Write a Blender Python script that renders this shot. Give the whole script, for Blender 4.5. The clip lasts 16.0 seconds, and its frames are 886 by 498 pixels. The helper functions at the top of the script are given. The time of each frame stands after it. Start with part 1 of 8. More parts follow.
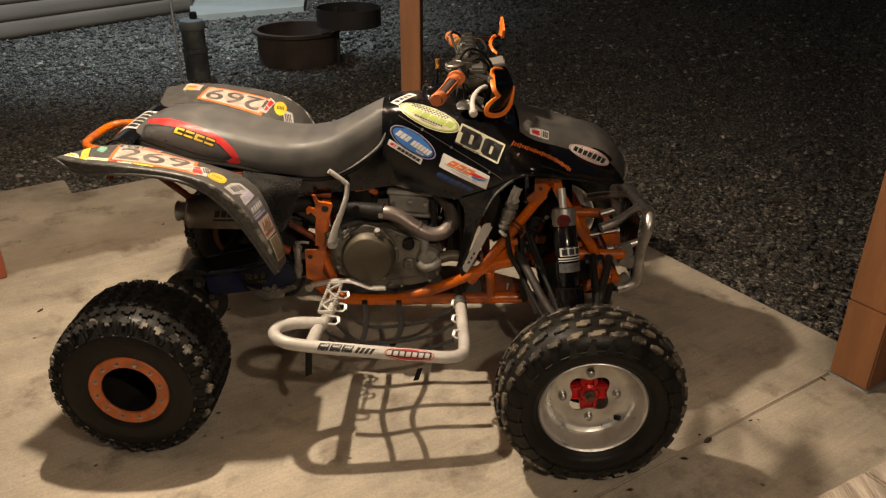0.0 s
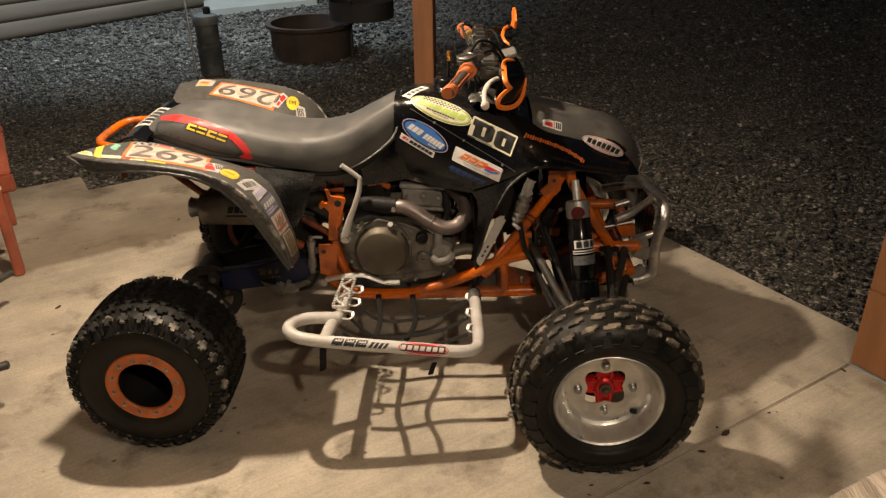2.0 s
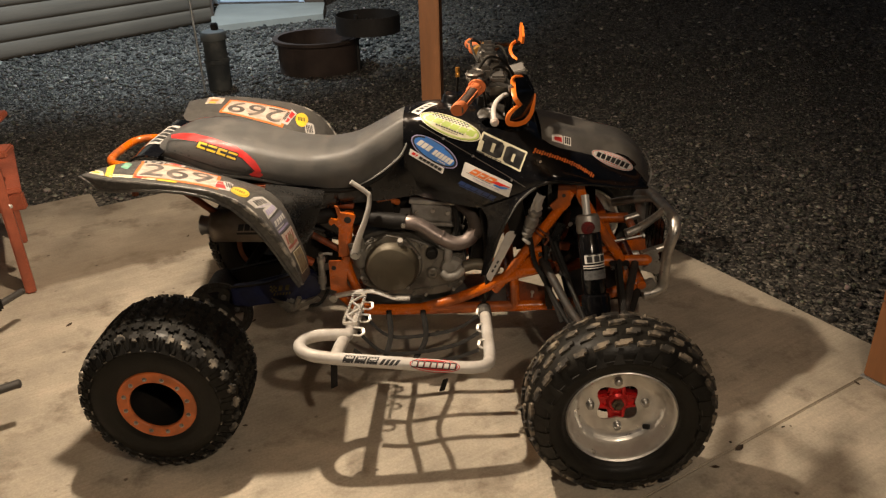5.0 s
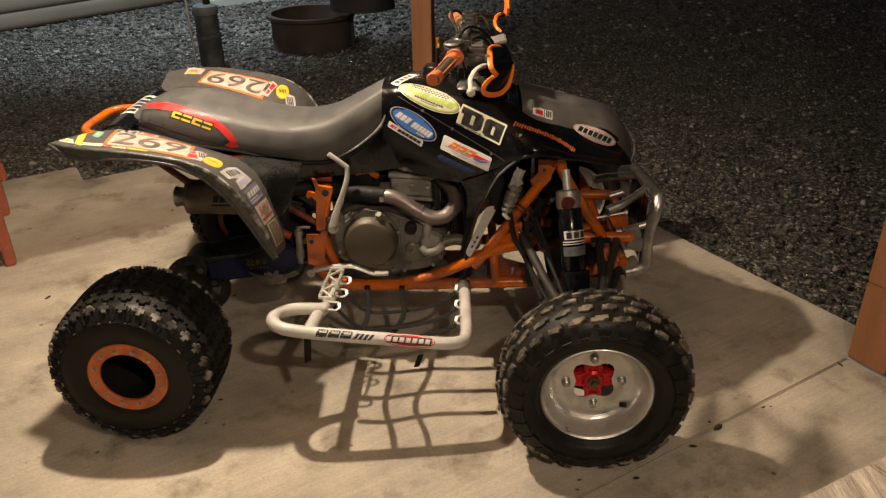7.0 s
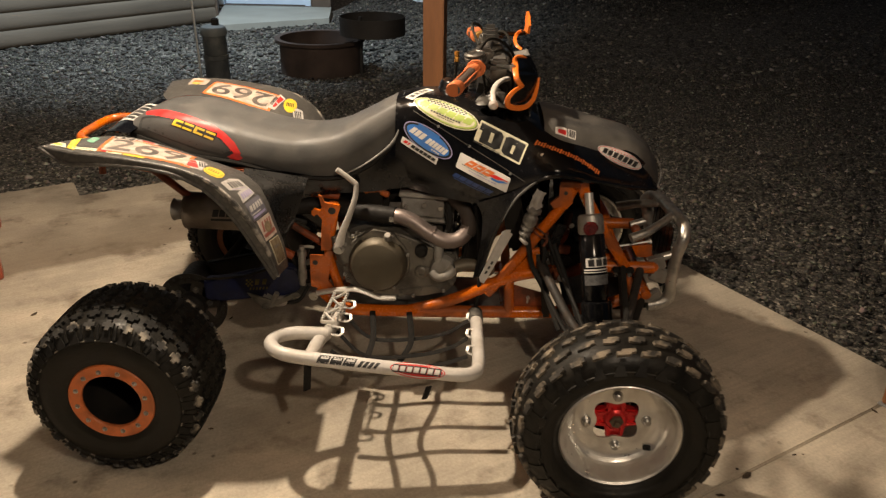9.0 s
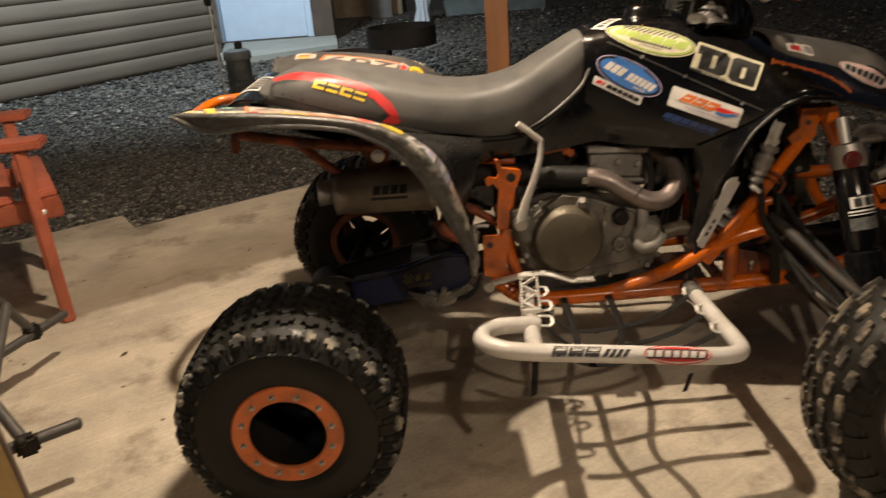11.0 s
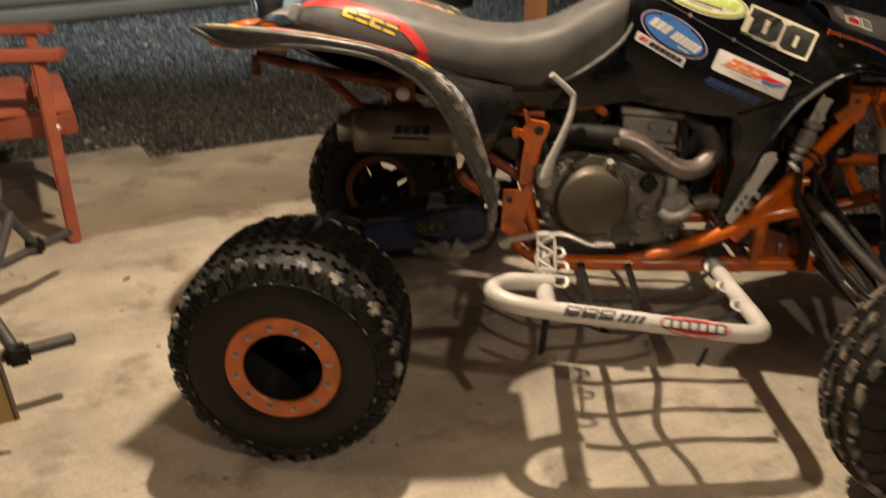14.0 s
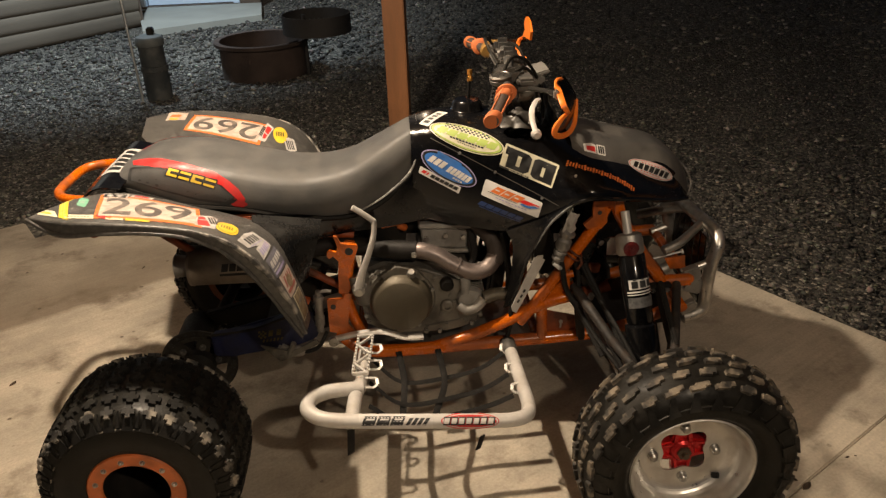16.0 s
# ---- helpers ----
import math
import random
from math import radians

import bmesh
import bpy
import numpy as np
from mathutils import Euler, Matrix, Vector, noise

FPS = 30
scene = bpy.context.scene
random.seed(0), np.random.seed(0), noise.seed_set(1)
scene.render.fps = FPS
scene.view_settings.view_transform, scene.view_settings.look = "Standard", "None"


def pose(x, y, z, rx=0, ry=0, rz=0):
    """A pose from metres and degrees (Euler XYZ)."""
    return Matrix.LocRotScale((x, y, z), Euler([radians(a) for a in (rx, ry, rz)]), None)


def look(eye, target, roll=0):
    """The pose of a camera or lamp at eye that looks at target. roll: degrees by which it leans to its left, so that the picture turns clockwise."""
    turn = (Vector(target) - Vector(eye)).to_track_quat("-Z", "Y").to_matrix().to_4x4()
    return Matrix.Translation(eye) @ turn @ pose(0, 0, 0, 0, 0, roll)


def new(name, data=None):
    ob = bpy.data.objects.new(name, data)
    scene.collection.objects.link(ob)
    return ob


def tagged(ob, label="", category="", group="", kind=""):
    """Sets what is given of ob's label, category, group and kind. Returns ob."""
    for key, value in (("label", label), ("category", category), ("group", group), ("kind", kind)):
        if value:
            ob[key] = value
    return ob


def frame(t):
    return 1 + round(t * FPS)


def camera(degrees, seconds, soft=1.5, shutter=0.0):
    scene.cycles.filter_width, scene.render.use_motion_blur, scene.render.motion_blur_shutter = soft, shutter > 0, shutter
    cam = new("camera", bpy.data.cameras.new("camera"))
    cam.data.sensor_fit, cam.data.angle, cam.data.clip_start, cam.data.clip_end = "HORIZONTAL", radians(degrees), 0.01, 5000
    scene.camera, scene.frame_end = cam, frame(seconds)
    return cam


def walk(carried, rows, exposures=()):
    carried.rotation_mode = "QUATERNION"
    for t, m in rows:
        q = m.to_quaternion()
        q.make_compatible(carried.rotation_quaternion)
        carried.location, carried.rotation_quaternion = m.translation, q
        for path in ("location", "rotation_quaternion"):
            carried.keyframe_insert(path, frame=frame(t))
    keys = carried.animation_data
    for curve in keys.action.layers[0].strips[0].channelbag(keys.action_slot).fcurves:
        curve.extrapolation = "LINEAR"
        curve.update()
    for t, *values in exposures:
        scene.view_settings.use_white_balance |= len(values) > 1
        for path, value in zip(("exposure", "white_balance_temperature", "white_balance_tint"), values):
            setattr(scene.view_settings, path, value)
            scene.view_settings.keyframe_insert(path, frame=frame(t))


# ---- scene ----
cam = camera(59.7, 16.0, soft=1.3, shutter=0.65)
PATH = [
    (0, (0.008, -0.004, 1.607), (0.009, 1.785, 0.713), 0.4),
    (0.5, (0.013, -0.004, 1.604), (0.008, 1.784, 0.708), 0.2),
    (1, (0.013, -0.003, 1.604), (-0.004, 1.779, 0.697), -0.1),
    (1.5, (0.016, -0.001, 1.6), (-0.006, 1.779, 0.689), -0.3),
    (2, (0.018, 0.009, 1.609), (-0.024, 1.787, 0.695), -0.8),
    (2.5, (0.01, 0.011, 1.613), (-0.061, 1.791, 0.703), -1.6),
    (3, (-0.002, 0.013, 1.624), (-0.094, 1.796, 0.722), -2.2),
    (3.5, (-0.008, 0.015, 1.619), (-0.111, 1.801, 0.725), -2.5),
    (4, (0.001, 0.012, 1.624), (-0.081, 1.804, 0.739), -2.2),
    (6.5, (0.015, 0.032, 1.598), (-0.037, 1.809, 0.681), -1.3),
    (7, (0.076, 0.04, 1.582), (0.015, 1.811, 0.653), -0.9),
    (7.5, (0.108, 0.054, 1.586), (0.022, 1.824, 0.659), -0.6),
    (8, (0.124, 0.058, 1.59), (0.017, 1.834, 0.676), -0.4),
    (8.2, (0.126, 0.061, 1.581), (0.016, 1.844, 0.682), -0.2),
    (10.3, (-0.316, 0.443, 1.283), (-0.199, 2.283, 0.508), -0.2),
    (10.5, (-0.371, 0.473, 1.255), (-0.253, 2.317, 0.489), -1.5),
    (11, (-0.525, 0.482, 1.172), (-0.554, 2.331, 0.41), -4.4),
    (11.5, (-0.552, 0.483, 1.153), (-0.629, 2.356, 0.456), -3.4),
    (12, (-0.545, 0.496, 1.139), (-0.612, 2.379, 0.469), -2.7),
    (12.5, (-0.571, 0.485, 1.127), (-0.625, 2.373, 0.47), -1.9),
    (13, (-0.561, 0.5, 1.116), (-0.604, 2.393, 0.47), -1.2),
    (13.5, (-0.57, 0.518, 1.052), (-0.634, 2.41, 0.405), -0.3),
    (14, (-0.532, 0.522, 1.092), (-0.597, 2.343, 0.268), 0.8),
    (14.5, (-0.4, 0.44, 1.318), (-0.408, 2.168, 0.31), 0.9),
    (15, (-0.275, 0.404, 1.498), (-0.234, 2.131, 0.489), -1.6),
    (15.5, (-0.219, 0.39, 1.561), (-0.134, 2.177, 0.668), -2.6),
    (16, (-0.219, 0.36, 1.564), (-0.12, 2.144, 0.666), -2.1),
]
walk(cam, [(t, look(eye, target, roll)) for t, eye, target, roll in PATH],
     exposures=((0, -0.05), (1, -0.01), (3.5, 0.03), (6.5, -0.03), (7, 0.05), (8, 0.04), (10.5, 0.13), (12, 0.09), (13.5, 0.08), (14, 0.15), (14.5, 0.24), (15.1, 0.17), (15.5, 0.03), (16, -0.04)))

def V(*p):
    return Vector(p)


# --- light: warm lamps under the roof, a cool porch lamp by the cabin, a faint night sky ---
LAMP = (-0.77, 2.31, 2.15)
world = bpy.data.worlds.new("night")
scene.world = world
world.use_nodes = True
world.node_tree.nodes["Background"].inputs[0].default_value = (0.10, 0.13, 0.19, 1)
world.node_tree.nodes["Background"].inputs[1].default_value = 0.14


def point_lamp(name, at, watts, colour, radius):
    data = bpy.data.lights.new(name, "POINT")
    data.energy, data.color, data.shadow_soft_size = watts, colour, radius
    ob = new(name, data)
    ob.location = at
    return ob


LAMP_B = (0.58, 0.05, 2.15)
point_lamp("roof_lamp_light", LAMP, 213, (1.0, 0.812, 0.605), 0.032)
point_lamp("roof_lamp_light", LAMP_B, 73, (1.0, 0.812, 0.605), 0.036)
LAMP_C = (-3.4, 1.75, 2.15)
point_lamp("roof_lamp_light", LAMP_C, 26, (1.0, 0.812, 0.605), 0.055)
porch = bpy.data.lights.new("porch_lamp_light", "SPOT")
porch.energy, porch.color, porch.shadow_soft_size = 740, (0.76, 0.90, 1.0), 0.10
porch.spot_size, porch.spot_blend = radians(124), 0.7
porch_ob = new("porch_lamp_light", porch)
porch_ob.location = (-2.5, 7.2, 3.3)
porch_ob.rotation_euler = (V(-3.35, 8.9, 0.4) - V(-2.5, 7.2, 3.3)).to_track_quat("-Z", "Y").to_euler()
# unseen warm lamp added to brighten the walls behind
point_lamp("far_wall_fill_light", (-0.7, 11.2, 3.4), 40, (1.0, 0.78, 0.55), 0.10)


# --- materials ---
def mat(name, base, rough=0.5, metal=0.0, vary=0.18, scale=6.0, fine=90.0, bump=0.05, dirt=None, amount=0.0, coat=0.0,
        dirt_scale=9.0, stretch=(1, 1, 1), random=0.0):
    """A surface with colour drift at two scales, fine relief, uneven gloss and patches of dirt."""
    m = bpy.data.materials.new(name)
    m.use_nodes = True
    t = m.node_tree
    n, l = t.nodes, t.links
    b = n["Principled BSDF"]
    b.inputs["Metallic"].default_value = metal
    b.inputs["Coat Weight"].default_value = coat
    b.inputs["Coat Roughness"].default_value = 0.12
    co = n.new("ShaderNodeTexCoord")
    mp = n.new("ShaderNodeMapping")
    mp.inputs["Scale"].default_value = stretch
    l.new(co.outputs["Object"], mp.inputs["Vector"])

    def noise_node(s, detail=5):
        k = n.new("ShaderNodeTexNoise")
        k.inputs["Scale"].default_value, k.inputs["Detail"].default_value = s, detail
        l.new(mp.outputs[0], k.inputs["Vector"])
        return k.outputs["Fac"]

    def ranged(v, lo, hi, a=0.3, z=0.7):
        k = n.new("ShaderNodeMapRange")
        for i, x in enumerate((a, z, lo, hi)):
            k.inputs[1 + i].default_value = x
        l.new(v, k.inputs[0])
        return k.outputs[0]

    def mix(f, a, c, how="MIX"):
        k = n.new("ShaderNodeMix")
        k.data_type, k.blend_type = "RGBA", how
        for sock, val in ((k.inputs[0], f), (k.inputs[6], a), (k.inputs[7], c)):
            if isinstance(val, (int, float)):
                sock.default_value = val
            elif isinstance(val, tuple):
                sock.default_value = (*val[:3], 1)
            else:
                l.new(val, sock)
        return k.outputs[2]

    big, small = noise_node(scale), noise_node(fine)
    lo, hi = (tuple(c * (1 + s * vary) for c in base) for s in (-1, 1))
    col = mix(ranged(big, 0, 1), lo, hi)
    col = mix(ranged(small, 0, 1), mix(1.0, col, (1 - vary * 0.6,) * 3, "MULTIPLY"), col)
    if random:
        info = n.new("ShaderNodeObjectInfo")
        col = mix(ranged(info.outputs["Random"], 0, 1, 0, 1), mix(1.0, col, (1 - random,) * 3, "MULTIPLY"), col)
    gloss = ranged(small, max(0.02, rough - 0.10), min(1, rough + 0.10))
    if dirt:
        f = ranged(noise_node(dirt_scale, 8), 0, amount, 0.46, 0.62)
        col = mix(f, col, dirt)
        k = n.new("ShaderNodeMix")
        l.new(f, k.inputs[0])
        l.new(gloss, k.inputs[2])
        k.inputs[3].default_value = 0.9
        gloss = k.outputs[0]
    l.new(col, b.inputs["Base Color"])
    l.new(gloss, b.inputs["Roughness"])
    if bump:
        k = n.new("ShaderNodeBump")
        k.inputs["Strength"].default_value, k.inputs["Distance"].default_value = min(1, bump * 5), 0.004 + bump * 0.01
        l.new(small, k.inputs["Height"])
        l.new(k.outputs[0], b.inputs["Normal"])
    return m


def glow(name, colour, strength):
    m = bpy.data.materials.new(name)
    m.use_nodes = True
    b = m.node_tree.nodes["Principled BSDF"]
    b.inputs["Base Color"].default_value = (*colour, 1)
    b.inputs["Emission Color"].default_value = (*colour, 1)
    b.inputs["Emission Strength"].default_value = strength
    return m


def concrete_material():
    """Broom-finished concrete: fine streaks one way, cloudy stains, pits and dark specks."""
    m = bpy.data.materials.new("concrete")
    m.use_nodes = True
    n, l = m.node_tree.nodes, m.node_tree.links
    b = n["Principled BSDF"]
    co = n.new("ShaderNodeTexCoord")

    def noise_at(size, detail, rough=0.55, turn=0.0):
        spin, mp = n.new("ShaderNodeMapping"), n.new("ShaderNodeMapping")
        spin.inputs["Rotation"].default_value = (0, 0, turn)
        mp.inputs["Scale"].default_value = size
        l.new(co.outputs["Object"], spin.inputs["Vector"])
        l.new(spin.outputs[0], mp.inputs["Vector"])
        k = n.new("ShaderNodeTexNoise")
        k.inputs["Scale"].default_value, k.inputs["Detail"].default_value, k.inputs["Roughness"].default_value = 1.0, detail, rough
        l.new(mp.outputs[0], k.inputs["Vector"])
        return k.outputs["Fac"]

    def span(v, lo, hi, a, z):
        k = n.new("ShaderNodeMapRange")
        for i, x in enumerate((a, z, lo, hi)):
            k.inputs[1 + i].default_value = x
        l.new(v, k.inputs[0])
        return k.outputs[0]

    def times(col, f):
        k = n.new("ShaderNodeMix")
        k.data_type, k.blend_type = "RGBA", "MULTIPLY"
        k.inputs[0].default_value = 1.0
        l.new(col, k.inputs[6])
        l.new(f, k.inputs[7])
        return k.outputs[2]

    def blend(col, f, c):
        k = n.new("ShaderNodeMix")
        k.data_type = "RGBA"
        l.new(f, k.inputs[0])
        l.new(col, k.inputs[6])
        k.inputs[7].default_value = (*c, 1)
        return k.outputs[2]

    turn = -radians(33)
    base = n.new("ShaderNodeRGB")
    base.outputs[0].default_value = (0.50, 0.438, 0.347, 1)
    streak = noise_at((3, 70, 1), 5, 0.7, turn)
    wide = noise_at((1.6, 7, 1), 5, 0.6, turn)
    cloud = noise_at((1.5, 1.5, 1), 7, 0.62)
    blot = noise_at((4.5, 4.5, 1), 8, 0.65)
    grain = noise_at((110, 110, 1), 4, 0.65)
    col = times(base.outputs[0], span(streak, 0.91, 1.07, 0.34, 0.68))
    col = times(col, span(wide, 0.91, 1.06, 0.35, 0.65))
    col = times(col, span(cloud, 0.58, 1.16, 0.34, 0.62))
    col = blend(col, span(blot, 0.0, 0.75, 0.53, 0.68), (0.16, 0.125, 0.09))
    col = times(col, span(grain, 0.84, 1.10, 0.30, 0.70))
    # a darker brown band along the slab's back edge between the bench and the quad, sharp at its front
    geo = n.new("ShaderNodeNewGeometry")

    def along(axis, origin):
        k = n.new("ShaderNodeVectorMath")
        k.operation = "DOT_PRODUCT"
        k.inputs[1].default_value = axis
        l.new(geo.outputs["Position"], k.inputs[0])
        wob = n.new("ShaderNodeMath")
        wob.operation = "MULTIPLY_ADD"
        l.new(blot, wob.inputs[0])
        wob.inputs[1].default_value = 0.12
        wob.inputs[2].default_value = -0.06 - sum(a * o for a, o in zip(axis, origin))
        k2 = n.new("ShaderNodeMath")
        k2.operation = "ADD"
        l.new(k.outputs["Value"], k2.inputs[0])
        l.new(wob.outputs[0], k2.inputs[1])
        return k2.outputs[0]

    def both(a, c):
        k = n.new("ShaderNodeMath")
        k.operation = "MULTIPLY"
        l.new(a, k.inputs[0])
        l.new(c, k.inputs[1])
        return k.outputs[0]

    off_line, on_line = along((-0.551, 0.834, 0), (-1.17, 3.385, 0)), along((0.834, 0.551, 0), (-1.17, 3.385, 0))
    brown_band = both(span(off_line, 0.0, 0.82, -0.01, 0.03), span(off_line, 1.0, 0.3, 0.12, 0.55))
    brown_band = both(both(brown_band, span(on_line, 0.0, 1.0, -1.3, -0.9)), span(on_line, 0.74, 0.0, 0.2, 0.7))
    col = blend(col, brown_band, (0.135, 0.096, 0.059))
    vo = n.new("ShaderNodeTexVoronoi")
    vo.inputs["Scale"].default_value = 11
    l.new(co.outputs["Object"], vo.inputs["Vector"])
    near = span(vo.outputs["Distance"], 0.85, 0.0, 0.05, 0.10)
    rare = span(blot, 0.0, 1.0, 0.46, 0.52)
    k = n.new("ShaderNodeMath")
    k.operation = "MULTIPLY"
    l.new(near, k.inputs[0])
    l.new(rare, k.inputs[1])
    col = blend(col, k.outputs[0], (0.09, 0.065, 0.045))
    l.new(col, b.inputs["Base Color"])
    l.new(span(cloud, 0.70, 0.92, 0.3, 0.7), b.inputs["Roughness"])
    add = n.new("ShaderNodeMath")
    l.new(streak, add.inputs[0])
    l.new(grain, add.inputs[1])
    bp = n.new("ShaderNodeBump")
    bp.inputs["Strength"].default_value, bp.inputs["Distance"].default_value = 0.15, 0.003
    l.new(add.outputs[0], bp.inputs["Height"])
    l.new(bp.outputs[0], b.inputs["Normal"])
    return m


def gravel_bed_material():
    """Fine grit between the stones: small cells of mixed greys."""
    m = bpy.data.materials.new("gravel_bed")
    m.use_nodes = True
    n, l = m.node_tree.nodes, m.node_tree.links
    b = n["Principled BSDF"]
    co, vo, ramp, bp = n.new("ShaderNodeTexCoord"), n.new("ShaderNodeTexVoronoi"), n.new("ShaderNodeValToRGB"), n.new("ShaderNodeBump")
    sep = n.new("ShaderNodeSeparateColor")
    vo.inputs["Scale"].default_value = 62
    l.new(co.outputs["Object"], vo.inputs["Vector"])
    l.new(vo.outputs["Color"], sep.inputs[0])
    e = ramp.color_ramp.elements
    e[0].position, e[0].color = 0.0, (0.022, 0.0205, 0.018, 1)
    e[1].position, e[1].color = 1.0, (0.34, 0.31, 0.27, 1)
    for at, c in ((0.5, (0.068, 0.063, 0.055)), (0.82, (0.15, 0.137, 0.115)), (0.95, (0.27, 0.245, 0.205))):
        ramp.color_ramp.elements.new(at).color = (*c, 1)
    l.new(sep.outputs[0], ramp.inputs[0])
    l.new(ramp.outputs[0], b.inputs["Base Color"])
    b.inputs["Roughness"].default_value = 0.9
    bp.invert = True
    bp.inputs["Strength"].default_value, bp.inputs["Distance"].default_value = 1.0, 0.008
    l.new(vo.outputs["Distance"], bp.inputs["Height"])
    l.new(bp.outputs[0], b.inputs["Normal"])
    return m


CONCRETE = concrete_material()
STEP = mat("step_concrete", (0.36, 0.36, 0.32), 0.9, vary=0.12, scale=2, fine=60, bump=0.06)
GRAVEL_BED = gravel_bed_material()
LOG = mat("log_siding", (0.135, 0.110, 0.083), 0.85, vary=0.2, scale=3, fine=40, bump=0.06, stretch=(0.3, 0.3, 4))
BROWN_TRIM = mat("brown_trim", (0.10, 0.07, 0.05), 0.7, vary=0.2)
TAN_WALL = mat("tan_wall", (0.33, 0.25, 0.16), 0.7, vary=0.2)
DARK_WALL = mat("dark_wall", (0.032, 0.030, 0.025), 0.8, vary=0.2)
DOOR_PAINT = mat("door_paint", (0.56, 0.67, 0.80), 0.45, vary=0.05, bump=0.01)
POST = mat("stained_post", (0.25, 0.105, 0.040), 0.6, vary=0.25, scale=3, fine=50, bump=0.06, stretch=(3, 3, 0.35))
REDWOOD = mat("redwood_stain", (0.34, 0.088, 0.045), 0.5, vary=0.25, scale=5, fine=60, bump=0.06, stretch=(1.5, 1.5, 1.5), random=0.25)
RUST = mat("rusty_steel", (0.052, 0.035, 0.028), 0.85, metal=0.2, vary=0.4, scale=5, fine=70, bump=0.12)
SOOT = mat("sooty_steel", (0.018, 0.016, 0.015), 0.8, vary=0.4, bump=0.1)
PIPE_DARK = mat("dark_pipe", (0.035, 0.040, 0.042), 0.6, vary=0.3, dirt=(0.12, 0.12, 0.11), amount=0.5)
GALV = mat("galvanised", (0.45, 0.47, 0.48), 0.45, metal=0.7, vary=0.15)
GHOST_CLOTH = mat("white_cloth", (0.70, 0.76, 0.82), 0.9, vary=0.08, bump=0.1)
ROOF_WOOD = mat("roof_wood", (0.11, 0.075, 0.045), 0.7, vary=0.2)
BOARD = mat("pale_board", (0.43, 0.365, 0.30), 0.85, vary=0.35, scale=5, fine=40, bump=0.15, stretch=(7, 0.7, 1), dirt=(0.20, 0.15, 0.105), amount=0.7, dirt_scale=6)

BLACK_PLASTIC = mat("black_plastic", (0.0042, 0.0042, 0.0048), 0.14, vary=0.3, scale=5, fine=60, bump=0.0, dirt=(0.010, 0.0096, 0.0094), amount=0.12, dirt_scale=5)
WORN_PLASTIC = mat("worn_plastic", (0.058, 0.055, 0.051), 0.40, vary=0.25, scale=8, fine=260, bump=0.03, dirt=(0.13, 0.122, 0.11), amount=0.4, dirt_scale=75)
SCUFFED_EDGE = mat("scuffed_fender_edge", (0.075, 0.071, 0.066), 0.5, vary=0.45, scale=14, fine=150, bump=0.08, dirt=(0.40, 0.37, 0.32), amount=0.85, dirt_scale=34)
PANEL_GREY = mat("dull_panel_plastic", (0.0085, 0.0085, 0.0085), 0.20, vary=0.25, scale=7, fine=160, bump=0.006, dirt=(0.028, 0.027, 0.025), amount=0.25, dirt_scale=10)
HOOD_PLASTIC = mat("scuffed_hood_plastic", (0.070, 0.066, 0.061), 0.36, vary=0.3, scale=9, fine=200, bump=0.01, dirt=(0.13, 0.12, 0.105), amount=0.5, dirt_scale=7)
SEAT_VINYL = mat("seat_vinyl", (0.068, 0.067, 0.065), 0.52, vary=0.22, scale=9, fine=480, bump=0.024, dirt=(0.105, 0.098, 0.088), amount=0.45, dirt_scale=16)
SEAT_SIDE = mat("seat_side_panel", (0.052, 0.051, 0.050), 0.55, vary=0.15, scale=12, fine=420, bump=0.03)
RUBBER = mat("tyre_rubber", (0.0090, 0.0084, 0.0070), 0.40, vary=0.3, scale=9, fine=140, bump=0.03, dirt=(0.022, 0.019, 0.014), amount=0.45, dirt_scale=11)
KNOB_RUBBER = mat("dusty_knob_rubber", (0.0085, 0.0080, 0.0070), 0.8, vary=0.4, scale=14, fine=120, bump=0.05, dirt=(0.024, 0.021, 0.015), amount=0.35, dirt_scale=7)
SHOULDER_RUBBER = mat("scuffed_shoulder_rubber", (0.022, 0.021, 0.019), 0.7, vary=0.4, scale=30, fine=120, bump=0.05, dirt=(0.36, 0.32, 0.26), amount=0.7, dirt_scale=22)
SCUFFED_RUBBER = mat("scuffed_rib_rubber", (0.014, 0.013, 0.011), 0.6, vary=0.4, scale=20, fine=120, bump=0.05, dirt=(0.10, 0.09, 0.07), amount=0.5, dirt_scale=16)
FRONT_KNOB = mat("dusty_front_knob", (0.030, 0.026, 0.021), 0.75, vary=0.45, scale=30, fine=140, bump=0.08, dirt=(0.25, 0.205, 0.15), amount=0.85, dirt_scale=24)
ORANGE_COAT = mat("orange_powder_coat", (0.58, 0.118, 0.003), 0.22, vary=0.2, scale=8, fine=160, bump=0.01, dirt=(0.10, 0.035, 0.012), amount=0.6, dirt_scale=14, coat=0.2)
ORANGE_RING = mat("orange_ring", (0.60, 0.15, 0.035), 0.45, vary=0.16, scale=14, fine=120, bump=0.02, dirt=(0.22, 0.09, 0.04), amount=0.5, dirt_scale=20)
# far wheel's ring sits in shade, put into the colour as a darker orange
SHADED_ORANGE = mat("shaded_orange_ring", (0.16, 0.042, 0.012), 0.6, vary=0.4, dirt=(0.03, 0.022, 0.016), amount=0.7)
ORANGE_PLASTIC = mat("orange_plastic", (0.80, 0.19, 0.02), 0.4, vary=0.1, bump=0.01)
GRIP_ORANGE = mat("faded_orange_rubber", (0.48, 0.13, 0.035), 0.7, vary=0.2, bump=0.03)
GRIP_GREY = mat("grey_rubber", (0.060, 0.038, 0.027), 0.8, vary=0.2, bump=0.05)
ALU = mat("aluminium", (0.74, 0.72, 0.68), 0.42, metal=0.55, vary=0.08, scale=10, fine=90, bump=0.008)
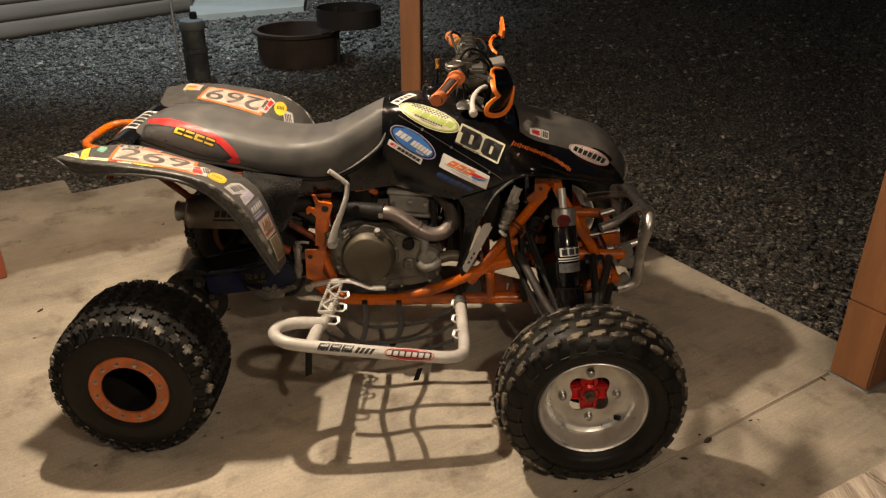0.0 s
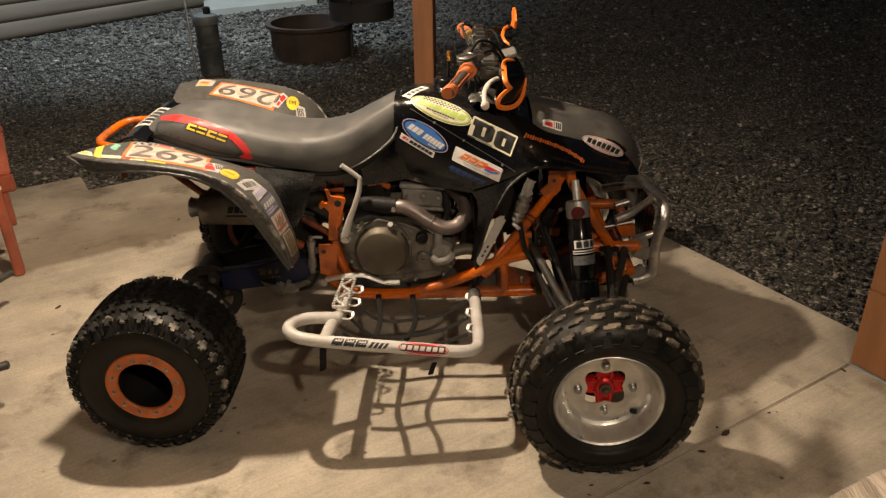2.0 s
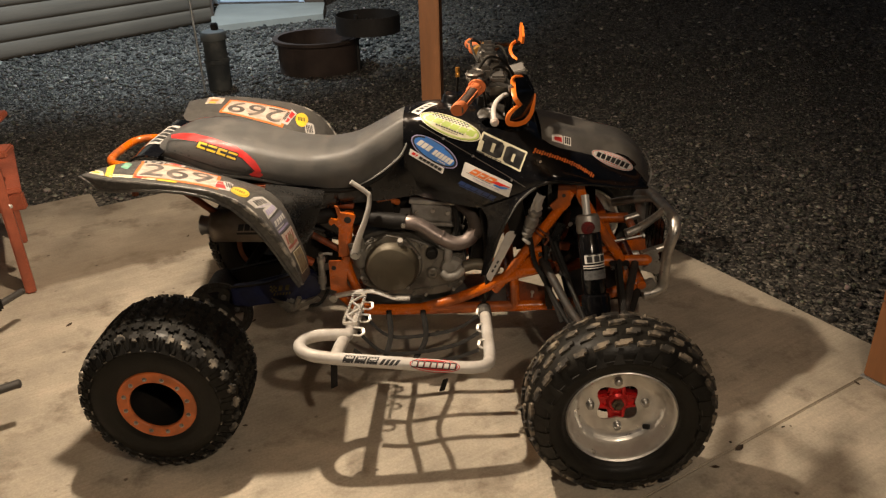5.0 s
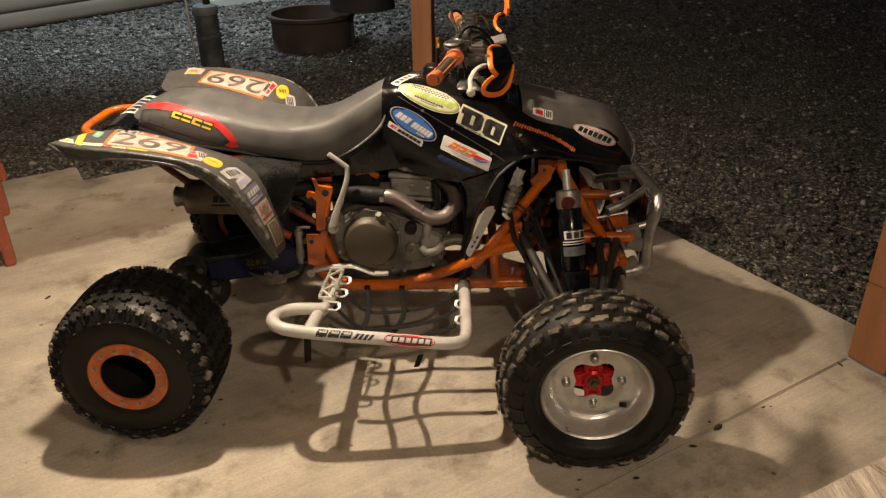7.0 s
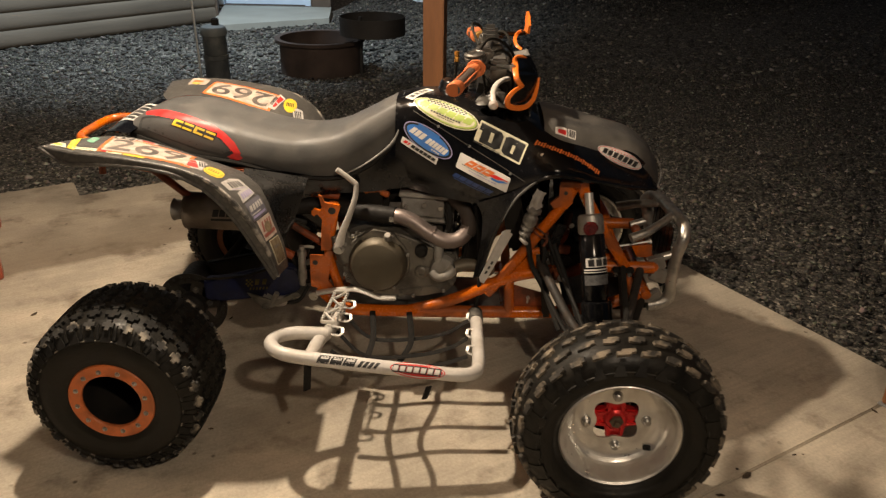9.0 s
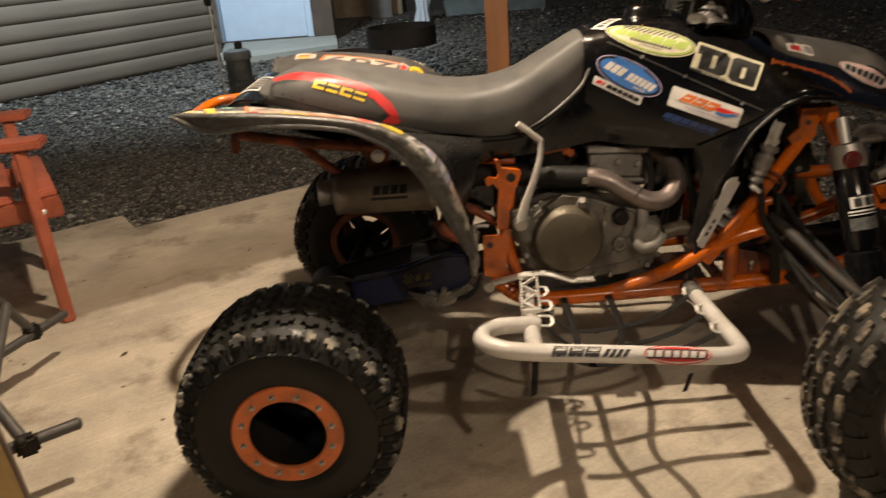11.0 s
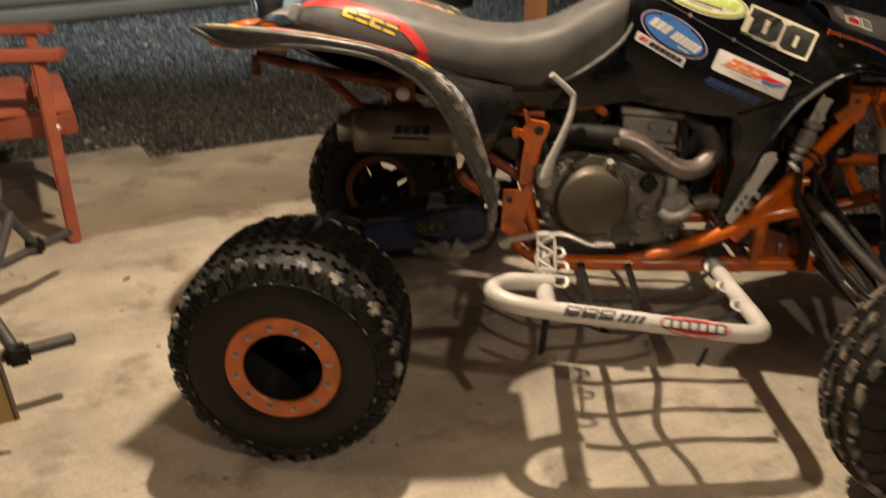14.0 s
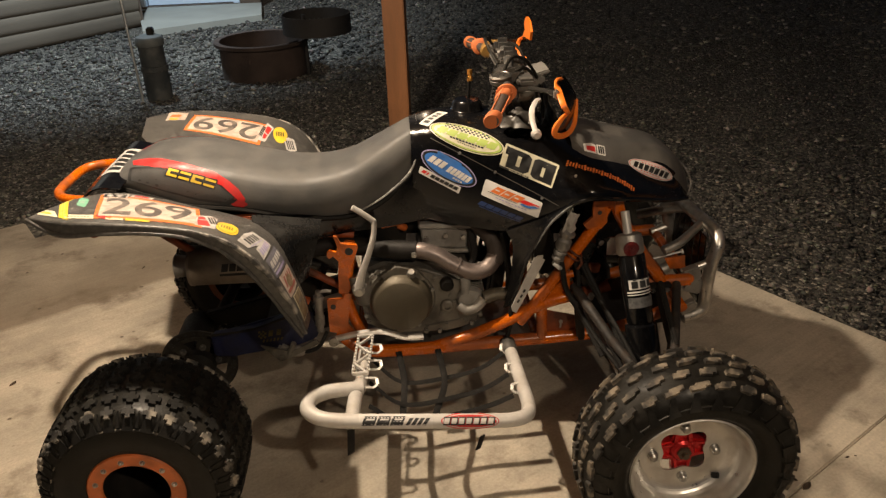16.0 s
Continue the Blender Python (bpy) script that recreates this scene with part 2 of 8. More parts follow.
ALU_BARE = mat("bare_aluminium", (0.66, 0.64, 0.60), 0.38, metal=0.35, vary=0.14, scale=12, fine=120, bump=0.02, dirt=(0.25, 0.22, 0.18), amount=0.35, dirt_scale=18)
RIM_ALU = mat("brushed_rim", (0.74, 0.72, 0.68), 0.36, metal=0.9, vary=0.12, scale=7, fine=60, bump=0.0, dirt=(0.38, 0.34, 0.29), amount=0.4, dirt_scale=14)


def spun(m):
    """Fine turned rings round the wheel's axle and the streaked gloss that they give."""
    n, l = m.node_tree.nodes, m.node_tree.links
    b = n["Principled BSDF"]
    co, wave, bp, tan = n.new("ShaderNodeTexCoord"), n.new("ShaderNodeTexWave"), n.new("ShaderNodeBump"), n.new("ShaderNodeTangent")
    wave.wave_type, wave.rings_direction = "RINGS", "Y"
    wave.inputs["Scale"].default_value, wave.inputs["Distortion"].default_value = 70, 0.6
    bp.inputs["Strength"].default_value, bp.inputs["Distance"].default_value = 0.25, 0.0006
    tan.direction_type, tan.axis = "RADIAL", "Y"
    l.new(co.outputs["Object"], wave.inputs["Vector"])
    l.new(wave.outputs["Fac"], bp.inputs["Height"])
    l.new(bp.outputs[0], b.inputs["Normal"])
    l.new(tan.outputs[0], b.inputs["Tangent"])
    b.inputs["Anisotropic"].default_value = 0.55


spun(RIM_ALU)
CAST_ALU = mat("cast_aluminium", (0.36, 0.35, 0.325), 0.5, metal=0.3, vary=0.2, scale=14, fine=120, bump=0.04, dirt=(0.12, 0.10, 0.08), amount=0.5, dirt_scale=16)
GREY_METAL = mat("dusty_grey_metal", (0.075, 0.072, 0.068), 0.5, metal=0.4, vary=0.3, scale=14, fine=120, bump=0.03, dirt=(0.20, 0.18, 0.15), amount=0.4, dirt_scale=20)
ALU_DULL = mat("dull_aluminium", (0.40, 0.385, 0.36), 0.50, metal=0.85, vary=0.22, scale=14, fine=120, bump=0.04, dirt=(0.10, 0.085, 0.065), amount=0.5, dirt_scale=14)
CASE = mat("engine_case", (0.19, 0.178, 0.155), 0.48, metal=0.5, vary=0.28, scale=16, fine=130, bump=0.05, dirt=(0.055, 0.046, 0.036), amount=0.75, dirt_scale=10)
COVER = mat("bronze_grey_cover", (0.098, 0.083, 0.058), 0.5, metal=0.4, vary=0.12, scale=10, fine=150, bump=0.02)
PIPE = mat("heat_tinted_pipe", (0.24, 0.20, 0.185), 0.42, metal=0.75, vary=0.2, scale=9, fine=90, bump=0.02, dirt=(0.12, 0.09, 0.075), amount=0.5, dirt_scale=8)
GRIMY_METAL = mat("grimy_black_metal", (0.016, 0.013, 0.011), 0.65, vary=0.4, scale=20, fine=120, bump=0.05, dirt=(0.050, 0.032, 0.020), amount=0.5, dirt_scale=28)
PIPE_BLACK = mat("pipe_heat_shield", (0.0075, 0.0065, 0.0058), 0.62, vary=0.3, bump=0.04)
PIPE_BROWN = mat("brown_burnt_pipe", (0.060, 0.046, 0.038), 0.5, metal=0.3, vary=0.3, scale=12, bump=0.03, dirt=(0.030, 0.022, 0.018), amount=0.5, dirt_scale=12)
MUFFLER = mat("muffler_can", (0.36, 0.315, 0.26), 0.40, metal=0.75, vary=0.22, scale=8, fine=90, bump=0.03, dirt=(0.10, 0.07, 0.05), amount=0.6, dirt_scale=6)
NERF = mat("worn_silver_paint", (0.60, 0.575, 0.54), 0.45, metal=0.15, vary=0.10, scale=9, fine=130, bump=0.02, dirt=(0.30, 0.26, 0.21), amount=0.4, dirt_scale=12)
STEEL = mat("steel", (0.42, 0.41, 0.39), 0.35, metal=0.95, vary=0.2)
BLACK_METAL = mat("black_metal", (0.011, 0.0100, 0.0088), 0.52, metal=0.0, vary=0.3, bump=0.03, dirt=(0.030, 0.024, 0.018), amount=0.4)
BLACK_RUBBER = mat("black_rubber", (0.013, 0.012, 0.0108), 0.65, vary=0.3, bump=0.02)
WEBBING = mat("black_webbing", (0.011, 0.010, 0.009), 0.9, vary=0.3, bump=0.1)
BLUE_PART = mat("blue_anodised", (0.005, 0.009, 0.045), 0.5, vary=0.4, dirt=(0.010, 0.010, 0.014), amount=0.7, dirt_scale=14)
RED_ANOD = mat("red_anodised", (0.52, 0.018, 0.018), 0.32, metal=0.45, vary=0.15)
BRASS = mat("brass", (0.75, 0.36, 0.08), 0.3, metal=0.9, vary=0.1)
# pale grey for the seat-side edge's painted glint and the scraped fender lip
PALE_EDGE = mat("worn_and_glint_edge", (0.30, 0.295, 0.285), 0.3, vary=0.5, scale=20, fine=150, bump=0.01, dirt=(0.03, 0.03, 0.03), amount=0.6, dirt_scale=14)
FADED_RED = mat("faded_red_vinyl", (0.30, 0.085, 0.065), 0.5)
CHAIR_TUBE = mat("grey_tube", (0.075, 0.07, 0.065), 0.45, metal=0.4, vary=0.2)
CHAIR_CLOTH = mat("tan_cloth", (0.52, 0.36, 0.15), 0.9, vary=0.12, scale=20, fine=300, bump=0.1)
CHAIR_PIPING = mat("brown_piping", (0.10, 0.07, 0.05), 0.9, vary=0.2)


# old rubber and greasy black metal throw back little
for m in (BLACK_PLASTIC, PANEL_GREY):
    m.node_tree.nodes["Principled BSDF"].inputs["Specular IOR Level"].default_value = 0.38
for m in (RUBBER, KNOB_RUBBER, BLACK_RUBBER, BLACK_METAL, WEBBING, PIPE_BLACK):
    m.node_tree.nodes["Principled BSDF"].inputs["Specular IOR Level"].default_value = 0.22


def ink(name, colour, rough=0.4):
    return mat(name, colour, rough, vary=0.08, scale=30, fine=200, bump=0.01, dirt=tuple(c * 0.4 + 0.05 for c in colour), amount=0.3, dirt_scale=25)


WHITE, INK, RED, YELLOW = ink("white_vinyl", (0.66, 0.635, 0.60)), ink("black_vinyl", (0.012, 0.012, 0.012)), ink("red_vinyl", (0.62, 0.022, 0.02)), ink("yellow_vinyl", (0.68, 0.46, 0.03))
BLUE, LIME, ORANGE_INK, PEACH = ink("blue_vinyl", (0.04, 0.17, 0.52)), ink("lime_vinyl", (0.36, 0.46, 0.10)), ink("orange_vinyl", (0.66, 0.16, 0.03)), mat("peach_vinyl", (0.47, 0.385, 0.325), 0.5, vary=0.12, scale=26, fine=200, bump=0.01, dirt=(0.24, 0.19, 0.155), amount=0.55, dirt_scale=30)
NAVY, GREEN, LILAC, CREAM = ink("navy_vinyl", (0.018, 0.04, 0.13)), ink("green_vinyl", (0.18, 0.42, 0.28)), ink("lilac_vinyl", (0.34, 0.30, 0.48)), ink("cream_vinyl", (0.62, 0.58, 0.42))


# --- mesh helpers ---
def part(name, bm, material, parent=None, label="", smooth=True, kind="", doubles=True):
    """Links a bmesh as one mesh object, under a thing or a part if one is given. Vertices are in the space of the thing."""
    if doubles:
        bmesh.ops.remove_doubles(bm, verts=bm.verts, dist=1e-5)
    bmesh.ops.recalc_face_normals(bm, faces=bm.faces)
    me = bpy.data.meshes.new(name)
    bm.to_mesh(me)
    bm.free()
    me.materials.append(material)
    if smooth:
        me.polygons.foreach_set("use_smooth", [True] * len(me.polygons))
        me.set_sharp_from_angle(angle=radians(38))
    ob = new(name, me)
    ob.parent = parent
    return tagged(ob, label=label, kind=kind)


def thing(name, at, label, category, group="", kind=""):
    ob = new(name)
    ob.location = at
    ob.empty_display_size = 0.1
    return tagged(ob, label, category, group, kind)


def smooth_path(pts, steps=6):
    """A Catmull-Rom curve through the points."""
    p = [Vector(q) for q in pts]
    if len(p) < 3:
        return p
    p = [2 * p[0] - p[1]] + p + [2 * p[-1] - p[-2]]
    out = []
    for i in range(1, len(p) - 2):
        for k in range(steps):
            t = k / steps
            a, b, c, d = p[i - 1:i + 3]
            out.append(0.5 * (2 * b + (c - a) * t + (2 * a - 5 * b + 4 * c - d) * t * t + (3 * b - a - 3 * c + d) * t ** 3))
    return out + [p[-2]]


def skin(bm, rings, closed=True, caps=True):
    """Skins rings of equal count; closed: each ring is a loop."""
    vs = [[bm.verts.new(q) for q in r] for r in rings]
    n = len(vs[0])
    for a, b in zip(vs, vs[1:]):
        for i in range(n if closed else n - 1):
            j = (i + 1) % n
            bm.faces.new((a[i], a[j], b[j], b[i]))
    if caps and closed:
        bm.faces.new(vs[0][::-1])
        bm.faces.new(vs[-1])
    return vs


def tube(bm, pts, r, seg=10, steps=6, flat=1.0):
    """A round bar along a smooth path; r may be a list with a radius for each given point."""
    path = smooth_path(pts, steps)
    if isinstance(r, (list, tuple)):
        rad = [r[min(int(i / steps), len(r) - 1)] * (1 - (i / steps) % 1) + r[min(int(i / steps) + 1, len(r) - 1)] * ((i / steps) % 1) for i in range(len(path))] if len(pts) > 2 else list(r)
    else:
        rad = [r] * len(path)
    rings, up = [], None
    for i, q in enumerate(path):
        d = (path[min(i + 1, len(path) - 1)] - path[max(i - 1, 0)]).normalized()
        if up is None:
            up = d.orthogonal().normalized() if abs(d.z) > 0.9 else d.cross(V(0, 0, 1)).normalized()
        up = (up - d * up.dot(d)).normalized()
        w = d.cross(up)
        rings.append([q + rad[i] * (up * math.cos(a) + w * math.sin(a) * flat) for a in (2 * math.pi * k / seg for k in range(seg))])
    skin(bm, rings)


def lathe(bm, centre, axis, profile, seg=32, close=False):
    """Turns a profile of (radius, distance along the axis) round the axis."""
    c, ax = Vector(centre), Vector(axis).normalized()
    u = ax.orthogonal().normalized() if abs(ax.y) < 0.9 else V(1, 0, 0)
    w = ax.cross(u)
    rings = [[c + ax * h + (u * math.cos(a) + w * math.sin(a)) * max(r, 1e-4) for a in (2 * math.pi * k / seg for k in range(seg))] for r, h in profile]
    if close:
        rings.append(rings[0])
    skin(bm, rings, caps=not close)


def block(bm, centre, size, turn=None, bevel=0.004, seg=2):
    got = bmesh.ops.create_cube(bm, size=1)["verts"]
    bmesh.ops.scale(bm, vec=size, verts=got)
    if bevel:
        es = list({e for v in got for e in v.link_edges})
        got2 = bmesh.ops.bevel(bm, geom=es, offset=bevel, segments=seg, affect="EDGES")["verts"]
        got = [v for v in set(got) | set(got2) if v.is_valid]
    m = Matrix.Translation(centre) @ (turn.to_4x4() if turn else Matrix())
    bmesh.ops.transform(bm, matrix=m, verts=got)


def beam(bm, a, b, width, depth, side=(0, 0, 1), bevel=0.004):
    """A board from a to b; depth runs along side."""
    a, b = Vector(a), Vector(b)
    x = (b - a).normalized()
    z = Vector(side)
    z = (z - x * z.dot(x)).normalized()
    y = z.cross(x)
    block(bm, (a + b) / 2, ((b - a).length, width, depth), Matrix((x, y, z)).transposed(), bevel)


def plate(bm, outline, thick, place):
    """A flat plate with the given outline (u, v); place turns (u, v, w) into a point."""
    n = len(outline)
    lo, hi = ([bm.verts.new(place(u, v, w)) for u, v in outline] for w in (0, thick))
    bm.faces.new(lo[::-1])
    bm.faces.new(hi)
    for i in range(n):
        j = (i + 1) % n
        bm.faces.new((lo[i], lo[j], hi[j], hi[i]))


def sheet(bm, rows, thick, closed=False):
    """A curved sheet of the given thickness through rows of points."""
    rows = [[Vector(q) for q in r] for r in rows]
    nr, nc = len(rows), len(rows[0])
    back = []
    for i in range(nr):
        line = []
        for j in range(nc):
            du = rows[min(i + 1, nr - 1)][j] - rows[max(i - 1, 0)][j]
            dv = rows[i][min(j + 1, nc - 1)] - rows[i][max(j - 1, 0)]
            nn = du.cross(dv)
            line.append(rows[i][j] - (nn.normalized() if nn.length > 1e-9 else V(0, 0, 1)) * thick)
        back.append(line)
    A = [[bm.verts.new(q) for q in r] for r in rows]
    B = [[bm.verts.new(q) for q in r] for r in back]
    for i in range(nr - 1):
        for j in range(nc - 1):
            bm.faces.new((A[i][j], A[i][j + 1], A[i + 1][j + 1], A[i + 1][j]))
            bm.faces.new((B[i][j], B[i + 1][j], B[i + 1][j + 1], B[i][j + 1]))
    rim = [(i, 0) for i in range(nr)] + [(nr - 1, j) for j in range(1, nc)] + [(i, nc - 1) for i in range(nr - 2, -1, -1)] + [(0, j) for j in range(nc - 2, 0, -1)]
    for (a, b), (c, d) in zip(rim, rim[1:] + rim[:1]):
        bm.faces.new((A[a][b], A[c][d], B[c][d], B[a][b]))


def resample(rows, nu, nv):
    """A finer grid through rows of control points, smooth both ways."""
    def fine(line, n):
        q = smooth_path(line, 12)
        return [q[round(i * (len(q) - 1) / (n - 1))] for i in range(n)]
    cols = [fine(r, nv) for r in rows]
    return [list(r) for r in zip(*[fine([c[j] for c in cols], nu) for j in range(nv)])]


# --- the setting: slab, ground, posts, cabin ---
ALONG, ACROSS = V(0.545, -0.838, 0), V(-0.838, -0.545, 0)   # the slab's right edge and its back edge, from the corner
CORNER = V(-0.177, 5.04, 0)


def slab_point(a, c, z=0.0):
    q = CORNER + ALONG * a + ACROSS * c
    return V(q.x, q.y, z)


def slab_panel(name, a0, a1, c0, c1):
    bm = bmesh.new()
    mid = slab_point((a0 + a1) / 2, (c0 + c1) / 2, -0.06)
    block(bm, mid, (a1 - a0, c1 - c0, 0.12), Matrix((ALONG, -ACROSS, V(0, 0, 1))).transposed(), 0.004, 2)
    return bm


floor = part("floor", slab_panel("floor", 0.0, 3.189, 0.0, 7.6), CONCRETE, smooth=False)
tagged(floor, "pale broom-finished concrete slab with stains under the quad", "floor", kind="structure")
floor_b = part("floor_near", slab_panel("floor_near", 3.1925, 6.4, 0.0, 7.6), CONCRETE, smooth=False)
tagged(floor_b, "pale concrete slab beyond the sawn joint", "floor", kind="structure")

bm = bmesh.new()
G = 70
grid_v = [[bm.verts.new((x, y, -0.050 + 0.012 * noise.noise(V(x * 1.3, y * 1.3, 0)) + 0.03 * noise.noise(V(x * 0.25, y * 0.25, 3)) * min(1, max(0, (y - 6) / 4))))
           for x in np.linspace(-60, 60, G)] for y in np.linspace(-40, 90, G)]
for i in range(G - 1):
    for j in range(G - 1):
        bm.faces.new((grid_v[i][j], grid_v[i][j + 1], grid_v[i + 1][j + 1], grid_v[i + 1][j]))
ground = part("ground", bm, GRAVEL_BED)
tagged(ground, "dark gravel yard around the slab", "ground", kind="structure")


def post(at, turn_x, turn_y, height=2.36, w=0.14, seam=None):
    root = thing("post", at, "orange-brown stained square timber post standing on the slab", "post", "roof posts", "structure")
    rot = Matrix((turn_x, turn_y, V(0, 0, 1))).transposed()
    bm = bmesh.new()
    if seam:
        block(bm, (0, 0, (seam - 0.002) / 2 + 0.004), (w, w, seam - 0.006), rot, 0.005)
        block(bm, (0, 0, (seam + height) / 2), (w, w, height - seam - 0.002), rot, 0.005)
    else:
        block(bm, (0, 0, height / 2 + 0.004), (w, w, height), rot, 0.005)
    part("shaft", bm, POST, root, smooth=False)
    bm = bmesh.new()
    block(bm, (0, 0, 0.003), (w + 0.012, w + 0.012, 0.006), rot, 0.001)
    part("base_plate", bm, GALV, root, "thin galvanised base plate", smooth=False)
    return root


post((-0.195, 4.95, 0), V(0.990, -0.139, 0), V(0.139, 0.990, 0), w=0.125)
post((1.476, 2.232, 0), ALONG, -ACROSS, seam=0.30)

# the roof overhead, with its lamp
bm = bmesh.new()
block(bm, slab_point(3.0, 3.4, 2.42), (7.6, 8.0, 0.06), Matrix((ALONG, -ACROSS, V(0, 0, 1))).transposed(), 0.003)
tagged(part("ceiling", bm, ROOF_WOOD, smooth=False), "plain timber roof over the slab", "ceiling", kind="structure")

# log wall of the cabin, each log a rounded course
LOG_A, LOG_B = V(-4.70, 7.72, 0), V(-3.12, 9.78, 0)
LOG_DIR = (LOG_B - LOG_A).normalized()
LOG_OUT = V(LOG_DIR.y, -LOG_DIR.x, 0)
bm = bmesh.new()
wall_len = 6.5
beam(bm, LOG_B - LOG_DIR * wall_len - LOG_OUT * 0.10 + V(0, 0, 1.5), LOG_B - LOG_OUT * 0.10 + V(0, 0, 1.5), 3.1, 0.12, LOG_OUT)
wall = tagged(part("wall_cabin", bm, BROWN_TRIM, smooth=False), "cabin wall of rounded brown log siding", "wall", kind="structure")
COURSE = 0.168


def log_course():
    bm = bmesh.new()
    prof = [(0.0, -0.03), (0.0, 0.012)] + [(COURSE * (0.5 - 0.5 * math.cos(t)) * 0.94 + 0.006, 0.012 + 0.026 * math.sin(t)) for t in np.linspace(0.25, math.pi - 0.12, 9)] + [(COURSE - 0.004, 0.006), (COURSE - 0.004, -0.03)]
    rings = [[LOG_DIR * s + LOG_OUT * o + V(0, 0, z) for z, o in prof] for s in np.linspace(-wall_len, 0, 14)]
    skin(bm, rings)
    return bm


first = part("log", log_course(), LOG, wall)
first.location = LOG_B + V(0, 0, -0.031)
for k in range(1, 18):
    ob = new("log", first.data)
    ob.parent, ob.location = wall, LOG_B + V(0, 0, -0.031 + COURSE * k)

# recess with the entrance door, its step and the dark trim beside it
DOOR_Y = 10.85
bm = bmesh.new()
beam(bm, (-3.12, 9.80, 1.5), (-3.46, DOOR_Y + 0.1, 1.5), 3.1, 0.08, (1, 0.3, 0))
tagged(part("wall_return", bm, BROWN_TRIM, smooth=False), "short dark side wall of the cabin's entrance recess", "wall", kind="structure")
bm = bmesh.new()
block(bm, (-2.76, DOOR_Y + 0.10, 2.60), (1.42, 0.14, 0.9), None, 0.003)
block(bm, (-2.00, DOOR_Y + 0.06, 1.5), (0.26, 0.24, 3.1), None, 0.006)
tagged(part("wall_entrance", bm, BROWN_TRIM, smooth=False), "dark brown boarded wall round the entrance door", "wall", kind="structure")

door = thing("door_1", (-2.76, DOOR_Y, 0), "pale blue-white steel door with a half window, closed", "door", kind="structure")
bm = bmesh.new()
for x in (-0.585, 0.585):
    block(bm, (x, 0.02, 1.06), (0.075, 0.14, 2.16), None, 0.004)
block(bm, (0, 0.02, 2.145), (1.095, 0.14, 0.075), None, 0.004)
part("door_frame", bm, DOOR_PAINT, door, smooth=False)
bm = bmesh.new()
W, H0, H1 = 0.535, 0.72, 1.75
for c, s in (((0, 0.03, H0 / 2 + 0.02), (2 * W, 0.045, H0 - 0.02)), ((-0.46, 0.03, (H0 + H1) / 2), (0.15, 0.045, H1 - H0)), ((0.46, 0.03, (H0 + H1) / 2), (0.15, 0.045, H1 - H0)), ((0, 0.03, (H1 + 2.09) / 2), (2 * W, 0.045, 2.09 - H1))):
    block(bm, c, s, None, 0.002)
leaf = part("door_leaf", bm, DOOR_PAINT, door, smooth=False)
bm = bmesh.new()
for c, s in (((0, 0.0, H0 + 0.012), (0.80, 0.03, 0.03)), ((-0.388, 0.0, (H0 + H1) / 2), (0.03, 0.03, H1 - H0)), ((0.388, 0.0, (H0 + H1) / 2), (0.03, 0.03, H1 - H0))):
    block(bm, c, s, None, 0.004)
part("window_frame", bm, DOOR_PAINT, leaf, smooth=False)
GLASS = bpy.data.materials.new("dark_glass")
GLASS.use_nodes = True
g = GLASS.node_tree.nodes["Principled BSDF"]
g.inputs["Base Color"].default_value, g.inputs["Roughness"].default_value = (0.07, 0.07, 0.10, 1), 0.08
bm = bmesh.new()
block(bm, (0, 0.035, (H0 + H1) / 2), (0.77, 0.006, H1 - H0), None, 0)
part("pane", bm, GLASS, leaf, "dark window pane", smooth=False)
bm = bmesh.new()
block(bm, (0, 0, 0.012), (1.24, 0.16, 0.024), None, 0.004)
part("threshold", bm, BROWN_TRIM, door, smooth=False)
# a blue lamp that shines behind the pane
bm = bmesh.new()
for dx, dz, r, tall in ((-0.10, 0.10, 0.030, 0.10), (-0.03, 0.12, 0.026, 0.12), (-0.16, 0.07, 0.020, 0.07), (-0.07, 0.06, 0.050, 0.06)):
    plate(bm, [(dx + r * math.cos(w), H0 + dz + tall * math.sin(w)) for w in np.linspace(0, 2 * math.pi, 14, endpoint=False)], 0.003, lambda u, v, w: V(u, 0.030 - w - 0.0005 * tall, v))
part("blue_light", bm, glow("blue_glow", (0.05, 0.045, 0.85), 0.7), leaf, "small blue light shining behind the pane")
# the step
bm = bmesh.new()
base = [(-2.90, 9.10), (-1.72, 9.80), (-1.85, 10.72), (-3.28, 10.72), (-3.10, 9.75)]
plate(bm, base, 0.07, lambda u, v, w: V(u, v, -0.045 + w))
bmesh.ops.recalc_face_normals(bm, faces=bm.faces)
tagged(part("door_step", bm, STEP, smooth=False), "low pale concrete pad before the entrance door", "step", kind="structure")

# the dark buildings behind
bm = bmesh.new()
block(bm, (-1.9, 13.9, 1.5), (1.6, 0.2, 3.2), None, 0.01)
tagged(part("wall_tan", bm, TAN_WALL, smooth=False), "dim tan boarded wall of the next cabin", "wall", kind="structure")
bm = bmesh.new()
block(bm, (-1.42, 13.55, 1.5), (0.34, 0.34, 3.2), None, 0.03)
tagged(part("column", bm, mat("grey_column_paint", (0.20, 0.19, 0.175), 0.7, vary=0.15), smooth=False), "pale grey square porch column", "column", kind="structure")
bm = bmesh.new()
block(bm, (4.0, 14.2, 1.5), (10.4, 0.2, 3.2), None, 0.01)
dark = tagged(part("wall_dark", bm, DARK_WALL, smooth=False), "dark boarded wall of the building behind", "wall", kind="structure")
for k in range(12):
    bm = bmesh.new()
    block(bm, (-1.1 + 0.9 * k, 14.085, 1.5), (0.05, 0.03, 3.18), None, 0.003)
    part("batten", bm, DARK_WALL, dark, smooth=False)
bm = bmesh.new()
block(bm, (0.35, 12.75, 0.08), (1.55, 0.16, 0.24), Matrix.Rotation(0.10, 3, "Z"), 0.01)
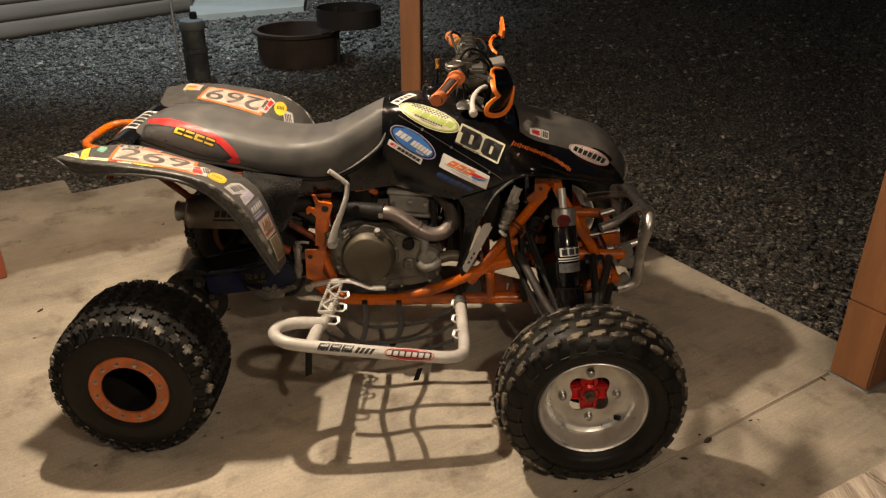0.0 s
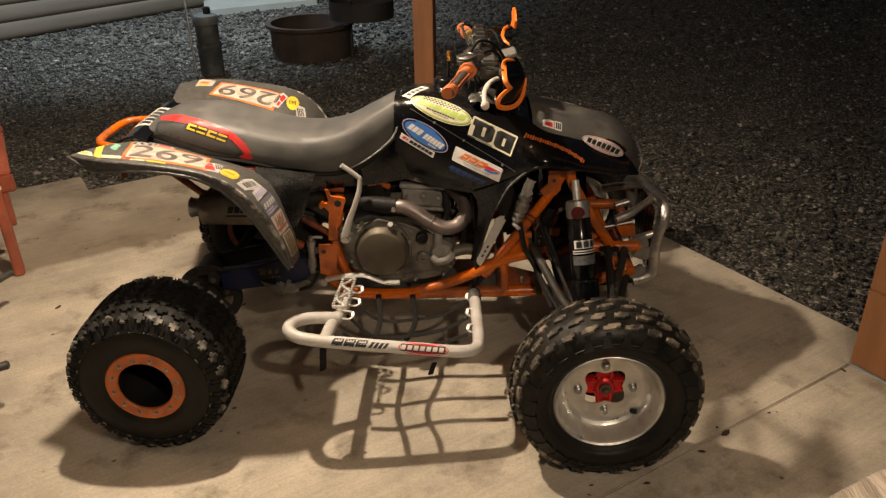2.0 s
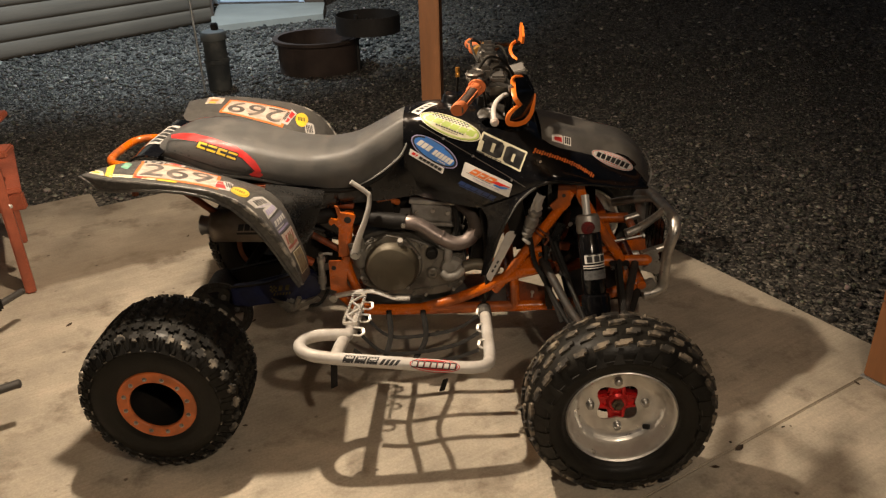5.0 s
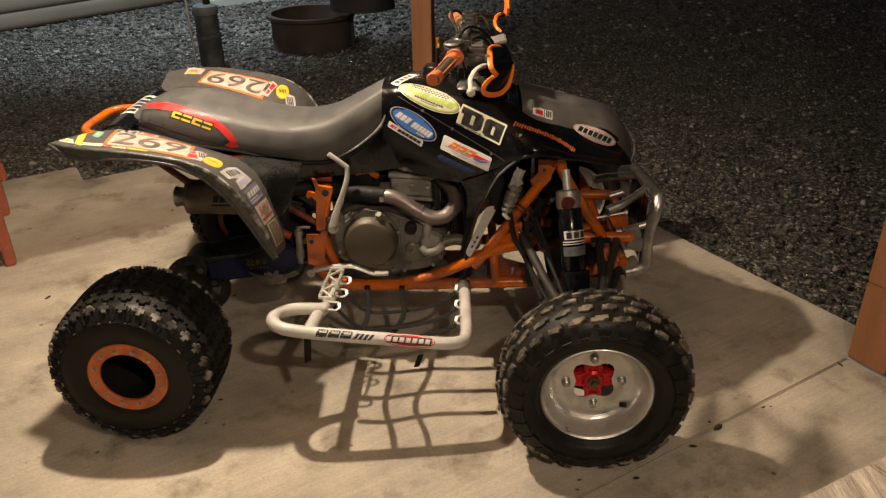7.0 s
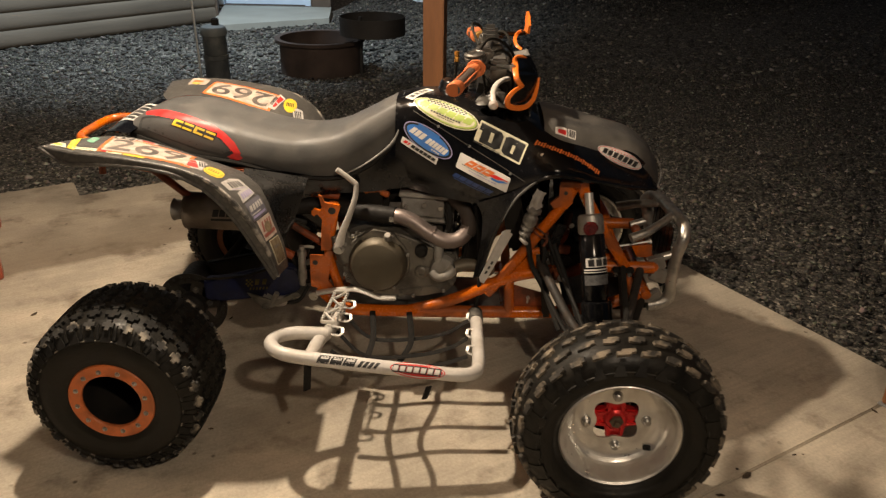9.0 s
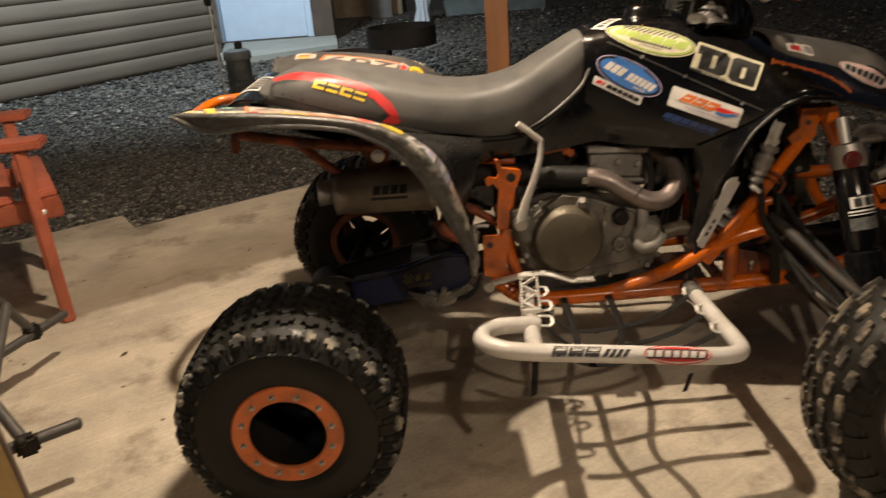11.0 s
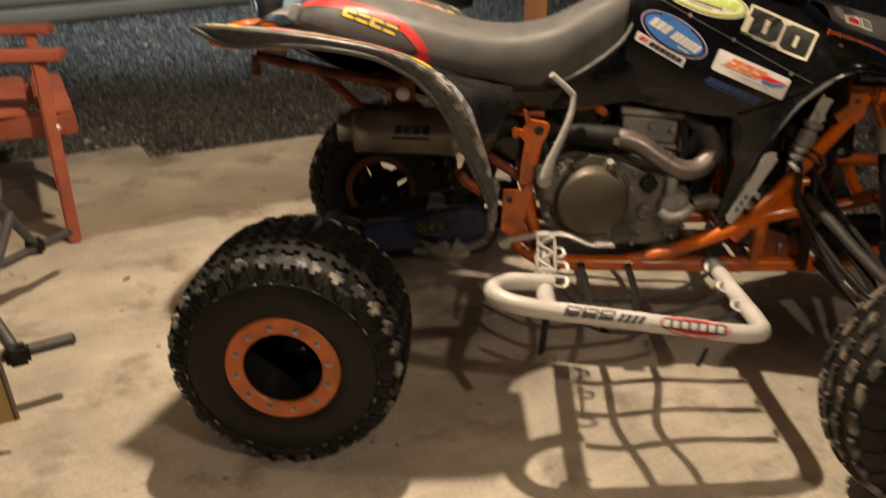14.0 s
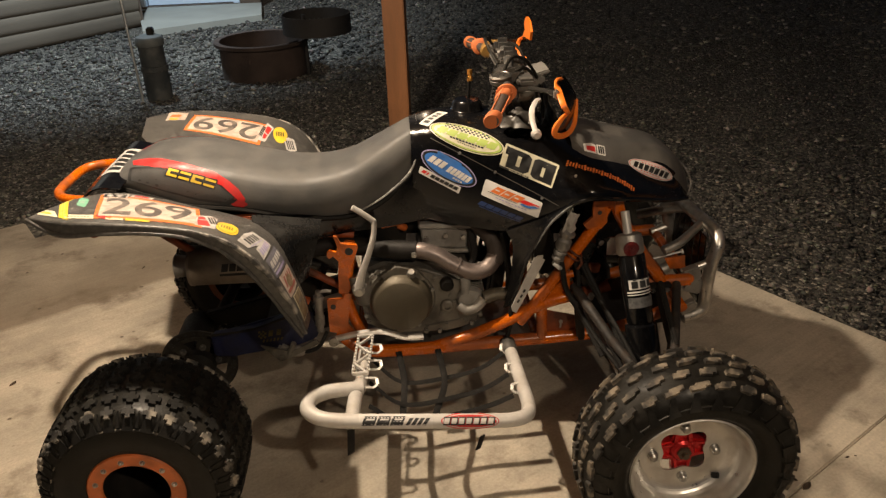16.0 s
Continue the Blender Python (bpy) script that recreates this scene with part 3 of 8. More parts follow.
tagged(part("timber_kerb", bm, mat("weathered_timber", (0.16, 0.19, 0.19), 0.8, vary=0.2), smooth=False), "low weathered grey timber edging before the dark wall", "kerb", kind="structure")

# paver beside the slab
bm = bmesh.new()
block(bm, slab_point(-0.12, 2.62, -0.035), (0.26, 0.9, 0.06), Matrix((ALONG, -ACROSS, V(0, 0, 1))).transposed(), 0.006)
tagged(part("paver", bm, CONCRETE, smooth=False), "worn concrete paver beside the slab's edge", "paver", kind="structure")


# gravel: tumbled stones, denser near the slab
def stone_field(name, count, x0, x1, y0, y1, r0, r1, label, colour, keep, chips=False):
    rng = np.random.default_rng(5 + count)
    ico = bmesh.new()
    bmesh.ops.create_icosphere(ico, subdivisions=1, radius=1)
    bv = np.array([v.co[:] for v in ico.verts])
    bf = np.array([[v.index for v in f.verts] for f in ico.faces])
    ico.free()
    if chips:
        bv = np.array([(1, 0, 0), (-1, 0, 0), (0, 1, 0), (0, -1, 0), (0, 0, 1), (0, 0, -1)], float)
        bf = np.array([(0, 2, 4), (2, 1, 4), (1, 3, 4), (3, 0, 4), (2, 0, 5), (1, 2, 5), (3, 1, 5), (0, 3, 5)])
    x, y = rng.uniform(x0, x1, count), rng.uniform(y0, y1, count)
    ok = keep(x, y)
    x, y = x[ok], y[ok]
    n = len(x)
    r = r0 + (r1 - r0) * rng.random(n) ** 2.6
    size = np.stack([r * rng.uniform(0.7, 1.3, n), r * rng.uniform(0.6, 1.1, n), r * rng.uniform(0.35, 0.75, n)], 1)
    a, b = rng.uniform(0, 2 * np.pi, n), rng.normal(0, 0.35, n)
    p = bv[None] * (1 + 0.22 * rng.standard_normal((n, len(bv), 1))) * size[:, None]
    py, pz = p[..., 1] * np.cos(b)[:, None] - p[..., 2] * np.sin(b)[:, None], p[..., 1] * np.sin(b)[:, None] + p[..., 2] * np.cos(b)[:, None]
    q = np.stack([p[..., 0] * np.cos(a)[:, None] - py * np.sin(a)[:, None] + x[:, None],
                  p[..., 0] * np.sin(a)[:, None] + py * np.cos(a)[:, None] + y[:, None],
                  pz + (-0.046 + rng.uniform(0, 0.014, n))[:, None]], -1).reshape(-1, 3)
    f = (bf[None] + (np.arange(n) * len(bv))[:, None, None]).reshape(-1, 3)
    me = bpy.data.meshes.new(name)
    me.vertices.add(len(q))
    me.vertices.foreach_set("co", q.ravel())
    me.loops.add(f.size)
    me.loops.foreach_set("vertex_index", f.ravel().astype(np.int32))
    me.polygons.add(len(f))
    me.polygons.foreach_set("loop_start", np.arange(0, f.size, 3, dtype=np.int32))
    me.update(calc_edges=True)
    me.materials.append(colour)
    return tagged(new(name, me), label, "gravel", kind="stuff")


def stone_material():
    m = bpy.data.materials.new("gravel_stone")
    m.use_nodes = True
    n, l = m.node_tree.nodes, m.node_tree.links
    b = n["Principled BSDF"]
    geo, ramp, co, no, mx = n.new("ShaderNodeNewGeometry"), n.new("ShaderNodeValToRGB"), n.new("ShaderNodeTexCoord"), n.new("ShaderNodeTexNoise"), n.new("ShaderNodeMix")
    e = ramp.color_ramp.elements
    e[0].position, e[0].color = 0.0, (0.024, 0.0225, 0.020, 1)
    e[1].position, e[1].color = 1.0, (0.50, 0.46, 0.40, 1)
    for at, c in ((0.5, (0.074, 0.069, 0.060)), (0.80, (0.132, 0.122, 0.103)), (0.955, (0.25, 0.225, 0.185))):
        k = ramp.color_ramp.elements.new(at)
        k.color = (*c, 1)
    l.new(geo.outputs["Random Per Island"], ramp.inputs[0])
    no.inputs["Scale"].default_value = 45
    l.new(co.outputs["Object"], no.inputs["Vector"])
    mx.data_type, mx.blend_type = "RGBA", "MULTIPLY"
    mx.inputs[0].default_value = 0.6
    l.new(ramp.outputs[0], mx.inputs[6])
    l.new(no.outputs["Color"], mx.inputs[7])
    l.new(mx.outputs[2], b.inputs["Base Color"])
    b.inputs["Roughness"].default_value = 0.75
    return m


STONE = stone_material()


def off_slab(x, y):
    d = np.stack([x - CORNER.x, y - CORNER.y], 1)
    a, c = d @ np.array(ALONG.xy), d @ np.array(ACROSS.xy)
    wall_side = (x - LOG_B.x) * LOG_OUT.x + (y - LOG_B.y) * LOG_OUT.y
    step = (x > -3.2) & (x < -1.75) & (y > 9.6 + (x + 2.3) * 0.5)
    return ~((a > -0.015) & (c > -0.015)) & ~((a > -0.26) & (a < 0.02) & (c > 2.1) & (c < 3.1)) & ((wall_side > 0.02) | (x > LOG_B.x)) & ~step & (y < 14)


stone_field("gravel", 22000, -4.5, 4.2, 2.0, 7.0, 0.008, 0.026, "loose dark grey gravel with pale chips", STONE, off_slab, True)
stone_field("gravel_far", 30000, -7.0, 7.5, 6.6, 13.0, 0.010, 0.034, "loose dark gravel running back to the cabins", STONE, off_slab)
stone_field("gravel_chips", 100000, -4.5, 4.2, 2.0, 7.6, 0.005, 0.013, "fine crushed gravel chips between the larger stones", STONE, off_slab, True)


# dry leaf bits and grit blown onto the slab
rng = random.Random(8)
bm = bmesh.new()
for k in range(90):
    if k < 30:
        a, c = 3.19 + rng.gauss(0, 0.03), rng.uniform(0.2, 5.5)
    else:
        a, c = rng.uniform(0.1, 4.4), rng.uniform(0.1, 5.5)
    q = slab_point(a, c, 0.002)
    r = rng.uniform(0.004, 0.012) * (1.5 if k % 9 == 0 else 1)
    w = rng.uniform(0, 6.28)
    u, v = V(math.cos(w), math.sin(w), rng.uniform(0, 0.3)), V(-math.sin(w), math.cos(w), rng.uniform(0, 0.3))
    ring = [q + u * r * x + v * r * y + V(0, 0, z * r) for x, y, z in ((-1.3, 0, 0), (-0.4, -0.6, 0.2), (0.7, -0.4, 0.1), (1.2, 0.1, 0.4), (0.4, 0.6, 0.15), (-0.6, 0.5, 0.05))]
    top = bm.verts.new(q + V(0, 0, r * 0.35 + 0.001))
    vs = [bm.verts.new(p) for p in ring]
    for i in range(6):
        bm.faces.new((vs[i], vs[(i + 1) % 6], top))
tagged(part("leaf_litter", bm, mat("dead_leaf", (0.055, 0.034, 0.018), 0.85, vary=0.4), smooth=False), "scattered dark dry leaf bits on the concrete", "leaf litter", kind="stuff")

# --- the quad; x ahead, y from its middle plane (the seen side is negative), z from the floor ---
quad = thing("quad_bike", (0, 2.44, 0), "black and orange racing quad bike with worn sponsor stickers", "quad bike")


def folded(rows, nu, nv, thick, depth, freq, seed):
    """A sheet through rows of points with soft irregular folds."""
    bm = bmesh.new()
    g = resample(rows, nu, nv)
    for r in g:
        for q in r:
            q += V(noise.noise(q * freq + V(seed, 0, 0)), noise.noise(q * freq + V(0, seed, 3)), noise.noise(q * freq + V(7, 0, seed))) * depth
    sheet(bm, g, thick)
    return bm


def hull(sections, nu, nv, thick=None):
    rows = [[(x, -y, z) for y, z in reversed(p)] + [(x, y, z) for y, z in p[1:]] for x, p in sections]
    return resample(rows, nv, nu)


# ---- tyres and wheels ----
def tyre(name, curve, h, bead, rows, per_row, knob, at, label, knob_rubber, tuck=(0.93, 0.80, 0.74)):
    """A balloon tyre round the y axis. curve: (share of the half width h, radius) from the crown to the bead; rows: shares at which knobs stand."""
    def radius(u):
        u = abs(u)
        for (u0, r0), (u1, r1) in zip(curve, curve[1:]):
            if u0 <= u <= u1:
                return r0 + (r1 - r0) * (u - u0) / (u1 - u0)
        return curve[-1][1]
    bm = bmesh.new()
    prof = [(r, u * h) for u, r in curve]
    prof += [(bead + 0.014, h * tuck[0]), (bead, h * tuck[1])]
    full = [(r, -y) for r, y in reversed(prof)] + prof[1:]
    full = [(p.x, p.y) for p in smooth_path([(r, y, 0) for r, y in full], 3)]
    lathe(bm, (0, 0, 0), (0, 1, 0), full + [(bead - 0.002, h * tuck[2]), (bead - 0.002, -h * tuck[2])], 80, close=True)
    for v in bm.verts:
        if v.co.z < -at[2] + 0.002:
            v.co.z = -at[2] + 0.002
    body = part(name, bm, RUBBER, quad, label)
    body.location = at
    bm = bmesh.new()
    shoulder = bmesh.new()
    rear = knob is cross_knob
    for row, (u, hh, off) in enumerate(rows):
        slope = (radius(abs(u) + 0.03) - radius(abs(u) - 0.03)) / (0.06 * h) * (1 if u > 0 else -1)
        for k in range(per_row):
            a = 2 * math.pi * (k + off) / per_row
            out, tang = V(math.cos(a), 0, math.sin(a)), V(-math.sin(a), 0, math.cos(a))
            nrm = (out - V(0, slope, 0)).normalized()
            c = out * (radius(u) - 0.003) + V(0, u * h, 0)
            if c.z + hh * nrm.z < -at[2] + 0.004:
                continue
            knob(shoulder if (0.7 < abs(u) < 0.84 if rear else abs(u) > 0.84) else bm, c, tang, nrm.cross(tang), nrm, hh, u)
    part("tread", bm, knob_rubber, body, "dusty worn tread of separate knobs", smooth=False, kind="stuff", doubles=False)
    if not rear:
        part("sidewall_tread", shoulder, RUBBER, body, smooth=False, kind="stuff", doubles=False)
        for s in (-1, 1):
            bm = bmesh.new()
            lathe(bm, (0, s * h * 0.975, 0), (0, s, 0), [(0.2110, -0.002), (0.2105, 0.0016), (0.2095, 0.0022), (0.2085, 0.0016), (0.2080, -0.002)], 80, close=True)
            part("sidewall_rib", bm, SCUFFED_RUBBER, body)
    else:
        part("shoulder_tread", shoulder, SHOULDER_RUBBER, body, "pale scuffed shoulder knobs", smooth=False, kind="stuff", doubles=False)
        for s in (-1, 1):
            bm = bmesh.new()
            lathe(bm, (0, s * h * 0.965, 0), (0, s, 0), [(0.1935, -0.002), (0.1930, 0.0030), (0.1915, 0.0042), (0.1900, 0.0030), (0.1895, -0.002)], 80, close=True)
            part("sidewall_rib", bm, SHOULDER_RUBBER, body)
    return body


def cross_knob(bm, c, t, y, n, hh, u):
    """A plus-shaped knob; beside the shoulder its flank, which narrows down the side of the tyre."""
    k = 1 if u > 0 else -1
    if abs(u) > 0.9:
        plate(bm, [(0.0135, -0.021 * k), (0.0085, 0.013 * k), (-0.0085, 0.013 * k), (-0.0135, -0.021 * k)], hh, lambda a, b, w: c + t * (a * (1 - 12 * w)) + y * (b + 0.6 * w * k) + n * (w * (0.5 + 0.5 * min(1, max(0, 0.5 - b * k * 24)))))
        return
    if abs(u) > 0.84:
        plate(bm, [(0.0042, -0.019 * k), (0.0006, 0.019 * k), (-0.0006, 0.019 * k), (-0.0042, -0.019 * k)], hh, lambda a, b, w: c + t * a + y * b + n * w)
        return
    s, q = (0.0150, 0.0060) if abs(u) > 0.7 else (0.0178, 0.0076)
    pts = [(s, q), (q, q), (q, s), (-q, s), (-q, q), (-s, q), (-s, -q), (-q, -q), (-q, -s), (q, -s), (q, -q), (s, -q)]
    plate(bm, pts, hh, lambda a, b, w: c + t * (a * (1 - 4 * w)) + y * (b * (1 - 4 * w)) + n * w)


def bar_knob(bm, c, t, y, n, hh, u):
    """A long knob with a nick in either end; on the shoulder a slanting lug."""
    if abs(u) > 0.84:
        k = 1 if u > 0 else -1
        plate(bm, [(0.015, -0.020 * k), (0.010, 0.022 * k), (-0.003, 0.022 * k), (-0.006, -0.004 * k), (-0.015, -0.020 * k)], hh, lambda p, q, w: c + t * (p - 0.3 * q * k) + y * q + n * (w * (0.6 - 18 * q * k)))
        return
    j = math.sin(c.x * 913 + c.z * 517 + u * 77)
    t, y = (t + y * 0.10 * j).normalized(), (y - t * 0.10 * j).normalized()
    a, b = 0.0215 + 0.0025 * j, 0.0092 - 0.0012 * j
    hh *= 0.92 + 0.14 * math.sin(j * 9)
    pts = [(a, b), (-a * 0.4, b), (-a * 0.5, b * 0.4), (-a, b * 0.4), (-a, -b), (a * 0.4, -b), (a * 0.5, -b * 0.4), (a, -b * 0.4)]
    plate(bm, pts, hh, lambda p, q, w: c + t * (p * (1 - 4 * w)) + y * (q * (1 - 4 * w)) + n * w)


REAR_CURVE = [(0, 0.234), (0.30, 0.234), (0.55, 0.232), (0.75, 0.227), (0.88, 0.216), (0.96, 0.196), (1.0, 0.165), (0.985, 0.140)]
FRONT_CURVE = [(0, 0.264), (0.30, 0.262), (0.55, 0.256), (0.75, 0.246), (0.90, 0.228), (0.98, 0.205), (0.985, 0.190), (0.90, 0.170)]
rear_rows = [(-0.915, 0.006, 0.0), (-0.885, 0.004, 0.5), (-0.795, 0.011, 0.0), (-0.535, 0.0105, 0.07), (-0.27, 0.0105, 0.14), (0.0, 0.0105, 0.20), (0.27, 0.0105, 0.14), (0.535, 0.0105, 0.07), (0.795, 0.011, 0.0), (0.885, 0.004, 0.5), (0.915, 0.006, 0.0)]
front_rows = [(-0.92, 0.007, 0.2), (-0.72, 0.011, 0.0), (-0.37, 0.011, 0.5), (0.0, 0.011, 0.1), (0.37, 0.011, 0.6), (0.72, 0.011, 0.2), (0.92, 0.007, 0.4)]
REAR_X, REAR_Z, REAR_Y, REAR_H = -0.890, 0.247, 0.518, 0.138
FRONT_X, FRONT_Z, FRONT_Y, FRONT_H = 0.429, 0.257, 0.660, 0.096


def rear_wheel(side):
    at = (REAR_X + 0.075 * (side > 0), side * REAR_Y, REAR_Z)
    tyre("rear_tyre", REAR_CURVE, REAR_H, 0.116, rear_rows, 30, cross_knob, at, "wide black rear tyre with rows of plus-shaped knobs", KNOB_RUBBER, (0.975, 0.93, 0.86))
    f = side * 1.0
    wheel = part("rear_rim", rim_mesh(0.116, 0.116 * f, -0.116 * f), BLACK_METAL, quad, "deep black wheel behind an orange beadlock ring")
    wheel.location = at
    bm = bmesh.new()
    y = 0.122 * f
    lathe(bm, (0, y, 0), (0, f, 0), [(0.079, 0.0), (0.079, 0.006), (0.082, 0.009), (0.112, 0.009), (0.115, 0.006), (0.115, 0.0)], 48, close=True)
    part("beadlock_ring", bm, ORANGE_RING, wheel, "orange bolted beadlock ring")
    if side > 0:
        bm = bmesh.new()
        lathe(bm, (0, -y, 0), (0, -f, 0), [(0.092, 0.0), (0.092, 0.004), (0.113, 0.004), (0.113, 0.0)], 40, close=True)
        part("inner_ring", bm, SHADED_ORANGE, wheel)
    for k in range(12):
        a = 2 * math.pi * (k + 0.35) / 12
        bm = bmesh.new()
        lathe(bm, (0.094 * math.cos(a), y + 0.009 * f, 0.094 * math.sin(a)), (0, f, 0), [(0.0070, 0), (0.0070, 0.0010), (0.0052, 0.0012), (0.0050, 0.0040), (0.0034, 0.0060), (0.0, 0.0066)], 10)
        part("bolt", bm, STEEL, wheel)
    bm = bmesh.new()
    lathe(bm, (0, -0.05 * f, 0), (0, f, 0), [(0.046, 0.0), (0.046, 0.006), (0.035, 0.014), (0.030, 0.05), (0.012, 0.055), (0.0, 0.055)], 32)
    lathe(bm, (0, -0.05 * f, 0), (0, f, 0), [(0.098, 0.0), (0.098, 0.006), (0.078, 0.006), (0.078, 0.0)], 32, close=True)
    for k in range(4):
        a = math.pi / 2 * k + 0.5
        beam(bm, (0.03 * math.cos(a), -0.046 * f, 0.03 * math.sin(a)), (0.085 * math.cos(a), -0.046 * f, 0.085 * math.sin(a)), 0.044, 0.010, (0, 1, 0), 0.002)
    part("hub", bm, BLACK_METAL, wheel, "black four-spoked hub")


def rim_mesh(r, y0, y1):
    """A wheel barrel with rolled lips at y0 and y1."""
    bm = bmesh.new()
    s = 1 if y0 > y1 else -1
    prof = [(r - 0.012, y0), (r - 0.002, y0), (r - 0.004, y0 - 0.010 * s), (r - 0.014, y0 - 0.03 * s), (r - 0.016, (y0 + y1) / 2), (r - 0.014, y1 + 0.03 * s), (r - 0.002, y1), (r - 0.012, y1),
            (r - 0.022, y1 + 0.03 * s), (r - 0.022, (y0 + y1) / 2), (r - 0.020, y0 - 0.03 * s)]
    lathe(bm, (0, 0, 0), (0, 1, 0), prof, 56, close=True)
    return bm


def front_wheel(side):
    at = (FRONT_X + 0.080 * (side > 0), side * FRONT_Y, FRONT_Z)
    tyre("front_tyre", FRONT_CURVE, FRONT_H, 0.146, front_rows, 27, bar_knob, at, "black front tyre with dusty block tread", FRONT_KNOB, (0.76, 0.66, 0.58))
    f = float(side)
    bm = bmesh.new()
    # a rolled lip, a deep polished bowl with a step, and the flat that carries the bolts
    prof = [(0.148, 0.060), (0.153, 0.064), (0.154, 0.068), (0.150, 0.071), (0.146, 0.068), (0.142, 0.061), (0.138, 0.046), (0.134, 0.030), (0.128, 0.017), (0.120, 0.008), (0.112, 0.003), (0.104, 0.000), (0.0745, 0.000),
            (0.0745, -0.005), (0.108, -0.005), (0.124, 0.002), (0.134, -0.02), (0.140, -0.075), (0.148, -0.080), (0.148, -0.070), (0.138, -0.045), (0.139, 0.040)]
    lathe(bm, (0, 0, 0), (0, f, 0), prof, 72, close=True)
    wheel = part("front_rim", bm, RIM_ALU, quad, "polished aluminium wheel with a clover-shaped opening")
    wheel.location = at
    # the flat's inner edge follows a clover of four lobes
    bm = bmesh.new()
    n = 64
    inner = [0.0595 + 0.0105 * math.cos(4 * (2 * math.pi * k / n) + math.pi) for k in range(n)]
    rings = []
    for r_of, h in ((lambda k: 0.075, -0.0045), (lambda k: inner[k], -0.0045), (lambda k: inner[k], 0.0), (lambda k: 0.075, 0.0)):
        rings.append([V(r_of(k) * math.cos(2 * math.pi * k / n + 0.05), f * h, r_of(k) * math.sin(2 * math.pi * k / n + 0.05)) for k in range(n)])
    skin(bm, rings + [rings[0]], caps=False)
    part("rim_centre", bm, RIM_ALU, wheel)
    # red hub: four ribbed arms
    bm = bmesh.new()
    for k in range(4):
        a = math.pi / 2 * k + 0.05
        d, t = V(math.cos(a), 0, math.sin(a)), V(-math.sin(a), 0, math.cos(a))
        plate(bm, [(0.012, -0.030), (0.040, -0.024), (0.080, -0.020), (0.080, 0.020), (0.040, 0.024), (0.012, 0.030)], 0.020, lambda u, v, w: d * u + t * v + V(0, f * (-0.031 + w), 0))
        for sgn in (-1, 1):
            plate(bm, [(0.014, 0.014 * sgn), (0.058, 0.012 * sgn), (0.058, 0.018 * sgn), (0.014, 0.024 * sgn)], 0.008, lambda u, v, w: d * u + t * v + V(0, f * (-0.0115 + w), 0))
    lathe(bm, (0, -0.05 * f, 0), (0, f, 0), [(0.030, 0), (0.030, 0.048), (0.024, 0.054), (0.0, 0.054)], 24)
    part("hub", bm, RED_ANOD, wheel, "red anodised four-armed hub", smooth=False)
    bm = bmesh.new()
    lathe(bm, (0, 0.003 * f, 0), (0, f, 0), [(0.018, 0), (0.018, 0.008), (0.010, 0.010), (0.009, 0.020), (0.0, 0.020)], 6)
    part("axle_nut", bm, mat("greasy_nut", (0.10, 0.075, 0.05), 0.5, metal=0.5, vary=0.4), wheel, "greasy axle nut", smooth=False)
    for k in range(4):
        a = math.pi / 2 * k + 0.05
        bm = bmesh.new()
        lathe(bm, (0.0765 * math.cos(a), 0.0, 0.0765 * math.sin(a)), (0, f, 0), [(0.0130, 0), (0.0130, 0.004), (0.0105, 0.006), (0.0105, 0.014), (0.007, 0.018), (0.0, 0.019)], 12)
        part("lug_nut", bm, STEEL, wheel)
    bm = bmesh.new()
    tube(bm, [(0.080, 0.004 * f, -0.080), (0.092, 0.014 * f, -0.074)], 0.0075, 8)
    part("valve_stem", bm, BLACK_RUBBER, wheel)


for side in (-1, 1):
    rear_wheel(side)
    front_wheel(side)

# ---- seat ----
seat_sections = [
    (-0.985, [(0, 0.838), (0.05, 0.838), (0.085, 0.834), (0.10, 0.828), (0.10, 0.815)]),
    (-0.93, [(0, 0.868), (0.06, 0.866), (0.105, 0.855), (0.125, 0.835), (0.125, 0.808)]),
    (-0.87, [(0, 0.886), (0.07, 0.884), (0.12, 0.868), (0.143, 0.835), (0.143, 0.795)]),
    (-0.78, [(0, 0.882), (0.08, 0.880), (0.13, 0.862), (0.153, 0.815), (0.153, 0.768)]),
    (-0.66, [(0, 0.856), (0.083, 0.853), (0.132, 0.833), (0.152, 0.785), (0.148, 0.750)]),
    (-0.54, [(0, 0.826), (0.08, 0.823), (0.125, 0.803), (0.14, 0.752), (0.132, 0.716)]),
    (-0.44, [(0, 0.818), (0.078, 0.815), (0.118, 0.797), (0.133, 0.745), (0.122, 0.696)]),
    (-0.35, [(0, 0.836), (0.074, 0.832), (0.110, 0.812), (0.124, 0.755), (0.112, 0.696)]),
    (-0.27, [(0, 0.876), (0.068, 0.872), (0.096, 0.852), (0.110, 0.80), (0.102, 0.728)]),
    (-0.20, [(0, 0.914), (0.060, 0.910), (0.083, 0.892), (0.096, 0.85), (0.092, 0.790)]),
    (-0.165, [(0, 0.930), (0.052, 0.926), (0.070, 0.910), (0.082, 0.876), (0.080, 0.835)]),
]
bm = bmesh.new()
grid = hull(seat_sections, 60, 33)
skin(bm, grid)
SEAT = part("seat", bm, SEAT_VINYL, quad, "dark grey gripper-vinyl seat with red side flashes")
bm = bmesh.new()
for s in (-1, 1):
    tube(bm, [(x, s * (p[-1][0] + 0.003), p[-1][1] + 0.001) for x, p in seat_sections], 0.007, 6, 4)
part("seat_base_edge", bm, BLACK_RUBBER, SEAT)

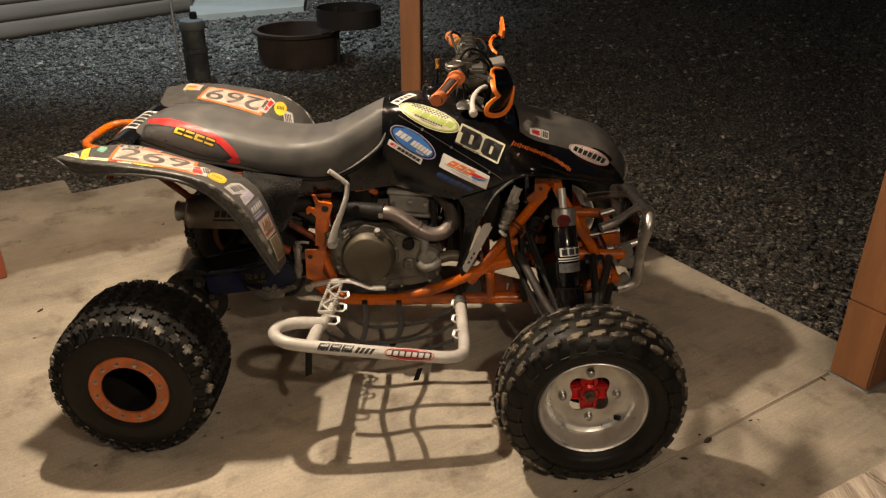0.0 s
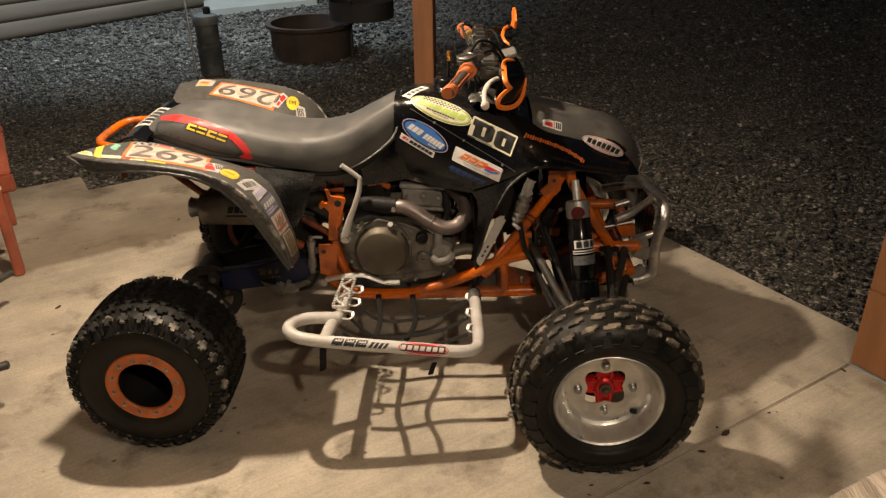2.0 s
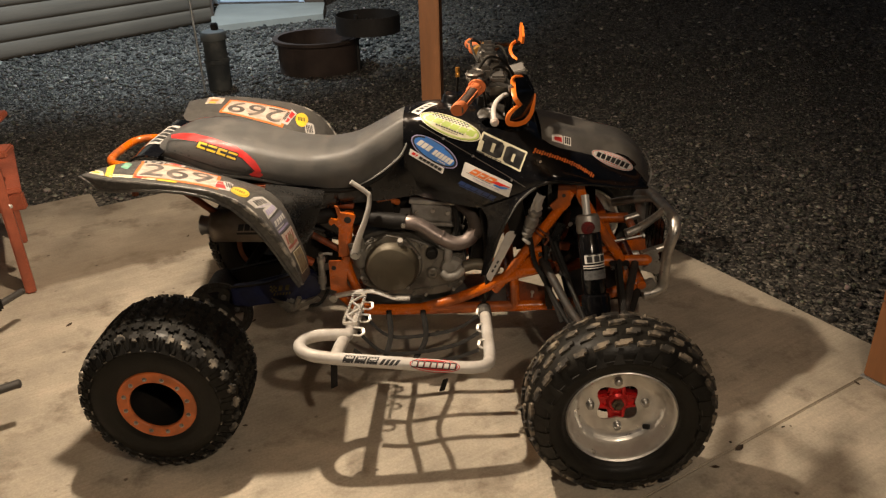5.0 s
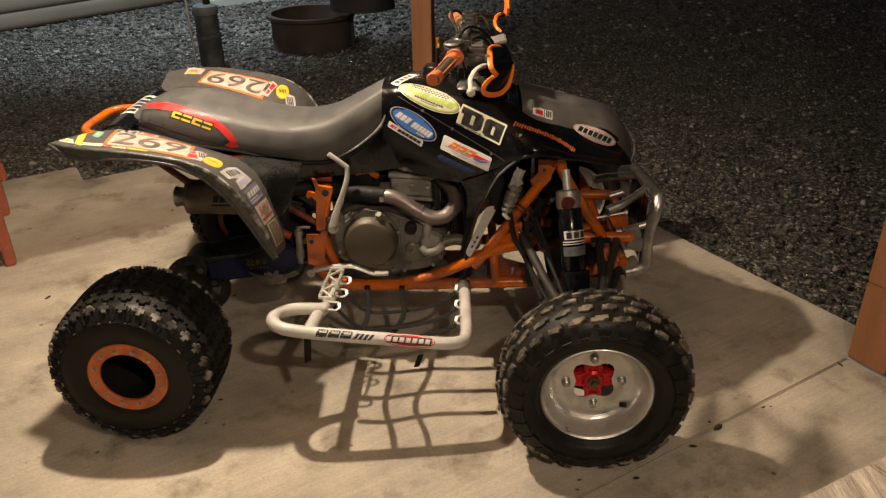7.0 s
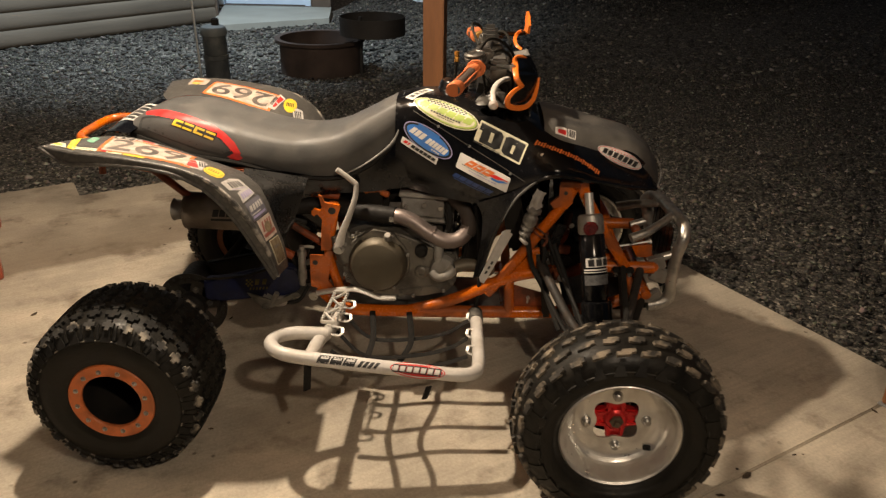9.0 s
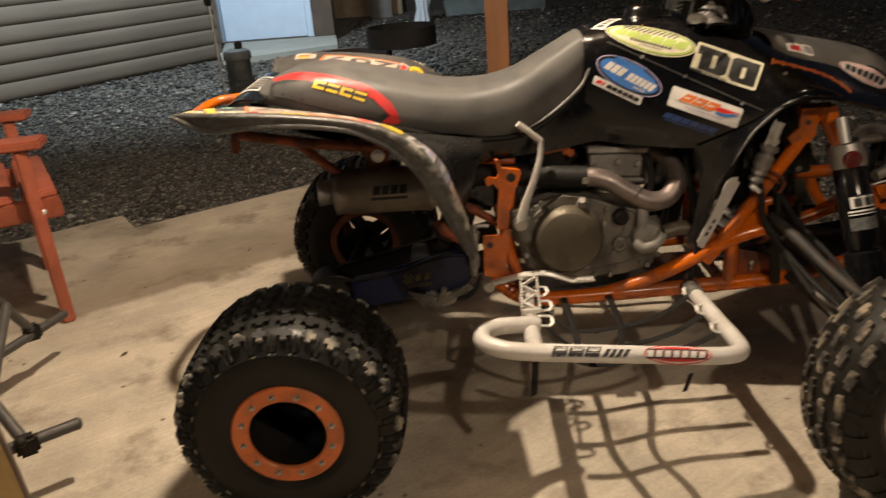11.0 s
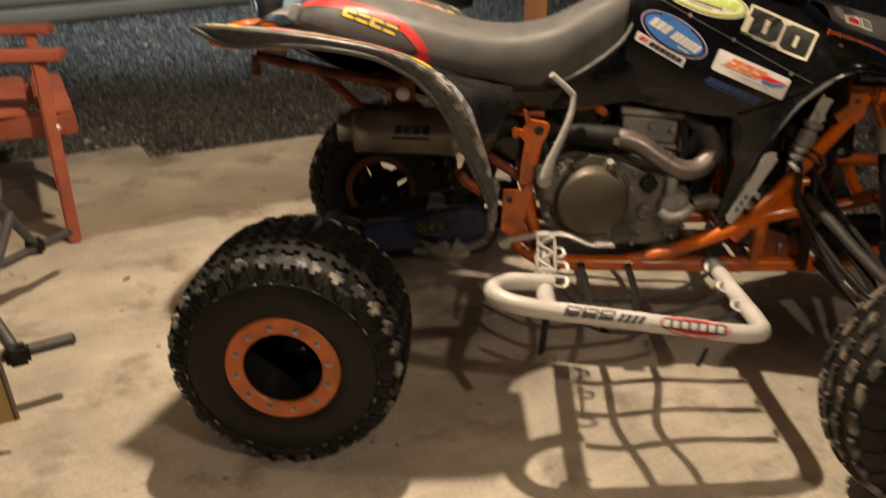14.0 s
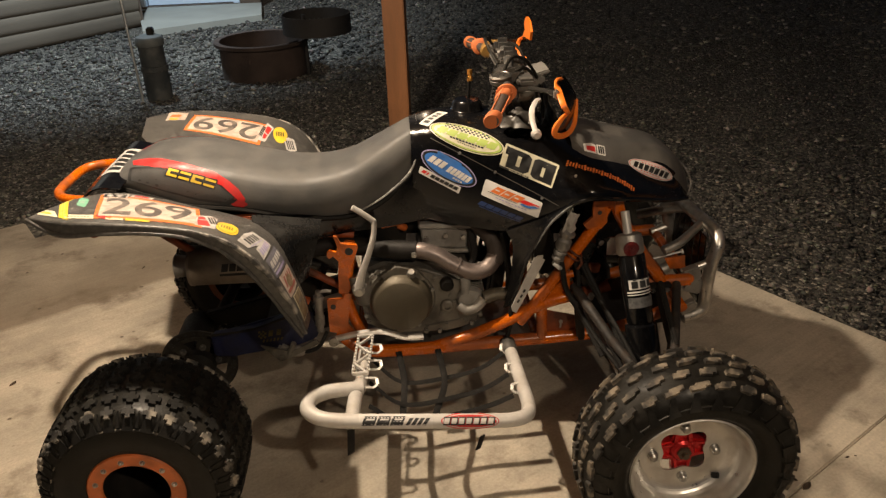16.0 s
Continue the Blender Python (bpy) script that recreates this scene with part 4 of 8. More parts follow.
# ---- tank cover, hood and front fenders in one black shell ----
body_sections = [
    (-0.185, [(0, 0.925), (0.060, 0.918), (0.092, 0.880), (0.104, 0.80), (0.100, 0.72), (0.090, 0.672)]),
    (-0.12, [(0, 0.938), (0.075, 0.930), (0.112, 0.890), (0.126, 0.81), (0.122, 0.71), (0.108, 0.660)]),
    (-0.03, [(0, 0.940), (0.085, 0.932), (0.130, 0.895), (0.150, 0.81), (0.160, 0.725), (0.150, 0.655)]),
    (0.06, [(0, 0.932), (0.095, 0.925), (0.160, 0.893), (0.182, 0.81), (0.196, 0.73), (0.188, 0.655)]),
    (0.14, [(0, 0.920), (0.10, 0.914), (0.178, 0.880), (0.205, 0.80), (0.222, 0.735), (0.217, 0.672)]),
    (0.20, [(0, 0.902), (0.10, 0.897), (0.185, 0.864), (0.232, 0.815), (0.250, 0.765), (0.250, 0.725)]),
    (0.26, [(0, 0.876), (0.10, 0.871), (0.185, 0.846), (0.250, 0.820), (0.278, 0.798), (0.285, 0.775)]),
    (0.34, [(0, 0.857), (0.095, 0.852), (0.165, 0.830), (0.220, 0.808), (0.258, 0.786), (0.268, 0.765)]),
    (0.42, [(0, 0.838), (0.09, 0.833), (0.135, 0.811), (0.170, 0.780), (0.205, 0.757), (0.218, 0.738)]),
    (0.50, [(0, 0.820), (0.08, 0.815), (0.120, 0.792), (0.138, 0.750), (0.160, 0.728), (0.172, 0.712)]),
    (0.56, [(0, 0.783), (0.068, 0.778), (0.100, 0.758), (0.114, 0.726), (0.126, 0.706), (0.134, 0.692)]),
    (0.592, [(0, 0.735), (0.055, 0.731), (0.080, 0.718), (0.090, 0.702), (0.096, 0.692), (0.100, 0.684)]),
]
bm = bmesh.new()
sheet(bm, hull(body_sections, 66, 41), 0.004)
BODY = part("tank_cover", bm, BLACK_PLASTIC, quad, "glossy black tank cover with sponsor stickers")


def shroud(s):
    """The leg of the side panel that runs down in front of the engine."""
    rows = [[(0.215, 0.262, 0.755), (0.170, 0.240, 0.720), (0.120, 0.218, 0.690), (0.060, 0.195, 0.660)],
            [(0.160, 0.242, 0.690), (0.138, 0.230, 0.668), (0.110, 0.214, 0.645), (0.078, 0.196, 0.620)],
            [(0.116, 0.218, 0.590), (0.106, 0.211, 0.580), (0.093, 0.203, 0.566), (0.078, 0.192, 0.550)],
            [(0.090, 0.198, 0.490), (0.084, 0.194, 0.484), (0.077, 0.188, 0.477), (0.068, 0.182, 0.470)],
            [(0.072, 0.184, 0.415), (0.068, 0.181, 0.412), (0.063, 0.178, 0.408), (0.057, 0.174, 0.404)]]
    bm = bmesh.new()
    sheet(bm, resample([[(x, s * y, z) for x, y, z in r] for r in rows], 20, 10), 0.004 * -s)
    return part("side_shroud", bm, BLACK_PLASTIC, quad)


SHROUDS = [shroud(-1), shroud(1)]

# hood panel laid over the nose
hood = [(0.245, 0.884, 0.165, 0.850), (0.30, 0.875, 0.172, 0.840), (0.37, 0.857, 0.160, 0.824), (0.44, 0.840, 0.138, 0.804), (0.51, 0.822, 0.124, 0.780), (0.565, 0.785, 0.108, 0.745), (0.597, 0.738, 0.090, 0.708)]
bm = bmesh.new()
sheet(bm, resample([[(x, -w, e - 0.030), (x, -w * 0.97, e), (x, -w * 0.62, z + 0.004), (x, 0, z + 0.010), (x, w * 0.62, z + 0.004), (x, w * 0.97, e), (x, w, e - 0.030)] for x, z, w, e in hood], 30, 30), 0.004)
HOOD = part("hood", bm, HOOD_PLASTIC, quad, "scuffed dull black hood panel")

# front fender lips
for s in (-1, 1):
    bm = bmesh.new()
    tube(bm, [(0.073, s * 0.186, 0.415), (0.092, s * 0.201, 0.49), (0.119, s * 0.221, 0.59), (0.163, s * 0.246, 0.69), (0.212, s * 0.266, 0.750), (0.265, s * 0.287, 0.778), (0.34, s * 0.270, 0.766), (0.42, s * 0.220, 0.739), (0.50, s * 0.174, 0.712), (0.592, s * 0.101, 0.683)], 0.006, 8)
    LIP = part("fender_lip", bm, BLACK_PLASTIC, quad)
    bm = bmesh.new()
    tube(bm, [(0.124, s * 0.2265, 0.600), (0.163, s * 0.2515, 0.690), (0.188, s * 0.2605, 0.724), (0.214, s * 0.2705, 0.752), (0.232, s * 0.278, 0.766)], [0.0012, 0.0032, 0.0042, 0.0036, 0.0015], 8)
    part("lip_wear", bm, PALE_EDGE, LIP, "pale scraped stretch of the fender lip")


# pale edges: the cover's edge glint as pale colour beside the seat, and a pale rim round the nose
for s in (-1, 1):
    bm = bmesh.new()
    tube(bm, [(-0.345, s * 0.119, 0.704), (-0.27, s * 0.113, 0.744), (-0.20, s * 0.105, 0.800), (-0.172, s * 0.100, 0.850), (-0.160, s * 0.082, 0.898)], [0.0015, 0.003, 0.0035, 0.003, 0.0015], 8)
    part("panel_edge", bm, PALE_EDGE, BODY, "pale panel edge, its glint put into the colour")
bm = bmesh.new()
tube(bm, [(0.596, -0.096, 0.690), (0.603, -0.090, 0.722), (0.604, -0.060, 0.742), (0.604, 0.0, 0.750), (0.604, 0.060, 0.742), (0.603, 0.090, 0.722)], 0.0028, 8)
part("hood_edge", bm, PALE_EDGE, HOOD)

# ---- rear fenders ----
def rear_fender(s):
    edge = [(-1.074, 0.866), (-0.992, 0.868), (-0.895, 0.864), (-0.800, 0.853), (-0.706, 0.836), (-0.630, 0.804), (-0.570, 0.748), (-0.524, 0.665), (-0.495, 0.590), (-0.477, 0.522)]
    inner = [(-1.030, 0.245, 0.842), (-0.965, 0.165, 0.824), (-0.870, 0.158, 0.802), (-0.775, 0.160, 0.772), (-0.685, 0.160, 0.743), (-0.600, 0.190, 0.722), (-0.540, 0.265, 0.692), (-0.510, 0.280, 0.612), (-0.490, 0.285, 0.548), (-0.480, 0.302, 0.490)]
    rise = [0.003, 0.006, 0.011, 0.014, 0.015, 0.013, 0.009, 0.006, 0.004, 0.002]
    lip = [(-0.004, -0.008), (-0.002, -0.034), (-0.002, -0.026), (-0.003, -0.020), (-0.006, -0.020), (-0.014, -0.022), (-0.024, -0.018), (-0.028, -0.014), (-0.024, -0.012), (-0.010, -0.010)]
    rows = []
    for (xo, zo), (xi, yi, zi), k, (lx, lz) in zip(edge, inner, rise, lip):
        yo = 0.462 if xo < -0.57 else 0.462 - (xo + 0.57) * 0.35
        yo = 0.405 if xo < -1.04 else 0.448 if xo < -0.98 else yo
        zo -= 0.014 * (s > 0)
        xo, xi = xo + 0.05 * (s > 0), xi + 0.03 * (s > 0)
        a, b = V(xo, yo, zo), V(xi, yi, zi)
        fwd = V(0.45, 0, 0.89) if xo < -0.62 else V(0.85, 0, 0.52)
        rows.append([a + V(lx, 0.002, lz), a, a.lerp(b, 0.10) + fwd * k * 0.45, a.lerp(b, 0.40) + fwd * k, a.lerp(b, 0.7) + fwd * k * 0.6, b])
    bm = bmesh.new()
    g = resample([[(q.x, s * q.y, q.z) for q in r] for r in rows], 24, 44)
    sheet(bm, g, 0.0045 * -s)
    fender = part("rear_fender", bm, WORN_PLASTIC, quad, "scratched black rear fender covered in stickers")
    bm = bmesh.new()
    tube(bm, [(r[0].x, s * r[0].y, r[0].z + 0.003) for r in rows[:6]], 0.0055, 8, 5)
    part("rolled_edge", bm, WORN_PLASTIC, fender)
    bm = bmesh.new()
    tube(bm, [(r[0].x, s * r[0].y, r[0].z + 0.003) for r in rows[5:]], 0.0055, 8, 5)
    part("rolled_edge", bm, WORN_PLASTIC, fender)
    bm = bmesh.new()
    tube(bm, [(r[1].x, s * (r[1].y - 0.002), r[1].z - 0.001) for r in rows[4:]], [0.003, 0.006, 0.0075, 0.0075, 0.0065, 0.005], 8, 5)
    part("worn_edge", bm, SCUFFED_EDGE, fender, "edge scraped pale by wear")
    return fender


FENDERS = [rear_fender(-1), rear_fender(1)]

# tail piece between the fenders
bm = bmesh.new()
sheet(bm, resample([[(-1.045, y, 0.822 - abs(y) * 0.05) for y in (-0.20, -0.1, 0, 0.1, 0.20)], [(-1.00, y, 0.845) for y in (-0.19, -0.1, 0, 0.1, 0.19)], [(-0.94, y, 0.838) for y in (-0.18, -0.1, 0, 0.1, 0.18)]], 12, 16), 0.005)
TAIL = part("tail_piece", bm, BLACK_PLASTIC, quad)
# black side panel below the seat, from the tank cover back to the fender
for s in (-1, 1):
    bm = bmesh.new()
    sheet(bm, resample([[(-0.60, s * 0.150, 0.732), (-0.50, s * 0.134, 0.718), (-0.42, s * 0.122, 0.702), (-0.33, s * 0.112, 0.708), (-0.26, s * 0.102, 0.742), (-0.19, s * 0.092, 0.800), (-0.16, s * 0.094, 0.84)],
                        [(-0.56, s * 0.150, 0.675), (-0.49, s * 0.128, 0.665), (-0.41, s * 0.112, 0.655), (-0.33, s * 0.104, 0.670), (-0.26, s * 0.102, 0.695), (-0.19, s * 0.102, 0.735), (-0.13, s * 0.112, 0.77)],
                        [(-0.53, s * 0.160, 0.620), (-0.48, s * 0.125, 0.628), (-0.41, s * 0.104, 0.638), (-0.33, s * 0.098, 0.645), (-0.26, s * 0.098, 0.650), (-0.19, s * 0.100, 0.662), (-0.12, s * 0.108, 0.675)]], 34, 14), 0.004 * s)
    part("side_panel", bm, BLACK_PLASTIC, quad)
    bm = bmesh.new()
    sheet(bm, resample([[(-0.620, s * 0.170, 0.736), (-0.53, s * 0.150, 0.716), (-0.442, s * 0.140, 0.698)], [(-0.605, s * 0.262, 0.712), (-0.53, s * 0.222, 0.698), (-0.446, s * 0.178, 0.684)], [(-0.560, s * 0.287, 0.655), (-0.52, s * 0.242, 0.650), (-0.462, s * 0.190, 0.640)], [(-0.520, s * 0.292, 0.570), (-0.508, s * 0.255, 0.566), (-0.490, s * 0.205, 0.562)]], 14, 18), 0.004 * s)
    part("inner_fender", bm, PANEL_GREY, quad, "dull grey plastic panel between fender and frame")

# ---- grab bar ----
bm = bmesh.new()
tube(bm, [(-0.96, -0.130, 0.786), (-1.05, -0.108, 0.781), (-1.125, -0.075, 0.777), (-1.160, -0.035, 0.776), (-1.170, 0.010, 0.776), (-1.166, 0.08, 0.778), (-1.154, 0.145, 0.781), (-1.12, 0.172, 0.784), (-1.04, 0.175, 0.786), (-0.96, 0.165, 0.788)], 0.0135, 12)
part("grab_bar", bm, ORANGE_COAT, quad, "bright orange tubular grab bar")

# ---- frame ----
bm = bmesh.new()
for s in (-1, 1):
    y = s * 0.160
    tube(bm, [(-0.43, s * 0.13, 0.330), (-0.37, s * 0.15, 0.285), (-0.30, y, 0.272), (0.0, y, 0.276), (0.33, y, 0.286)], 0.0195)
    tube(bm, [(-0.355, s * 0.125, 0.30), (-0.385, s * 0.130, 0.40), (-0.392, s * 0.130, 0.47), (-0.378, s * 0.128, 0.56), (-0.372, s * 0.120, 0.62)], 0.0155)
    tube(bm, [(-0.16, y, 0.270), (-0.04, y, 0.306), (0.05, s * 0.175, 0.352), (0.142, s * 0.190, 0.408), (0.20, s * 0.192, 0.430), (0.262, s * 0.19, 0.442)], 0.0185)
    tube(bm, [(0.100, s * 0.188, 0.360), (0.142, s * 0.19, 0.417), (0.247, s * 0.19, 0.569), (0.306, s * 0.19, 0.656), (0.335, s * 0.19, 0.712)], 0.0165)
    tube(bm, [(0.205, s * 0.185, 0.500), (0.252, s * 0.188, 0.509)], 0.011)
    tube(bm, [(0.164, s * 0.188, 0.415), (0.172, s * 0.162, 0.285)], 0.0165)
    tube(bm, [(0.352, s * 0.19, 0.735), (0.380, s * 0.19, 0.672), (0.444, s * 0.19, 0.565), (0.503, s * 0.188, 0.476), (0.53, s * 0.175, 0.40), (0.56, s * 0.165, 0.35)], 0.0165)
    tube(bm, [(0.30, s * 0.19, 0.725), (0.37, s * 0.19, 0.725)], 0.016)
    tube(bm, [(0.44, s * 0.17, 0.455), (0.60, s * 0.17, 0.455)], 0.0185)
    tube(bm, [(0.33, y, 0.286), (0.46, s * 0.15, 0.310), (0.60, s * 0.14, 0.360)], 0.0185)
    tube(bm, [(-0.36, s * 0.055, 0.650), (-0.25, s * 0.055, 0.660), (-0.10, s * 0.075, 0.690), (0.08, s * 0.10, 0.76), (0.22, s * 0.10, 0.82)], 0.015)
for x, z in ((-0.36, 0.30), (0.16, 0.285), (0.59, 0.36), (0.60, 0.455)):
    tube(bm, [(x, -0.17, z), (x, 0.17, z)], 0.015)
FRAME = part("frame", bm, ORANGE_COAT, quad, "orange powder-coated tube frame with grimy welds")
bm = bmesh.new()
for s in (-1, 1):
    tube(bm, [(-0.36, s * 0.09, 0.625), (-0.55, s * 0.09, 0.655), (-0.72, s * 0.10, 0.700)], 0.013)
    tube(bm, [(-0.70, s * 0.20, 0.715), (-0.85, s * 0.225, 0.745), (-1.0, s * 0.25, 0.782)], 0.012)
    tube(bm, [(-1.0, s * 0.25, 0.782), (-1.003, s * 0.25, 0.740)], 0.010)
    tube(bm, [(-0.87, s * 0.22, 0.745), (-0.775, s * 0.20, 0.650)], 0.011)
    tube(bm, [(-0.39, s * 0.11, 0.46), (-0.55, s * 0.12, 0.57), (-0.75, s * 0.13, 0.71)], 0.011)
# grimy orange, its colour darkened further for the shade under the fender
SUB_ORANGE = mat("grimy_shaded_orange", (0.26, 0.052, 0.010), 0.5, vary=0.35, scale=12, fine=140, bump=0.03, dirt=(0.035, 0.018, 0.010), amount=0.8, dirt_scale=16)
part("sub_frame", bm, SUB_ORANGE, quad, "grimy red-orange rear sub-frame, shade under the fender put into its colour")


# rear upright bracket: a forked plate with a hole, and the lower gusset
bm = bmesh.new()
outer = [(-0.413, 0.651), (-0.404, 0.648), (-0.396, 0.628), (-0.352, 0.620), (-0.349, 0.612), (-0.356, 0.591), (-0.369, 0.562), (-0.380, 0.560), (-0.384, 0.524), (-0.386, 0.470), (-0.414, 0.470), (-0.410, 0.534), (-0.405, 0.573), (-0.419, 0.590), (-0.431, 0.583), (-0.436, 0.590), (-0.436, 0.600), (-0.428, 0.607), (-0.419, 0.604), (-0.410, 0.602), (-0.404, 0.614)]
plate(bm, outer, 0.012, lambda u, v, w: V(u, -0.150 + w, v))
part("frame_bracket", bm, ORANGE_COAT, quad, smooth=False)
for hx, hy, hz, hr in ((-0.374, -0.1515, 0.603, 0.0115), (-0.434, -0.1515, 0.428, 0.008), (0.312, -0.2095, 0.702, 0.006)):
    bm = bmesh.new()
    lathe(bm, (hx, hy, hz), (0, 1, 0), [(hr, 0), (hr, 0.002), (0.0, 0.002)], 16)
    part("bracket_hole", bm, INK, quad)
bm = bmesh.new()
plate(bm, [(-0.452, 0.345), (-0.450, 0.452), (-0.404, 0.452), (-0.396, 0.468), (-0.376, 0.468), (-0.388, 0.430), (-0.396, 0.365), (-0.372, 0.322), (-0.370, 0.290), (-0.40, 0.302), (-0.424, 0.336)], 0.010, lambda u, v, w: V(u, -0.150 + w, v))
part("frame_gusset", bm, ORANGE_COAT, quad, smooth=False)
for y, shape in ((-0.208, [(0.294, 0.735), (0.332, 0.735), (0.334, 0.672), (0.318, 0.652), (0.300, 0.662), (0.282, 0.652), (0.270, 0.668), (0.294, 0.690)]),
                 (-0.196, [(0.240, 0.520), (0.243, 0.445), (0.150, 0.412)]),
                 (-0.214, [(0.352, 0.700), (0.352, 0.735), (0.372, 0.740), (0.382, 0.70), (0.370, 0.682)])):
    bm = bmesh.new()
    plate(bm, shape, 0.010, lambda u, v, w: V(u, y + w, v))
    part("frame_gusset", bm, ORANGE_COAT, quad, smooth=False)

bm = bmesh.new()
block(bm, (-0.252, -0.080, 0.650), (0.070, 0.016, 0.020), Matrix.Rotation(-0.15, 3, "Y"), 0.004)
block(bm, (-0.222, -0.078, 0.636), (0.030, 0.014, 0.020), Matrix.Rotation(0.5, 3, "Y"), 0.004)
part("engine_hanger", bm, ORANGE_COAT, quad, smooth=False)
# three black blocks added to close the bright gaps round the engine
bm = bmesh.new()
block(bm, (-0.285, 0.0, 0.625), (0.15, 0.15, 0.12), Matrix.Rotation(0.1, 3, "Y"), 0.02)
lathe(bm, (-0.215, 0.0, 0.615), (1, 0, 0), [(0.035, -0.02), (0.035, 0.05)], 16)
part("carburettor", bm, BLACK_METAL, quad)
bm = bmesh.new()
block(bm, (0.22, 0.12, 0.58), (0.16, 0.02, 0.18), None, 0.006)
part("inner_panel", bm, BLACK_PLASTIC, quad)
bm = bmesh.new()
block(bm, (0.06, 0.02, 0.50), (0.05, 0.16, 0.26), Matrix.Rotation(0.15, 3, "Y"), 0.01)
part("oil_tank", bm, BLACK_METAL, quad)
# a bent orange bracket round the front tube, a black plate added below the nose to hide lit floor, and the lower
# frame's side plate
bm = bmesh.new()
for k in (0, 1):
    c, a = V(0.246 + 0.008 * k, -0.19, 0.567 + 0.012 * k), V(0.57, 0, 0.82)
    u, v = V(0, 1, 0), a.cross(V(0, 1, 0))
    tube(bm, [c + 0.022 * (u * math.cos(w) + v * math.sin(w)) for w in np.linspace(0, 6.28, 13)], 0.003, 6, 3)
tube(bm, [(0.262, -0.213, 0.575), (0.268, -0.214, 0.555), (0.258, -0.212, 0.535)], 0.004, 6)
part("hose_bracket", bm, SUB_ORANGE, quad)
bm = bmesh.new()
block(bm, (0.48, 0, 0.293), (0.26, 0.29, 0.008), Matrix.Rotation(-0.10, 3, "Y"), 0.003)
part("nose_tray", bm, BLACK_METAL, quad, "black plate added under the nose to hide lit floor")
bm = bmesh.new()
plate(bm, [(0.178, 0.290), (0.280, 0.288), (0.289, 0.346), (0.181, 0.376)], 0.004, lambda u, v, w: V(u, -0.158 + w, v))
LOWER_PLATE = part("frame_gusset", bm, SUB_ORANGE, quad, "dark orange side plate of the lower frame", smooth=False)
bm = bmesh.new()
lathe(bm, (0.229, -0.158, 0.334), (0, -1, 0), [(0.006, 0), (0.006, 0.006), (0.003, 0.008), (0, 0.008)], 8)
tube(bm, [(0.229, -0.162, 0.334), (0.227, -0.164, 0.316)], 0.003, 6)
part("plate_bolt", bm, STEEL, LOWER_PLATE)
# black strut from the lower rail up to the arm pivot
bm = bmesh.new()
beam(bm, (0.288, -0.175, 0.275), (0.272, -0.178, 0.43), 0.026, 0.014, (0, 1, 0), 0.004)
lathe(bm, (0.262, -0.17, 0.44), (0, -1, 0), [(0.024, 0), (0.024, 0.040), (0.012, 0.042), (0.012, 0.050), (0, 0.050)], 16)
part("pivot_strut", bm, GRIMY_METAL, quad)
# brown cross tube, clips and tags behind the front legs
bm = bmesh.new()
tube(bm, [(0.290, -0.03, 0.345), (0.345, -0.05, 0.366), (0.400, -0.05, 0.384)], 0.018, 10)
tube(bm, [(0.300, 0.02, 0.42), (0.345, 0.0, 0.470), (0.355, 0.0, 0.56)], 0.012, 10)
part("cross_tube", bm, SUB_ORANGE, quad)
for c, size, w, mtl in (((0.336, -0.085, 0.368), (0.018, 0.012, 0.024), 0.3, ALU_DULL), ((0.353, -0.10, 0.555), (0.012, 0.010, 0.016), 0.6, ALU), ((0.344, -0.10, 0.543), (0.007, 0.008, 0.007), 0.2, ALU),
                        ((0.315, -0.09, 0.52), (0.030, 0.012, 0.070), 0.35, PANEL_GREY), ((0.338, -0.09, 0.47), (0.035, 0.014, 0.030), 0.1, SUB_ORANGE), ((0.305, -0.11, 0.445), (0.028, 0.014, 0.036), -0.4, GRIMY_METAL),
                        ((0.350, -0.08, 0.425), (0.022, 0.012, 0.030), 0.7, GRIMY_METAL), ((0.29, -0.12, 0.40), (0.016, 0.016, 0.05), 0.5, SUB_ORANGE)):
    bm = bmesh.new()
    block(bm, c, size, Matrix.Rotation(w, 3, "Y"), 0.003)
    part("loom_clip", bm, mtl, quad, smooth=False)
# dark block added behind the front legs to hide lit floor
bm = bmesh.new()
block(bm, (0.360, 0.03, 0.405), (0.10, 0.14, 0.08), Matrix.Rotation(-0.1, 3, "Y"), 0.02)
part("steering_block", bm, BLACK_METAL, quad)
# skid plate under the frame
bm = bmesh.new()
block(bm, (-0.10, 0, 0.246), (0.52, 0.27, 0.006), None, 0.002)
part("skid_plate", bm, ALU_DULL, quad)

# ---- engine ----
bm = bmesh.new()
prof = [(-0.345, 0.35), (-0.36, 0.43), (-0.34, 0.52), (-0.27, 0.545), (-0.20, 0.545), (-0.06, 0.535), (-0.01, 0.50), (0.01, 0.42), (0.0, 0.34), (-0.06, 0.305), (-0.28, 0.305)]
plate(bm, prof, 0.24, lambda u, v, w: V(u, -0.115 + w, v))
bmesh.ops.bevel(bm, geom=list(bm.edges), offset=0.012, segments=2, affect="EDGES")
ENGINE = part("engine_case", bm, CASE, quad, "grimy grey cast engine case")
bm = bmesh.new()
plate(bm, [(-0.345, 0.36), (-0.352, 0.44), (-0.325, 0.515), (-0.275, 0.535), (-0.175, 0.530), (-0.11, 0.50), (-0.06, 0.475), (-0.005, 0.47), (0.008, 0.41), (-0.02, 0.335), (-0.10, 0.315), (-0.27, 0.318)], 0.03, lambda u, v, w: V(u, -0.143 + w, v))
bmesh.ops.bevel(bm, geom=list(bm.edges), offset=0.007, segments=2, affect="EDGES")
part("side_cover", bm, CASE, ENGINE)
bm = bmesh.new()
